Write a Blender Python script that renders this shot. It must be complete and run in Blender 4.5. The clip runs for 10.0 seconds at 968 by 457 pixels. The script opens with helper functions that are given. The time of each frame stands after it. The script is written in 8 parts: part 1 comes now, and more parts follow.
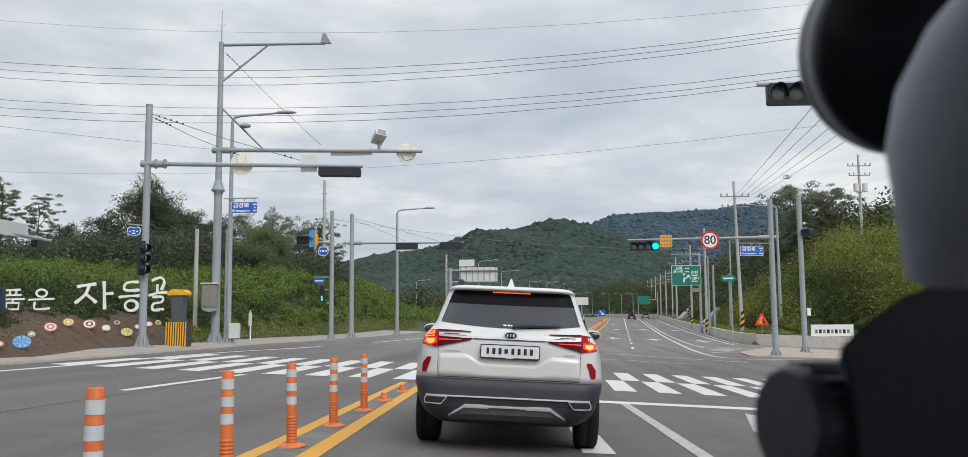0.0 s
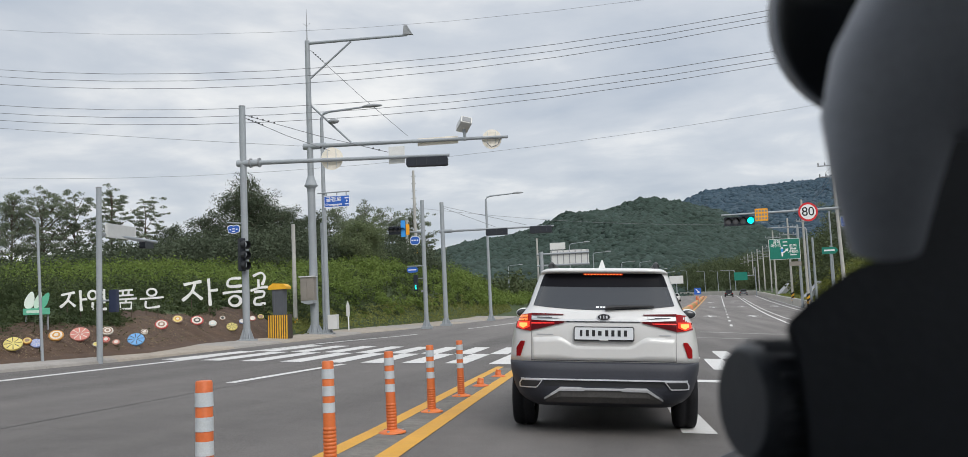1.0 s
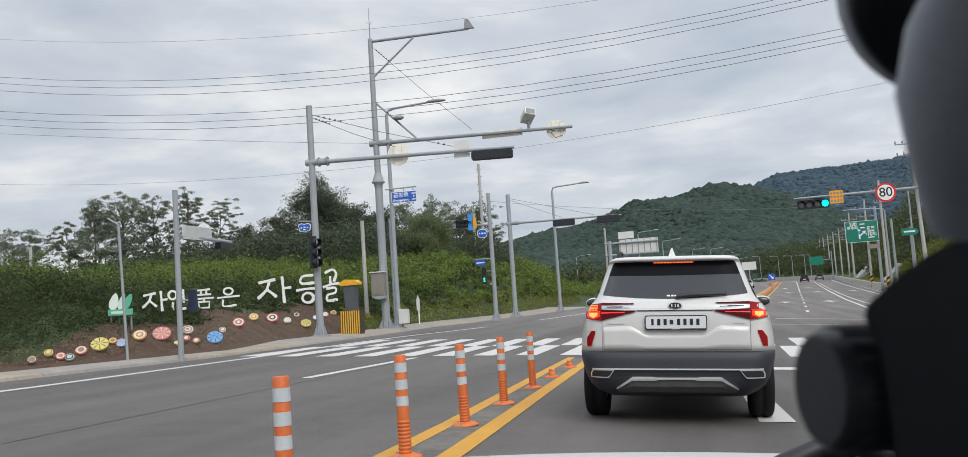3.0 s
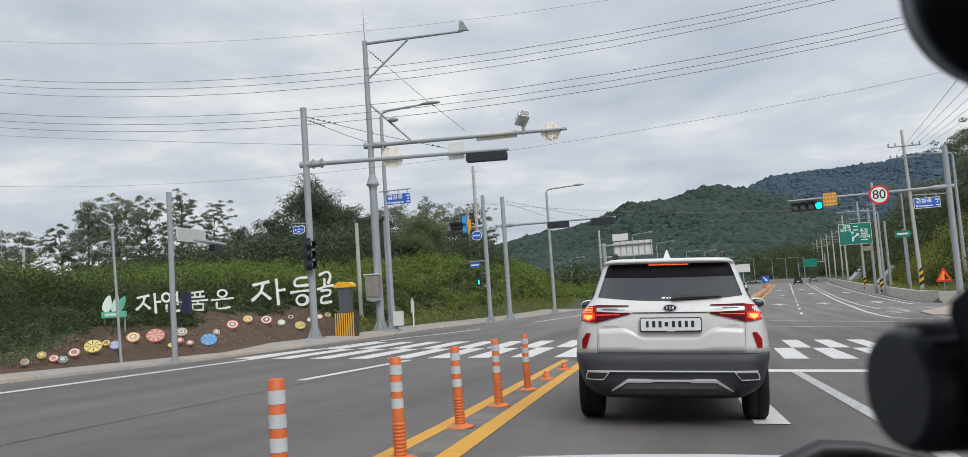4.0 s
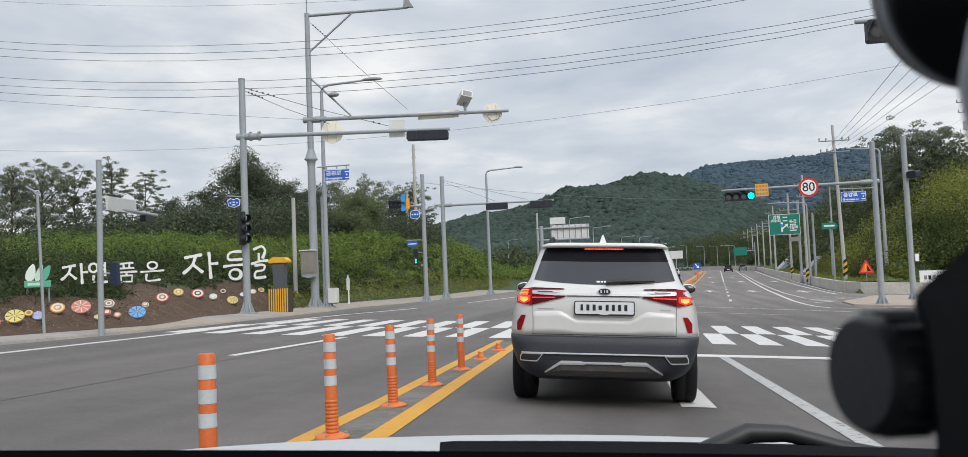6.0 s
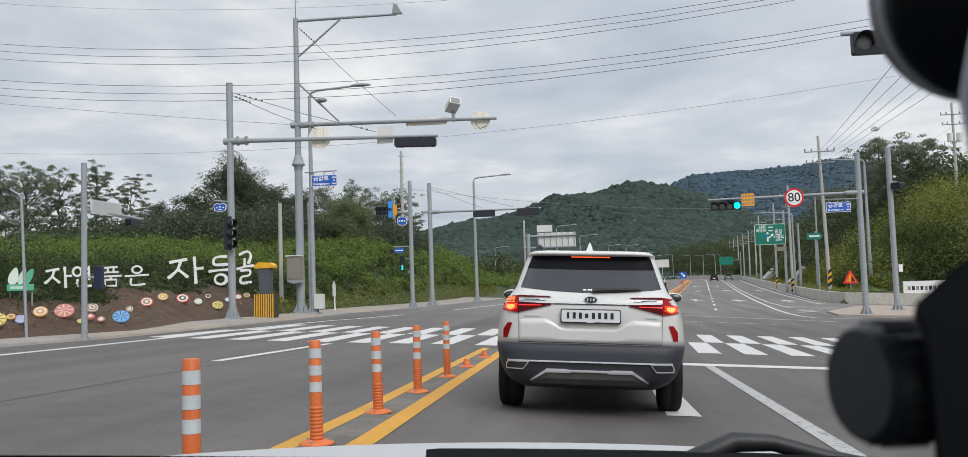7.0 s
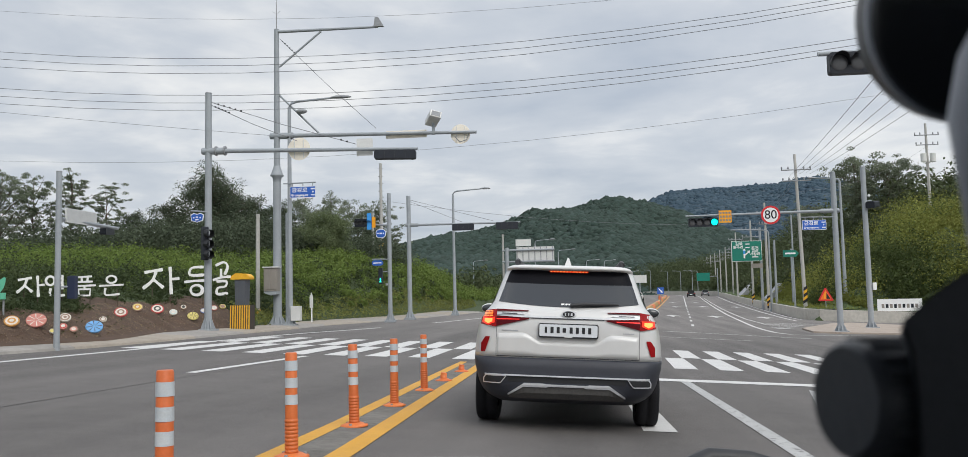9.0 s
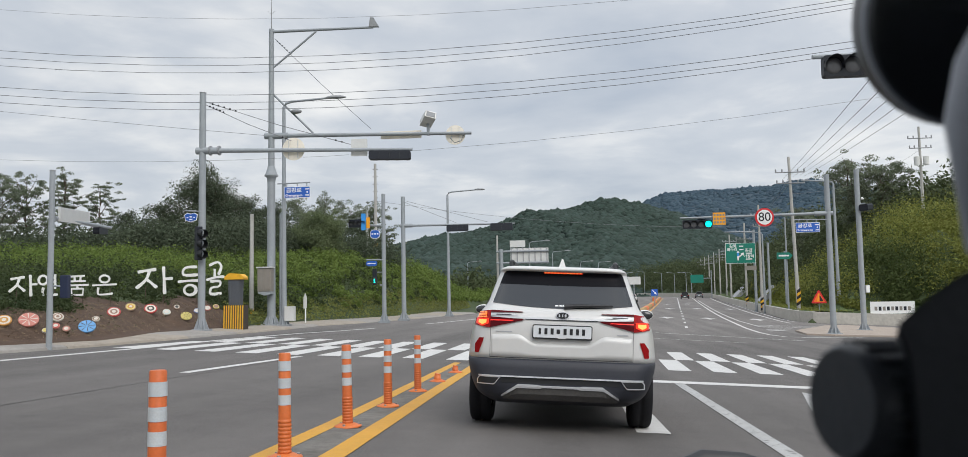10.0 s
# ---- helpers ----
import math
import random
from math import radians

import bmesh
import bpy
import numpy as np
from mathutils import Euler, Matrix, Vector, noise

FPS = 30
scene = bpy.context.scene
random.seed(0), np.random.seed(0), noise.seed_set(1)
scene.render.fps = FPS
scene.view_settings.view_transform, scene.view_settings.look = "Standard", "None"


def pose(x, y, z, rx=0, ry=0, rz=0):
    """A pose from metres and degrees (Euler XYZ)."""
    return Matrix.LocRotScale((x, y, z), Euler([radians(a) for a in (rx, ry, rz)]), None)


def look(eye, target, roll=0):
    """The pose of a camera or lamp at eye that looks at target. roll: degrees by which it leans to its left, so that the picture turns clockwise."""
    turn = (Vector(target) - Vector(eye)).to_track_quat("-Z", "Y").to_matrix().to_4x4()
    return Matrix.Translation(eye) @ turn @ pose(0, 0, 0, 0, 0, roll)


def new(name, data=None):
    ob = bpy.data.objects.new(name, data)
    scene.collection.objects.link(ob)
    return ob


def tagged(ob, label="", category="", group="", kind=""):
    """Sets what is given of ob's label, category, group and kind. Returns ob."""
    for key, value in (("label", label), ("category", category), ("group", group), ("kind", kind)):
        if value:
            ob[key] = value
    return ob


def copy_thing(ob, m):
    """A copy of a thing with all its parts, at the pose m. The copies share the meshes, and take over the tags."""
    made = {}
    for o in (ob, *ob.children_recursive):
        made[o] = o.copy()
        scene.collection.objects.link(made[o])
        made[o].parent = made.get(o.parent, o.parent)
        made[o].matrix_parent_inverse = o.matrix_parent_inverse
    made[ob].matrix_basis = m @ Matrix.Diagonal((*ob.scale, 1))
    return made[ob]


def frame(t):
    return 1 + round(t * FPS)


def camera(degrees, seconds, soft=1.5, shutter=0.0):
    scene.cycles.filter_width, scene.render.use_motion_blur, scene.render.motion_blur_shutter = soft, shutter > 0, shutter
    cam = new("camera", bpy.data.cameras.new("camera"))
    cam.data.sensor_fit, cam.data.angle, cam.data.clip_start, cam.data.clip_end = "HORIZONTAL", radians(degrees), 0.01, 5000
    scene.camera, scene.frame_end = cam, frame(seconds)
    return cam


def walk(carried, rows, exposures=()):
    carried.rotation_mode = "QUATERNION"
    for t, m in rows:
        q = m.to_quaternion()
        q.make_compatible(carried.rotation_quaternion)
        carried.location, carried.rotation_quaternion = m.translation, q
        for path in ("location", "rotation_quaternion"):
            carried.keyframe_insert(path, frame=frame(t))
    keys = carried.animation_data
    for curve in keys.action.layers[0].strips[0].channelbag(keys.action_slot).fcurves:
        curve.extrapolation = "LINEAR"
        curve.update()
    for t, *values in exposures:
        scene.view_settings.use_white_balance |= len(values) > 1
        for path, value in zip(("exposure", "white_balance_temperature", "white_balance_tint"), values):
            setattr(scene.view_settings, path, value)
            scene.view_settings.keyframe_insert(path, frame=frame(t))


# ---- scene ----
cam = camera(57.81, 10.0, soft=0.5)
EYE = 1.08
# seconds and lift of the lens as the holder is tipped
LIFT = ([0, 4.7, 4.8, 4.9, 5.0, 5.1, 5.2, 5.3, 5.5, 5.7, 10], [0, 0, 0.002, 0.005, 0.0075, 0.0045, 0.0012, 0.001, 0.0008, 0, 0])
# seconds, sideways shift, yaw, pitch, roll
PATH = [
    (0, -0.0003, 2.12, 5.81, -0.47),
    (0.5, 0.0042, 2.40, 5.30, -0.64),
    (0.6, 0.0059, 3.12, 5.24, -1.02),
    (0.7, 0.0085, 4.52, 5.18, -1.41),
    (0.8, 0.0113, 6.19, 5.18, -1.79),
    (0.9, 0.0133, 7.35, 5.06, -2.17),
    (1, 0.0141, 8.02, 4.94, -2.56),
    (1.5, 0.0160, 9.26, 4.64, -3.49),
    (2, 0.0106, 10.12, 4.60, -3.52),
    (2.5, 0.0133, 11.35, 4.43, -3.88),
    (2.7, 0.0156, 12.43, 4.53, -3.88),
    (3.8, 0.0071, 12.32, 4.85, -3.88),
    (4, 0.0068, 12.05, 4.78, -3.88),
    (4.5, 0.0053, 10.41, 4.54, -3.33),
    (4.7, 0.0050, 9.86, 4.33, -3.19),
    (4.8, 0.0047, 9.74, 3.30, -3.13),
    (4.9, 0.0040, 9.44, 1.77, -3.06),
    (5, 0.0035, 9.25, 0.19, -2.99),
    (5.1, 0.0029, 8.88, -0.37, -2.89),
    (5.2, 0.0030, 8.82, -0.43, -2.78),
    (5.3, 0.0032, 8.65, -0.29, -2.68),
    (5.5, 0.0038, 8.49, 1.16, -2.48),
    (5.7, 0.0036, 8.34, 2.79, -2.40),
    (6.8, 0.0013, 7.38, 3.58, -1.96),
    (7, 0.0015, 7.22, 3.70, -1.88),
    (7.5, 0.0010, 6.78, 3.85, -1.72),
    (8, 0.0007, 6.41, 3.99, -1.55),
    (8.5, 0.0004, 6.09, 4.35, -1.43),
    (9, 0.0003, 5.81, 4.55, -1.29),
    (9.5, 0.0001, 5.60, 4.63, -1.17),
    (10, 0.0000, 5.44, 4.61, -1.07),
]
walk(cam, [(t, pose(dx, 0, EYE + float(np.interp(t, *LIFT)), 90 + p, 0, y) @ pose(0, 0, 0, 0, 0, r)) for t, dx, y, p, r in PATH],
     [(0, 0.08), (2.7, 0.08), (3.8, 0.04), (4.9, 0.04), (5.0, 0.08), (5.2, 0.22), (5.5, 0.27), (5.7, 0.2), (6.4, 0.07), (6.8, 0.04), (10, 0.05)])
cam.data.dof.use_dof = True
cam.data.dof.focus_distance = 14.0
cam.data.dof.aperture_fstop = 40.0

# ---- sky and sun: high overcast ----
world = bpy.data.worlds.new("overcast_sky")
scene.world = world
world.use_nodes = True
wn, wl = world.node_tree.nodes, world.node_tree.links
wn.clear()
w_out = wn.new("ShaderNodeOutputWorld")
w_bg = wn.new("ShaderNodeBackground")
w_sky = wn.new("ShaderNodeTexSky")
w_sky.sky_type = "NISHITA"
w_sky.sun_disc = False
w_sky.sun_elevation = radians(42)
w_sky.sun_rotation = radians(30)
w_gain = wn.new("ShaderNodeVectorMath")
w_gain.operation = "SCALE"
w_gain.inputs["Scale"].default_value = 0.10
wl.new(w_sky.outputs[0], w_gain.inputs[0])
w_tc = wn.new("ShaderNodeTexCoord")
w_sep = wn.new("ShaderNodeSeparateXYZ")
wl.new(w_tc.outputs["Generated"], w_sep.inputs[0])
# cloud deck seen in perspective: direction divided by its height
w_up = wn.new("ShaderNodeMath")
w_up.operation = "ADD"
w_up.inputs[1].default_value = 0.16
wl.new(w_sep.outputs["Z"], w_up.inputs[0])
w_clampz = wn.new("ShaderNodeMath")
w_clampz.operation = "MAXIMUM"
w_clampz.inputs[1].default_value = 0.06
wl.new(w_up.outputs[0], w_clampz.inputs[0])
w_div = wn.new("ShaderNodeVectorMath")
w_div.operation = "DIVIDE"
wl.new(w_tc.outputs["Generated"], w_div.inputs[0])
w_cmb = wn.new("ShaderNodeCombineXYZ")
for k in range(3):
    wl.new(w_clampz.outputs[0], w_cmb.inputs[k])
wl.new(w_cmb.outputs[0], w_div.inputs[1])


def sky_noise(scale, detail, rough, dist):
    n = wn.new("ShaderNodeTexNoise")
    n.inputs["Scale"].default_value = scale
    n.inputs["Detail"].default_value = detail
    n.inputs["Roughness"].default_value = rough
    n.inputs["Distortion"].default_value = dist
    wl.new(w_div.outputs[0], n.inputs["Vector"])
    return n


w_n1 = sky_noise(1.1, 7, 0.55, 0.4)
w_n2 = sky_noise(3.2, 6, 0.5, 0.2)
w_mixn = wn.new("ShaderNodeMath")
w_mixn.operation = "MULTIPLY_ADD"
w_mixn.inputs[1].default_value = 0.45
wl.new(w_n2.outputs["Fac"], w_mixn.inputs[0])
wl.new(w_n1.outputs["Fac"], w_mixn.inputs[2])
w_ramp = wn.new("ShaderNodeValToRGB")
cr = w_ramp.color_ramp
cr.elements[0].position, cr.elements[0].color = 0.50, (0.455, 0.51, 0.59, 1)
cr.elements[1].position, cr.elements[1].color = 0.93, (0.87, 0.875, 0.87, 1)
mid = cr.elements.new(0.72)
mid.color = (0.59, 0.63, 0.685, 1)
wl.new(w_mixn.outputs[0], w_ramp.inputs[0])
w_mix = wn.new("ShaderNodeMix")
w_mix.data_type = "RGBA"
w_mix.inputs["Factor"].default_value = 0.92
wl.new(w_gain.outputs[0], w_mix.inputs["A"])
wl.new(w_ramp.outputs[0], w_mix.inputs["B"])
# an overcast sky is brighter overhead than near the horizon
w_zen = wn.new("ShaderNodeMapRange")
w_zen.interpolation_type = "SMOOTHSTEP"
w_zen.inputs["From Min"].default_value = 0.38
w_zen.inputs["From Max"].default_value = 0.95
w_zen.inputs["To Min"].default_value = 1.0
w_zen.inputs["To Max"].default_value = 1.9
wl.new(w_sep.outputs["Z"], w_zen.inputs["Value"])
w_zs = wn.new("ShaderNodeVectorMath")
w_zs.operation = "SCALE"
wl.new(w_mix.outputs["Result"], w_zs.inputs[0])
wl.new(w_zen.outputs[0], w_zs.inputs["Scale"])
wl.new(w_zs.outputs[0], w_bg.inputs["Color"])
w_bg.inputs["Strength"].default_value = 1.0
wl.new(w_bg.outputs[0], w_out.inputs["Surface"])

sun = new("sun", bpy.data.lights.new("sun", "SUN"))
sun.data.energy, sun.data.angle, sun.data.color = 1.9, radians(40), (1.0, 0.97, 0.93)
sun.matrix_world = look((0, 0, 50), (0 - 30, 50 - 5, 0))

# ---- materials ----


def mat(name, color, rough=0.6, metal=0.0, var=0.12, scale=3.0, bump=0.0, bscale=40.0, tint=None, coat=0.0,
        emit=0.0, ecolor=None, spec=0.5, rand=0.0, island=0.0):
    """A surface with colour variation at two sizes, fine relief and uneven gloss."""
    m = bpy.data.materials.new(name)
    m.use_nodes = True
    nt = m.node_tree
    b = nt.nodes["Principled BSDF"]
    b.inputs["Roughness"].default_value = rough
    b.inputs["Metallic"].default_value = metal
    b.inputs["Coat Weight"].default_value = coat
    b.inputs["Specular IOR Level"].default_value = spec
    tc = nt.nodes.new("ShaderNodeTexCoord")
    base = nt.nodes.new("ShaderNodeRGB")
    base.outputs[0].default_value = (*color, 1)
    col = base.outputs[0]
    if var > 0:
        n1 = nt.nodes.new("ShaderNodeTexNoise")
        n1.inputs["Scale"].default_value = scale
        n1.inputs["Detail"].default_value = 6
        nt.links.new(tc.outputs["Object"], n1.inputs["Vector"])
        n2 = nt.nodes.new("ShaderNodeTexNoise")
        n2.inputs["Scale"].default_value = scale * 9.7
        n2.inputs["Detail"].default_value = 4
        nt.links.new(tc.outputs["Object"], n2.inputs["Vector"])
        add = nt.nodes.new("ShaderNodeMath")
        add.operation = "ADD"
        nt.links.new(n1.outputs["Fac"], add.inputs[0])
        nt.links.new(n2.outputs["Fac"], add.inputs[1])
        rng = nt.nodes.new("ShaderNodeMapRange")
        rng.inputs["From Min"].default_value = 0.65
        rng.inputs["From Max"].default_value = 1.35
        nt.links.new(add.outputs[0], rng.inputs["Value"])
        mix = nt.nodes.new("ShaderNodeMix")
        mix.data_type = "RGBA"
        dark = tint if tint else tuple(c * (1 - var) for c in color)
        lite = color if tint else tuple(min(1, c * (1 + var)) for c in color)
        mix.inputs["A"].default_value = (*dark, 1)
        mix.inputs["B"].default_value = (*lite, 1)
        nt.links.new(rng.outputs[0], mix.inputs["Factor"])
        col = mix.outputs["Result"]
    if rand > 0 or island > 0:
        hsv = nt.nodes.new("ShaderNodeHueSaturation")
        if rand > 0:
            src = nt.nodes.new("ShaderNodeObjectInfo").outputs["Random"]
            amt = rand
        else:
            src = nt.nodes.new("ShaderNodeNewGeometry").outputs["Random Per Island"]
            amt = island
        mr = nt.nodes.new("ShaderNodeMapRange")
        mr.inputs["To Min"].default_value = 1 - amt
        mr.inputs["To Max"].default_value = 1 + amt
        nt.links.new(src, mr.inputs["Value"])
        nt.links.new(mr.outputs[0], hsv.inputs["Value"])
        mh = nt.nodes.new("ShaderNodeMapRange")
        mh.inputs["To Min"].default_value = 0.5 - 0.04 * amt
        mh.inputs["To Max"].default_value = 0.5 + 0.05 * amt
        nt.links.new(src, mh.inputs["Value"])
        nt.links.new(mh.outputs[0], hsv.inputs["Hue"])
        nt.links.new(col, hsv.inputs["Color"])
        col = hsv.outputs["Color"]
    nt.links.new(col, b.inputs["Base Color"])
    if bump > 0:
        nb = nt.nodes.new("ShaderNodeTexNoise")
        nb.inputs["Scale"].default_value = bscale
        nb.inputs["Detail"].default_value = 5
        nt.links.new(tc.outputs["Object"], nb.inputs["Vector"])
        bp = nt.nodes.new("ShaderNodeBump")
        bp.inputs["Strength"].default_value = bump
        bp.inputs["Distance"].default_value = 0.02
        nt.links.new(nb.outputs["Fac"], bp.inputs["Height"])
        nt.links.new(bp.outputs["Normal"], b.inputs["Normal"])
    if emit > 0:
        b.inputs["Emission Color"].default_value = (*(ecolor or color), 1)
        b.inputs["Emission Strength"].default_value = emit
    return m


def leaf_mat(name, a, c, island=0.35):
    """Leaves that also let some light through from behind."""
    m = mat(name, c, 0.7, var=0.3, scale=0.35, tint=a, island=island, spec=0.15)
    nt = m.node_tree
    b = nt.nodes["Principled BSDF"]
    out = nt.nodes["Material Output"]
    tr = nt.nodes.new("ShaderNodeBsdfTranslucent")
    nt.links.new(b.inputs["Base Color"].links[0].from_socket, tr.inputs["Color"])
    ms = nt.nodes.new("ShaderNodeMixShader")
    ms.inputs[0].default_value = 0.38
    nt.links.new(b.outputs[0], ms.inputs[1])
    nt.links.new(tr.outputs[0], ms.inputs[2])
    nt.links.new(ms.outputs[0], out.inputs["Surface"])
    return m


def worn_paint(name, color, base, wear):
    """Road paint with chipped and grimy spots that let the asphalt through."""
    m = mat(name, color, 0.6, var=0.10, scale=1.5, bump=0.25, bscale=90)
    nt = m.node_tree
    b = nt.nodes["Principled BSDF"]
    old = b.inputs["Base Color"].links[0].from_socket
    tc = nt.nodes.new("ShaderNodeTexCoord")
    n = nt.nodes.new("ShaderNodeTexNoise")
    n.inputs["Scale"].default_value = 14
    n.inputs["Detail"].default_value = 8
    n.inputs["Roughness"].default_value = 0.7
    nt.links.new(tc.outputs["Object"], n.inputs["Vector"])
    r = nt.nodes.new("ShaderNodeMapRange")
    r.inputs["From Min"].default_value = wear
    r.inputs["From Max"].default_value = wear + 0.08
    nt.links.new(n.outputs["Fac"], r.inputs["Value"])
    mx = nt.nodes.new("ShaderNodeMix")
    mx.data_type = "RGBA"
    mx.inputs["B"].default_value = (*base, 1)
    nt.links.new(r.outputs[0], mx.inputs["Factor"])
    nt.links.new(old, mx.inputs["A"])
    nt.links.new(mx.outputs["Result"], b.inputs["Base Color"])
    return m


def asphalt_mat():
    m = mat("asphalt", (0.117, 0.107, 0.100), 0.82, var=0.13, scale=0.22, bump=0.5, bscale=160, spec=0.5)
    nt = m.node_tree
    b = nt.nodes["Principled BSDF"]
    old = b.inputs["Base Color"].links[0].from_socket
    tc = nt.nodes.new("ShaderNodeTexCoord")
    # aggregate speckle
    v = nt.nodes.new("ShaderNodeTexNoise")
    v.inputs["Scale"].default_value = 70
    v.inputs["Detail"].default_value = 3
    nt.links.new(tc.outputs["Object"], v.inputs["Vector"])
    # long streaks along the lanes, rubbed by wheels
    mp = nt.nodes.new("ShaderNodeMapping")
    mp.inputs["Scale"].default_value = (0.9, 0.05, 1)
    nt.links.new(tc.outputs["Object"], mp.inputs["Vector"])
    s = nt.nodes.new("ShaderNodeTexNoise")
    s.inputs["Scale"].default_value = 1.0
    s.inputs["Detail"].default_value = 5
    nt.links.new(mp.outputs[0], s.inputs["Vector"])
    a = nt.nodes.new("ShaderNodeMath")
    a.operation = "MULTIPLY_ADD"
    a.inputs[1].default_value = 1.0
    nt.links.new(v.outputs["Fac"], a.inputs[0])
    nt.links.new(s.outputs["Fac"], a.inputs[2])
    r = nt.nodes.new("ShaderNodeMapRange")
    r.inputs["From Min"].default_value = 0.70
    r.inputs["From Max"].default_value = 1.30
    r.inputs["To Min"].default_value = 0.62
    r.inputs["To Max"].default_value = 1.34
    nt.links.new(a.outputs[0], r.inputs["Value"])
    sc = nt.nodes.new("ShaderNodeVectorMath")
    sc.operation = "SCALE"
    # glare and haze on the far road, put in as paler asphalt beyond the crossing
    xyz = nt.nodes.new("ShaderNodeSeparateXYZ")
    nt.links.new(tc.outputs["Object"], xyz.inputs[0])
    far_glare = nt.nodes.new("ShaderNodeMapRange")
    far_glare.inputs["From Min"].default_value = 34
    far_glare.inputs["From Max"].default_value = 58
    far_glare.inputs["To Min"].default_value = 1.0
    far_glare.inputs["To Max"].default_value = 1.38
    nt.links.new(xyz.outputs["Y"], far_glare.inputs["Value"])
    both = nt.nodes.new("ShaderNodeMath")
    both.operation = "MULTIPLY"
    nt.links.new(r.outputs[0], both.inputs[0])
    nt.links.new(far_glare.outputs[0], both.inputs[1])
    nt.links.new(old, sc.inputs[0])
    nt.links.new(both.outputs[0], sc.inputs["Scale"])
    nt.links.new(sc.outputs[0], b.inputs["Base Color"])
    return m


M_ASPH = asphalt_mat()
M_WHITE_LINE = worn_paint("white_road_paint", (0.58, 0.57, 0.55), (0.17, 0.165, 0.16), 0.60)
M_TAR = worn_paint("tar_seam", (0.100, 0.092, 0.087), (0.117, 0.107, 0.100), 0.48)
M_OLD_LINE = worn_paint("faded_road_paint", (0.40, 0.40, 0.39), (0.15, 0.145, 0.14), 0.54)
M_YELLOW_LINE = worn_paint("yellow_road_paint", (0.57, 0.285, 0.020), (0.17, 0.13, 0.07), 0.64)
M_ISLAND = mat("dirty_asphalt", (0.15, 0.14, 0.125), 0.9, var=0.35, scale=1.3, bump=0.7, bscale=60)
M_CONC = mat("concrete", (0.285, 0.265, 0.240), 0.85, var=0.18, scale=0.9, bump=0.35, bscale=30)
M_WALL = mat("weathered_wall_concrete", (0.56, 0.53, 0.475), 0.85, var=0.2, scale=0.5, tint=(0.38, 0.36, 0.32), bump=0.3, bscale=20)
M_CONC_WARM = mat("sandy_concrete", (0.315, 0.275, 0.225), 0.9, var=0.2, scale=1.2, bump=0.4, bscale=30)
M_PAVER = mat("red_paver", (0.36, 0.30, 0.25), 0.9, var=0.2, scale=2, bump=0.3, bscale=30)
M_SOIL = mat("dry_soil", (0.112, 0.067, 0.042), 0.95, var=0.35, scale=2.6, tint=(0.048, 0.029, 0.019), bump=1.0, bscale=9)
M_GRASS = mat("rough_grass", (0.11, 0.15, 0.045), 0.9, var=0.3, scale=0.25, tint=(0.055, 0.085, 0.028), bump=1.0, bscale=6)
M_UNDER = mat("undergrowth", (0.048, 0.070, 0.024), 0.95, var=0.3, scale=0.6, bump=1.0, bscale=4)
M_STEEL = mat("galvanized_steel", (0.305, 0.33, 0.35), 0.62, 0.05, var=0.10, scale=2.5, bump=0.05, bscale=60)
M_STEEL_D = mat("weathered_steel", (0.27, 0.28, 0.29), 0.6, 0.05, var=0.15, scale=2.5)
M_STEEL_BACK = mat("pale_sign_back", (0.66, 0.66, 0.64), 0.5, 0.1, var=0.07, scale=2)
M_CREAM_BACK = mat("cream_sign_back", (0.86, 0.80, 0.69), 0.5, 0.0, var=0.06, scale=2)
M_UPOLE = mat("concrete_pole", (0.42, 0.41, 0.385), 0.85, var=0.14, scale=1.2, bump=0.2)
M_BLACKP = mat("black_plastic", (0.018, 0.019, 0.021), 0.5, var=0.2, scale=4)
M_SIGNAL = mat("dark_signal_housing", (0.020, 0.023, 0.030), 0.5, var=0.2, scale=4, spec=0.25)
M_LENS = mat("unlit_lens", (0.10, 0.10, 0.105), 0.25, var=0.1, scale=8)
M_GREEN_ON = mat("lit_green_lens", (0.0, 0.65, 0.55), 0.3, var=0, emit=2.4, ecolor=(0.0, 0.80, 0.62))
M_PED_ON = mat("lit_walk_lens", (0.0, 0.6, 0.4), 0.3, var=0, emit=2.0, ecolor=(0.0, 0.8, 0.5))
M_BLUE = mat("blue_sign_sheet", (0.022, 0.115, 0.50), 0.45, var=0.06, scale=3)
M_SKYBLUE = mat("light_blue_sheet", (0.04, 0.30, 0.75), 0.45, var=0.06, scale=3)
M_GREEN_S = mat("green_sign_sheet", (0.005, 0.19, 0.135), 0.45, var=0.06, scale=3)
M_WHITE_S = mat("white_sign_sheet", (0.80, 0.80, 0.79), 0.45, var=0.04, scale=3)
M_RED_S = mat("red_sign_sheet", (0.62, 0.02, 0.025), 0.45, var=0.06, scale=3)
M_BLACK_S = mat("black_sign_sheet", (0.015, 0.015, 0.017), 0.5, var=0.1)
M_ORANGE_S = mat("amber_sign_sheet", (0.85, 0.36, 0.012), 0.45, var=0.06, scale=3)
M_WARN = mat("orange_warning_sheet", (0.85, 0.17, 0.012), 0.45, var=0.06, scale=3)
M_YELLOW_P = mat("yellow_paint", (0.78, 0.42, 0.025), 0.5, var=0.12, scale=5)
M_ORANGE = mat("orange_flexible_plastic", (0.60, 0.145, 0.034), 0.5, var=0.12, scale=6, bump=0.1, rand=0.08)
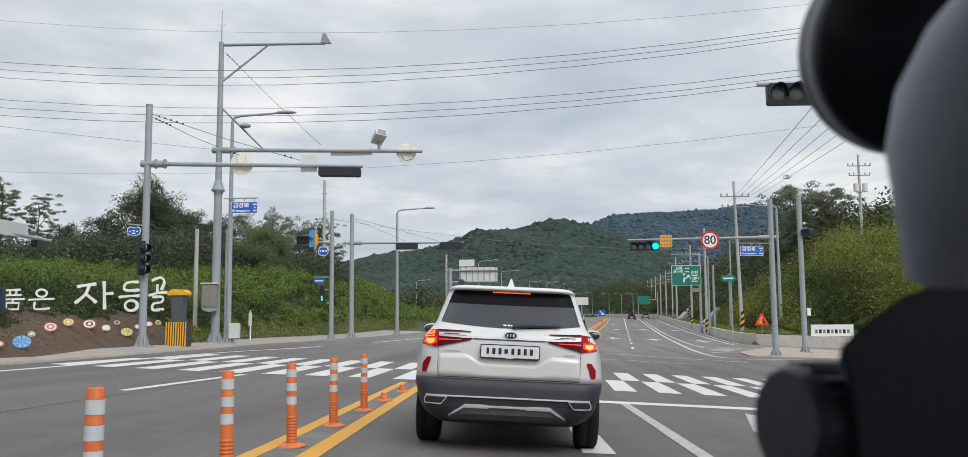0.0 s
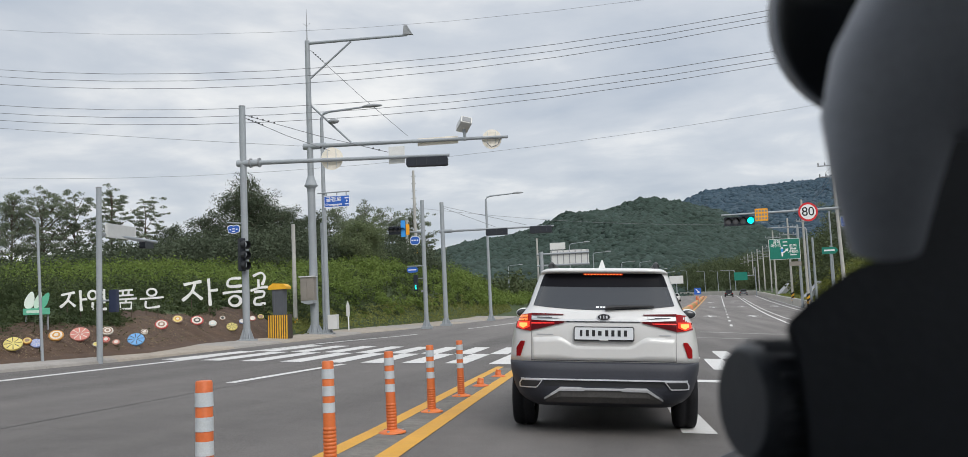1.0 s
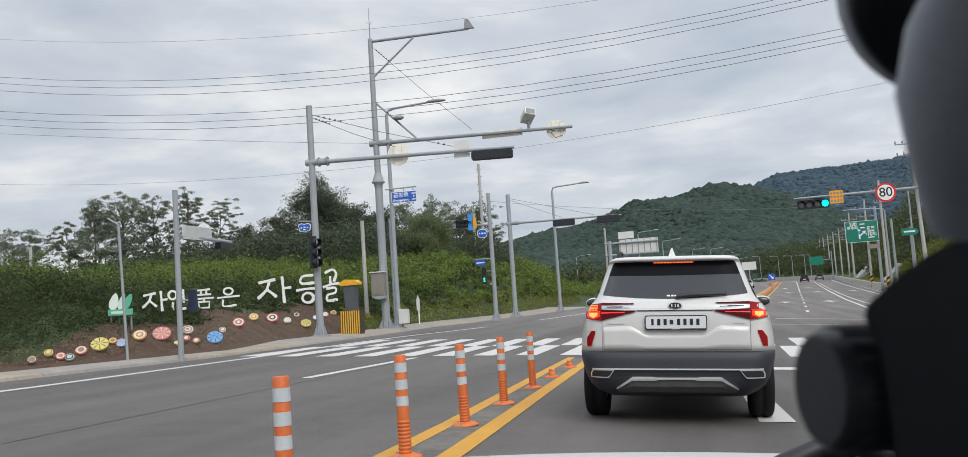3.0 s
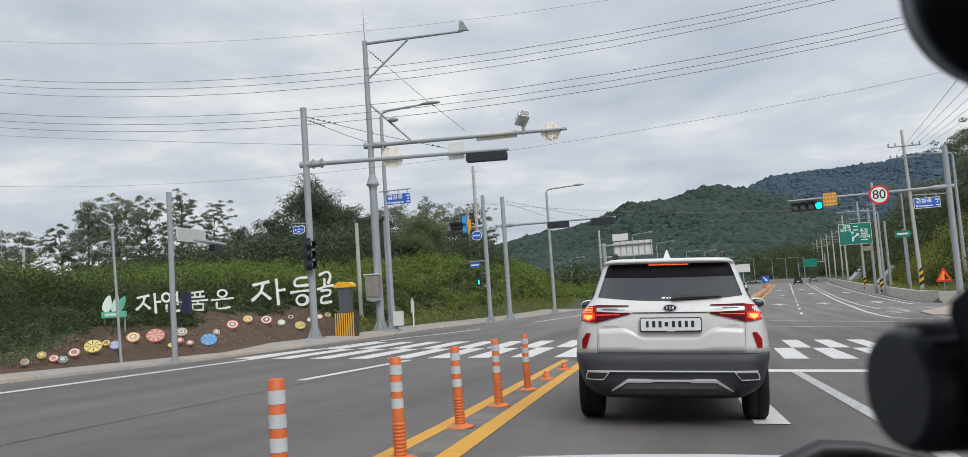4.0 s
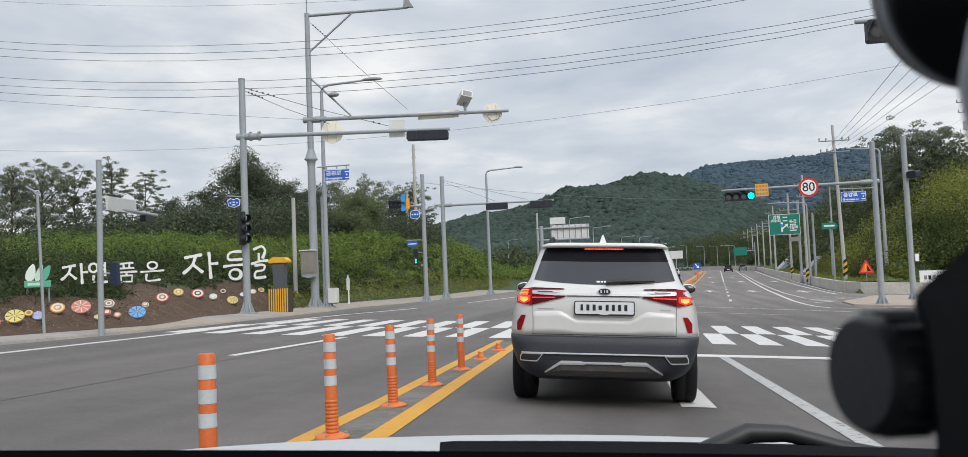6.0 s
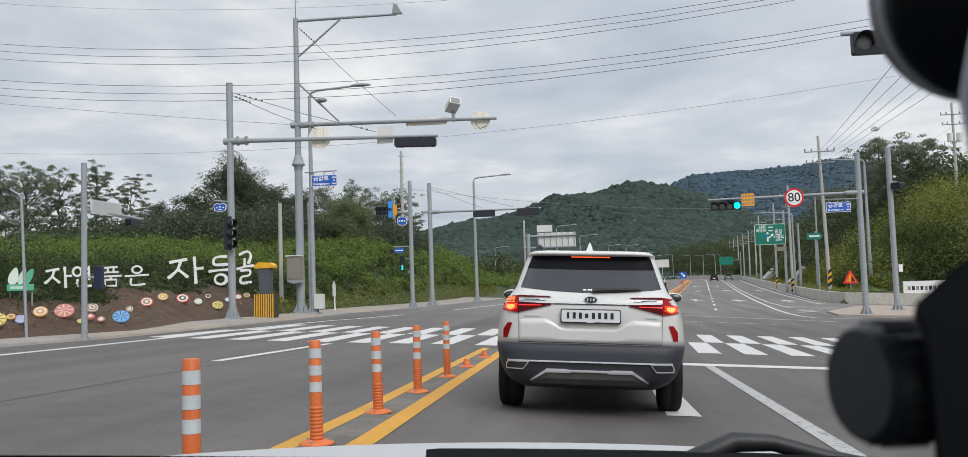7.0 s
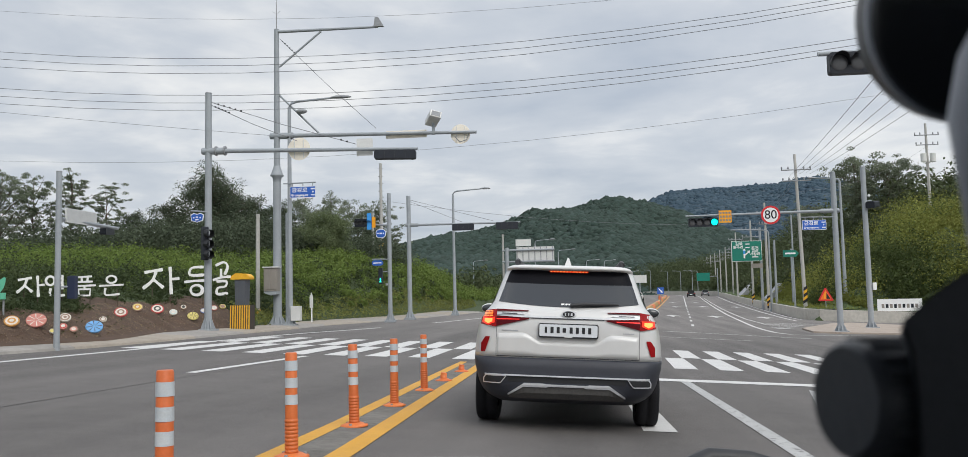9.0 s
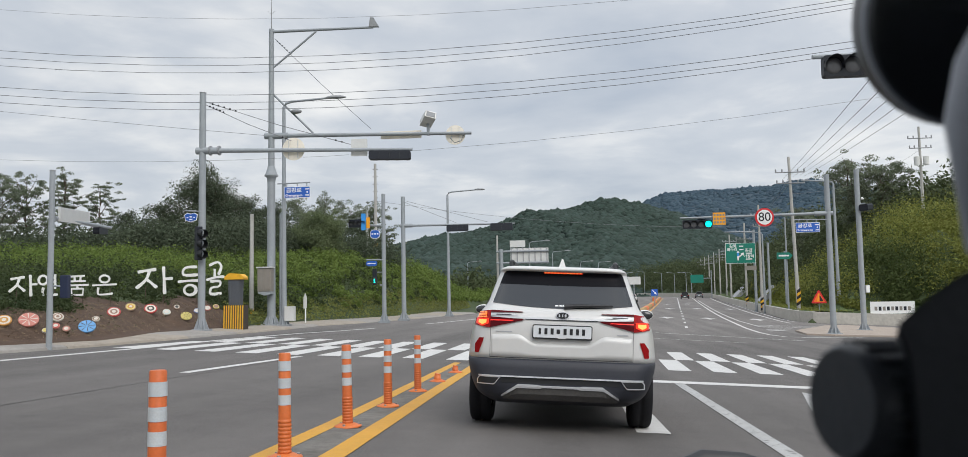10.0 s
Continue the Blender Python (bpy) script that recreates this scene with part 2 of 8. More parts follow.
M_REFLECT = mat("grey_reflective_tape", (0.47, 0.51, 0.54), 0.5, 0.0, var=0.14, scale=14)
M_TAN = mat("ochre_barrier", (0.42, 0.27, 0.11), 0.7, var=0.2, scale=1.0)
M_BARRIER = mat("orange_barrier", (0.68, 0.18, 0.055), 0.6, var=0.2, scale=1.0)
M_LETTER = mat("white_letter_paint", (0.82, 0.82, 0.80), 0.5, var=0.05, scale=2)
M_BARK = mat("bark", (0.10, 0.075, 0.055), 0.9, var=0.3, scale=6, bump=0.8, bscale=18)
M_CABLE = mat("black_cable", (0.17, 0.175, 0.185), 0.6, var=0)
M_BOOTH = mat("grey_box_plastic", (0.085, 0.092, 0.105), 0.55, var=0.12, scale=3)
M_CABINET = mat("taupe_cabinet", (0.27, 0.245, 0.215), 0.55, 0.2, var=0.1, scale=3)
M_MESH = mat("grey_slope_concrete", (0.36, 0.37, 0.38), 0.9, var=0.2, scale=0.5)
M_LEAF_A = leaf_mat("bank_leaves", (0.044, 0.064, 0.029), (0.084, 0.106, 0.045), 0.16)
M_LEAF_B = leaf_mat("tree_leaves", (0.135, 0.160, 0.110), (0.215, 0.245, 0.165), 0.22)
M_LEAF_C = leaf_mat("sunny_leaves", (0.165, 0.190, 0.045), (0.275, 0.280, 0.074), 0.15)
# a little bluish haze is mixed into the near mountain's green
M_LEAF_D = mat("hazed_forest_leaves", (0.047, 0.068, 0.058), 0.8, var=0.3, scale=0.016, tint=(0.026, 0.042, 0.032), island=0.25, spec=0.1)
M_LEAF_F = leaf_mat("dark_tree_leaves", (0.060, 0.078, 0.050), (0.112, 0.134, 0.084), 0.25)
M_LEAF_G = leaf_mat("fresh_bank_leaves", (0.115, 0.170, 0.040), (0.190, 0.245, 0.064), 0.15)
M_LEAF_H = leaf_mat("grey_green_bush_leaves", (0.125, 0.160, 0.080), (0.205, 0.240, 0.120), 0.15)
M_LEAF_K = leaf_mat("hillside_leaves", (0.055, 0.080, 0.028), (0.110, 0.135, 0.045), 0.18)
M_LITTER = mat("dry_litter", (0.33, 0.24, 0.15), 0.9, var=0.3, scale=2, tint=(0.17, 0.12, 0.075), island=0.5)
M_WOODS = leaf_mat("woods_leaves", (0.060, 0.078, 0.038), (0.112, 0.134, 0.064), 0.22)
# blue of the distance haze is put into the far ridge's leaf colours
M_LEAF_E = mat("haze_blue_leaves", (0.056, 0.087, 0.108), 0.8, var=0.3, scale=0.008, tint=(0.034, 0.058, 0.082), island=0.10, spec=0.1)
# gaps between the near crowns, lifted in colour for the same haze
M_FOREST = mat("hazed_forest_floor", (0.026, 0.042, 0.035), 0.95, var=0.3, scale=0.02)
# ground under the far crowns, coloured with the same haze blue
M_RIDGE = mat("haze_blue_ridge", (0.042, 0.068, 0.090), 0.95, var=0.25, scale=0.01)

# ---- mesh helpers ----


def part(name, bm, material, parent=None, label="", smooth=False):
    """Link a bmesh as one mesh object under a thing or a part."""
    me = bpy.data.meshes.new(name)
    bm.normal_update()
    bm.to_mesh(me)
    bm.free()
    for m in material if isinstance(material, (list, tuple)) else [material]:
        me.materials.append(m)
    if smooth:
        me.polygons.foreach_set("use_smooth", [True] * len(me.polygons))
    ob = new(name, me)
    if parent is not None:
        ob.parent = parent
    if label:
        ob["label"] = label
    return ob


def thing(name, label, category, m=None, group="", kind=""):
    ob = new(name)
    ob.empty_display_size = 0.2
    if m is not None:
        ob.matrix_world = m
    return tagged(ob, label, category, group, kind)


def raw(name, verts, faces, material, parent=None, smooth=False):
    me = bpy.data.meshes.new(name)
    me.from_pydata(verts, [], faces)
    me.materials.append(material)
    if smooth:
        me.polygons.foreach_set("use_smooth", [True] * len(me.polygons))
    ob = new(name, me)
    if parent is not None:
        ob.parent = parent
    return ob


def box(bm, x0, x1, y0, y1, z0, z1, bevel=0.0, m=None):
    r = bmesh.ops.create_cube(bm, size=1)
    vs = r["verts"]
    for v in vs:
        v.co = Vector((x0 + (v.co.x + 0.5) * (x1 - x0), y0 + (v.co.y + 0.5) * (y1 - y0), z0 + (v.co.z + 0.5) * (z1 - z0)))
        if m is not None:
            v.co = m @ v.co
    if bevel > 0:
        es = list({e for v in vs for e in v.link_edges})
        bmesh.ops.bevel(bm, geom=es, offset=bevel, segments=2, affect="EDGES", profile=0.6)
    return bm


def tube(bm, pts, radii, seg=10, caps=True):
    """A round bar along points, with a radius at each."""
    pts = [Vector(p) for p in pts]
    if not isinstance(radii, (list, tuple)):
        radii = [radii] * len(pts)
    rings = []
    for i, p in enumerate(pts):
        d = (pts[min(i + 1, len(pts) - 1)] - pts[max(i - 1, 0)]).normalized()
        ref = Vector((0, 0, 1)) if abs(d.z) < 0.9 else Vector((1, 0, 0))
        a = d.cross(ref).normalized()
        b = d.cross(a)
        rings.append([bm.verts.new(p + radii[i] * (math.cos(2 * math.pi * k / seg) * a + math.sin(2 * math.pi * k / seg) * b)) for k in range(seg)])
    for r0, r1 in zip(rings, rings[1:]):
        for k in range(seg):
            bm.faces.new((r0[k], r0[(k + 1) % seg], r1[(k + 1) % seg], r1[k]))
    if caps:
        # end discs of their own, so that the long sides shade straight
        bm.faces.new([bm.verts.new(v.co) for v in rings[0][::-1]])
        bm.faces.new([bm.verts.new(v.co) for v in rings[-1]])
    return bm


def smoothed(bm):
    for f_ in bm.faces:
        f_.smooth = len(f_.verts) == 4
    return bm


def prism(bm, outline, y0, y1, m=None):
    """An outline in x and z, drawn out from y0 to y1."""
    a = [bm.verts.new((x, y0, z)) for x, z in outline]
    b = [bm.verts.new((x, y1, z)) for x, z in outline]
    n = len(outline)
    bm.faces.new(a)
    bm.faces.new(b[::-1])
    for i in range(n):
        bm.faces.new((a[i], b[i], b[(i + 1) % n], a[(i + 1) % n]))
    if m is not None:
        for v in a + b:
            v.co = m @ v.co
    bmesh.ops.recalc_face_normals(bm, faces=bm.faces[:])
    return bm


def rounded(w, h, r, n=5):
    """A rounded rectangle about the origin, as an outline in x and z."""
    out = []
    for cx, cz, a0 in ((w / 2 - r, h / 2 - r, 0), (-w / 2 + r, h / 2 - r, 90), (-w / 2 + r, -h / 2 + r, 180), (w / 2 - r, -h / 2 + r, 270)):
        for k in range(n + 1):
            a = radians(a0 + 90 * k / n)
            out.append((cx + r * math.cos(a), cz + r * math.sin(a)))
    return out


def disc_outline(r, n=32, sx=1.0):
    return [(sx * r * math.cos(2 * math.pi * k / n), r * math.sin(2 * math.pi * k / n)) for k in range(n)]


def text_part(name, body, size, m, material, parent, align="CENTER", depth=0.004, sx=1.0, bold=0.0):
    cu = bpy.data.curves.new(name, "FONT")
    cu.body, cu.size, cu.align_x, cu.align_y, cu.extrude, cu.offset = body, size, align, "CENTER", depth, bold
    tmp = bpy.data.objects.new(name, cu)
    scene.collection.objects.link(tmp)
    dg = bpy.context.evaluated_depsgraph_get()
    me = bpy.data.meshes.new_from_object(tmp.evaluated_get(dg))
    bpy.data.objects.remove(tmp)
    me.materials.clear()
    me.materials.append(material)
    ob = new(name, me)
    ob.parent = parent
    ob.matrix_local = m @ pose(0, 0, 0, 90, 0, 0) @ Matrix.Diagonal((sx, 1, 1, 1))
    return ob

# ---- lie of the land ----


def road_level(y):
    """Height of the road along its middle: falling towards the crossing, then level and gently up."""
    if y < 20:
        return -0.0196 * y
    if y < 55:
        s = (y - 20) / 35
        return -0.392 + 35 * (-0.0196 * s + 0.0261 * s * s / 2)
    return -0.6212 + 0.0065 * (min(y, 600) - 55)


def crossfall(y):
    return float(np.interp(y, [25, 105, 200], [-0.052, -0.03, 0.0]))


def ground_z(x, y):
    return road_level(y) + crossfall(y) * max(-16, min(30, x))


def bend(y):
    """How far the road beyond the crossing swings off its straight line."""
    return -0.0011 * (y - 215) ** 2 if y > 215 else 0.0


def left_kerb(y):
    return float(np.interp(y, [-30, 18, 23, 28, 34, 42, 51, 60, 73, 100, 215], [-10.5, -10.5, -10.9, -11.4, -11.7, -12.1, -11.2, -10.2, -8.8, -5.6, 7.9])) + bend(y)


def bank_foot(y):
    return float(np.interp(y, [-30, 12, 20, 26, 36, 42, 50, 60, 73, 96, 118, 140, 215], [-11.6, -11.6, -11.5, -12.9, -13.3, -14.0, -13.6, -12.2, -11.7, -12.2, -13.2, -10.0, 3.0])) + bend(y)


def wall_line(y):
    return float(np.interp(y, [-60, 63, 69.9, 70.9, 74, 76.3, 82, 90, 112, 215], [60, 48.2, 22.67, 18.95, 18.45, 18.55, 19.2, 20.1, 22.6, 34.0])) + bend(y)


def behind_wall(x, y):
    """Distance behind the retaining wall, which turns a corner at the side road."""
    return min(x - wall_line(max(y, 74)), y - (71.0 - 0.27 * (x - 18.6)))


def hump(t):
    t = max(0.0, min(1.0, t))
    return t * t * (3 - 2 * t)


def land_z(x, y):
    g = ground_z(max(-14, min(30, x)), y)
    n = noise.noise((x * 0.11, y * 0.11, 3.1))
    xf, xw = bank_foot(y), wall_line(y)
    if x < xf:
        d = xf - x
        top = float(np.interp(y, [-20, 15, 30, 45, 58, 70, 85, 100, 114, 128, 160], [1.3, 1.5, 2.0, 3.3, 3.6, 3.9, 3.9, 3.2, 1.5, 0.7, 0.6]))
        slope = float(np.interp(y, [15, 35, 50, 66], [0.55, 0.62, 0.75, 1.5]))
        h = top * (1 - math.exp(-slope * d / top)) * 1.12
        h += -0.02 * max(0, min(d, 60) - 10) + 0.2 * n * hump(d / 6)
        return g + 0.08 + min(h, 9)
    if x > xw:
        d = behind_wall(x, y)
        if d < 0.5:
            return g - 0.12
        bench = float(np.interp(y, [70, 92, 130, 160, 205, 320], [7.5, 8.5, 9.0, 9.0, 6, 5]))
        h = 0.85 + 0.72 * max(0, d - 2.4)
        h = h if h < bench else bench + 0.10 * (d - 2.4 - (bench - 0.85) / 0.72)
        return g + min(h, 16) + 0.5 * n * hump((d - 3) / 8)
    return g - 0.12


def grid_sheet(name, xs_of, ys, height, material, parent=None, lift=0.0, smooth=True):
    verts, faces = [], []
    n = None
    for y in ys:
        xs = xs_of(y)
        n = len(xs)
        verts += [(x, y, height(x, y) + lift) for x in xs]
    for j in range(len(ys) - 1):
        for i in range(n - 1):
            a = j * n + i
            faces.append((a, a + 1, a + n + 1, a + n))
    return raw(name, verts, faces, material, parent, smooth)


def spaced(a, b, n):
    return [a + (b - a) * k / (n - 1) for k in range(n)]


LAND_YS = spaced(-40, 8, 9) + spaced(10, 60, 41) + spaced(60.5, 78, 36) + spaced(79, 90, 10) + spaced(93, 240, 50) + spaced(250, 420, 18) + [520, 700, 1000, 1600, 2600]
LAND_YS = [-900, -300, -120] + LAND_YS


def land_xs(y):
    xf, xw = bank_foot(y), wall_line(y)
    left = [xf - d for d in (1500, 700, 300, 150, 100, 75, 60, 50, 42, 36, 31, 27, 24, 21, 18.5, 16, 14, 12, 10.5, 9, 7.8, 6.7, 5.7, 4.8, 4, 3.3, 2.7, 2.1, 1.6, 1.1, 0.7, 0.35, 0)]
    right = [xw + d for d in (0.2, 0.4, 1, 1.8, 2.6, 3.4, 4.3, 5.2, 6.2, 7.3, 8.5, 10, 11.5, 13, 15, 17, 19, 22, 25, 29, 33, 38, 44, 52, 62, 80, 120, 250, 600, 1500)]
    return left + [xf + 0.25, xf + 0.6 * (left_kerb(y) - xf) + 0.3, (xf + xw) / 2 - 8, (xf + xw) / 2, (xf + xw) / 2 + 6, xw - 0.01] + right


land = grid_sheet("ground", land_xs, LAND_YS, land_z, M_UNDER)
tagged(land, "green undergrown earth banks beside the road", "ground", kind="structure")



def soil_top(y):
    return float(np.interp(y, [8, 13, 16, 20, 25, 30, 36], [0.25, 0.35, 0.62, 1.05, 1.4, 1.6, 1.6]))


def soil_spill(y):
    """How far loose soil has spread over the kerb slabs."""
    return float(np.interp(y, [22, 31], [0.36, 0.02]))


# bare soil on the lower part of the bank where the painted discs lie
soil = grid_sheet("earth_bank", lambda y: [bank_foot(y) - 0.3 * math.sin(y * 0.8) * u - soil_top(y) * u for u in (1.25, 1.05, 0.88, 0.72, 0.57, 0.42, 0.28, 0.14, -0.01)] + [bank_foot(y) + soil_spill(y), bank_foot(y) + soil_spill(y) + 0.06],
                  spaced(4, 35.5, 90), lambda x, y: ground_z(x, y) + 0.05 if x > bank_foot(y) + soil_spill(y) + 0.03 else max(land_z(x, y) + 0.05, ground_z(x, y) + 0.12) + 0.07 * hump((bank_foot(y) - x) / 0.3) * noise.noise((x * 1.7, y * 1.7, 0)) + 0.03 * noise.noise((x * 6, y * 6, 2)), M_SOIL)
tagged(soil, "bare brown earth slope below the lettering", "earth bank", kind="structure")
verge = grid_sheet("grass_verge", lambda y: [wall_line(y) + d for d in (0.32, 0.8, 1.3, 1.8, 2.3, 2.8, 3.5, 4.5)],
                   spaced(72.5, 200, 90), lambda x, y: land_z(x, y) + 0.06 + 0.05 * noise.noise((x * 1.3, y * 1.3, 5)), M_GRASS)
tagged(verge, "strip of rough grass behind the concrete wall", "grass", kind="structure")

# ---- road surface ----
ROAD_YS = [-60, -30] + spaced(-10, 60, 71) + spaced(60.5, 78, 36) + spaced(80, 130, 26) + spaced(134, 420, 60)
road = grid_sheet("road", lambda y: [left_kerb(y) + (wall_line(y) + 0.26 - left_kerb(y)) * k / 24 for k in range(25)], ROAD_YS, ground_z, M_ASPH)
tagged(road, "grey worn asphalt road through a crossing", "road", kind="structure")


def strip(name, pts, width, material, parent=None, lift=0.006, step=1.0):
    """A painted line along plan points."""
    dense = []
    for (x0, y0), (x1, y1) in zip(pts, pts[1:]):
        k = max(1, int(math.hypot(x1 - x0, y1 - y0) / step))
        dense += [(x0 + (x1 - x0) * i / k, y0 + (y1 - y0) * i / k) for i in range(k)]
    dense.append(pts[-1])
    verts, faces = [], []
    for i, (x, y) in enumerate(dense):
        a, b = dense[max(0, i - 1)], dense[min(len(dense) - 1, i + 1)]
        dx, dy = b[0] - a[0], b[1] - a[1]
        q = math.hypot(dx, dy)
        nx, ny = -dy / q * width / 2, dx / q * width / 2
        for s in (1, -1):
            verts.append((x + s * nx, y + s * ny, ground_z(x + s * nx, y + s * ny) + lift))
    for i in range(len(dense) - 1):
        faces.append((2 * i, 2 * i + 1, 2 * i + 3, 2 * i + 2))
    return raw(name, verts, faces, material, parent)


def patch(name, outline, material, parent=None, lift=0.006):
    verts = [(x, y, ground_z(x, y) + lift) for x, y in outline]
    return raw(name, verts, [tuple(range(len(verts)))], material, parent)


def marking(name, label, category, pts, width, material, **k):
    return tagged(strip(name, pts, width, material, **k), label, category, kind="structure")


YL = "solid yellow line along the median strip"
WL = "white painted lane line on the asphalt"
marking("yellow_line", YL, "road marking", [(-1.72, -8), (-1.73, 6.5), (-1.77, 9), (-1.80, 10.7), (-1.87, 15.5), (-1.93, 18.2)], 0.18, M_YELLOW_LINE)
marking("yellow_line", YL, "road marking", [(-2.21, -8), (-2.20, 8), (-2.24, 10.4), (-2.31, 14.7), (-2.36, 18.4)], 0.15, M_YELLOW_LINE)
strip_mid = strip("median_strip", [(-1.965, -8), (-1.97, 8), (-2.02, 10.5), (-2.09, 15), (-2.14, 18.0)], 0.32, M_ISLAND, lift=0.003)
tagged(strip_mid, "gritty asphalt strip between the yellow lines", "median", kind="structure")
marking("lane_line", WL, "road marking", [(1.75, -8), (1.79, 15.0)], 0.16, M_OLD_LINE)
marking("lane_line", WL, "road marking", [(5.2, -8), (5.2, 15.0)], 0.12, M_OLD_LINE)
marking("stop_line", "wide white stop line before the crosswalk", "road marking", [(-1.55, 15.32), (8.8, 15.32)], 0.56, M_WHITE_LINE)
marking("lane_line", WL, "road marking", [(-5.84, 12.9), (-5.72, 18.3)], 0.16, M_WHITE_LINE)
marking("lane_line", WL, "road marking", [(-5.9, -7), (-5.9, 1.5)], 0.16, M_WHITE_LINE)
marking("edge_line", "white edge line beside the concrete gutter", "road marking", [(-9.2, -8), (-9.22, 11), (-9.4, 15.3), (-9.6, 19.5), (-9.9, 22.3), (-10.12, 28.3), (-10.05, 32.4), (-9.6, 37), (-9.2, 41)], 0.16, M_WHITE_LINE)
marking("edge_line", "white edge line beside the far verge", "road marking", [(-8.2, 50), (-6.9, 59), (-5.4, 70), (-2, 100), (11.5, 215)], 0.16, M_WHITE_LINE)
arrow_a = patch("lane_arrow", [(0.60, 8.44), (0.92, 8.45), (0.88, 11.2), (1.0, 11.2), (0.74, 12.9), (0.45, 11.2), (0.6, 11.2)], M_WHITE_LINE)
tagged(arrow_a, "white direction arrow painted in the lane", "road marking", group="lane arrows", kind="structure")
arrow_b = patch("lane_arrow", [(3.36, 8.0), (3.66, 8.0), (3.7, 11.35), (4.2, 11.35), (3.58, 14.25), (2.95, 11.33), (3.38, 11.35)], M_OLD_LINE)
tagged(arrow_b, "faded white direction arrow painted in the lane", "road marking", group="lane arrows", kind="structure")
crosswalk = thing("crosswalk", "staggered white crosswalk stripes across the road", "crosswalk", kind="structure")
for k in range(21):
    x0 = -10.11 + 0.933 * k - 0.15 * math.exp(-((0.933 * k - 6.1) / 2.0) ** 2)
    lean = float(np.interp(x0, [-6, -3, 2, 5], [-0.035, -0.015, 0.055, 0.05]))
    crown = 0.6 * math.exp(-((x0 + 3.2) / 2.2) ** 2)
    for ya, yb, shift in ((18.72, 23.35, 0.0), (23.5, 28.15, 0.45)):
        xa, xb = x0 + shift + lean * (ya - 18.72), x0 + shift + lean * (yb - 18.72)
        patch("stripe", [(xa, ya + crown), (xa + 0.48, ya + crown), (xb + 0.47, yb + crown), (xb, yb + crown)], M_WHITE_LINE, crosswalk)


def far_x(y, off):
    """Plan place of a line beyond the crossing, off metres right of the dashed lane line."""
    return 0.67 + 0.1175 * y + off + bend(y)


def far_line(off, y0, y1, width=0.16, material=None, name="lane_line", label=WL):
    ys = spaced(y0, y1, max(2, int((y1 - y0) / 8)))
    marking(name, label, "road marking", [(far_x(y, off), y) for y in ys], width, material or M_WHITE_LINE)


for k in range(7):
    far_line(0, 55.4 + 8.6 * k, 58.4 + 8.6 * k, 0.17)
far_line(0, 116, 400)
marking("edge_line", "white line curving round the turning lane", "road marking", [(15.6, 48.9), (13.3, 47.7), (11.9, 46.9), (11.1, 47.3), (10.75, 49.2), (10.85, 52.5), (11.2, 57.5), (11.65, 62), (12.4, 69), (13.55, 80), (far_x(100, 3.45), 100), (far_x(125, 3.45), 125)], 0.2, M_WHITE_LINE)
far_line(3.45, 125, 400)
marking("lane_line", WL, "road marking", [(12.75, 61), (13.0, 65), (13.45, 72), (14.7, 84), (far_x(100, 4.05), 100), (far_x(122, 4.05), 122), (far_x(180, 4.0), 180)], 0.15, M_WHITE_LINE)
marking("edge_line", "white line along the turning lane beside the wall", "road marking", [(16.85, 69.6), (17.05, 73), (17.75, 80.3), (far_x(97, 7.45), 97), (far_x(133, 7.3), 133), (far_x(200, 7.2), 200)], 0.2, M_WHITE_LINE)
marking("edge_line", "white line along the turning lane beside the wall", "road marking", [(18.0, 72.5), (18.1, 75), (18.6, 81), (far_x(97, 8.45), 97), (far_x(133, 8.5), 133), (far_x(200, 8.3), 200)], 0.2, M_WHITE_LINE)
for pts in ([(12.9, 63.6), (17.2, 63.9)], [(12.8, 61.3), (16.6, 62.3)], [(12.6, 59.0), (15.2, 60.7)], [(12.2, 56.6), (14.2, 58.6)], [(11.9, 54.4), (13.4, 56.4)]):
    marking("hatch_line", "white hatching in the turning area", "road marking", pts, 0.25, M_WHITE_LINE)
far_line(-3.45, 30, 400, 0.2, M_YELLOW_LINE, "yellow_line", "yellow line along the foot of the orange barrier")
for x, y in ((8.1, 76.7), (11.6, 76.5), (12.6, 114.7), (16.4, 116.8), (15.6, 76), (20.2, 114.8), (15.7, 146), (19.3, 147)):
    a = patch("lane_arrow", [(x - 0.12, y - 2.4), (x + 0.12, y - 2.4), (x + 0.2, y), (x + 0.95, y), (x + 0.3, y + 2.6), (x - 0.45, y + 0.2), (x - 0.05, y)], M_WHITE_LINE)
    tagged(a, "white direction arrow on the far carriageway", "road marking", group="lane arrows", kind="structure")
marking("stop_line", "worn white line across the far carriageway", "road marking", [(4.5, 47.2), (11.0, 42.8)], 0.18, M_WHITE_LINE)
marking("stop_line", "worn white line across the far carriageway", "road marking", [(3.7, 40.2), (7.5, 38.4)], 0.12, M_WHITE_LINE)

marking("paving_seam", "dark tar seam between two lanes of asphalt", "paving seam", [(-5.52, -5), (-5.57, 6.38), (-5.59, 11.03), (-5.59, 17.0)], 0.022, M_TAR, lift=0.004)

# kerb and gutter along the left side, cast in lengths
kerb = thing("kerb", "pale concrete kerb with a gutter beside the road", "kerb", kind="structure")


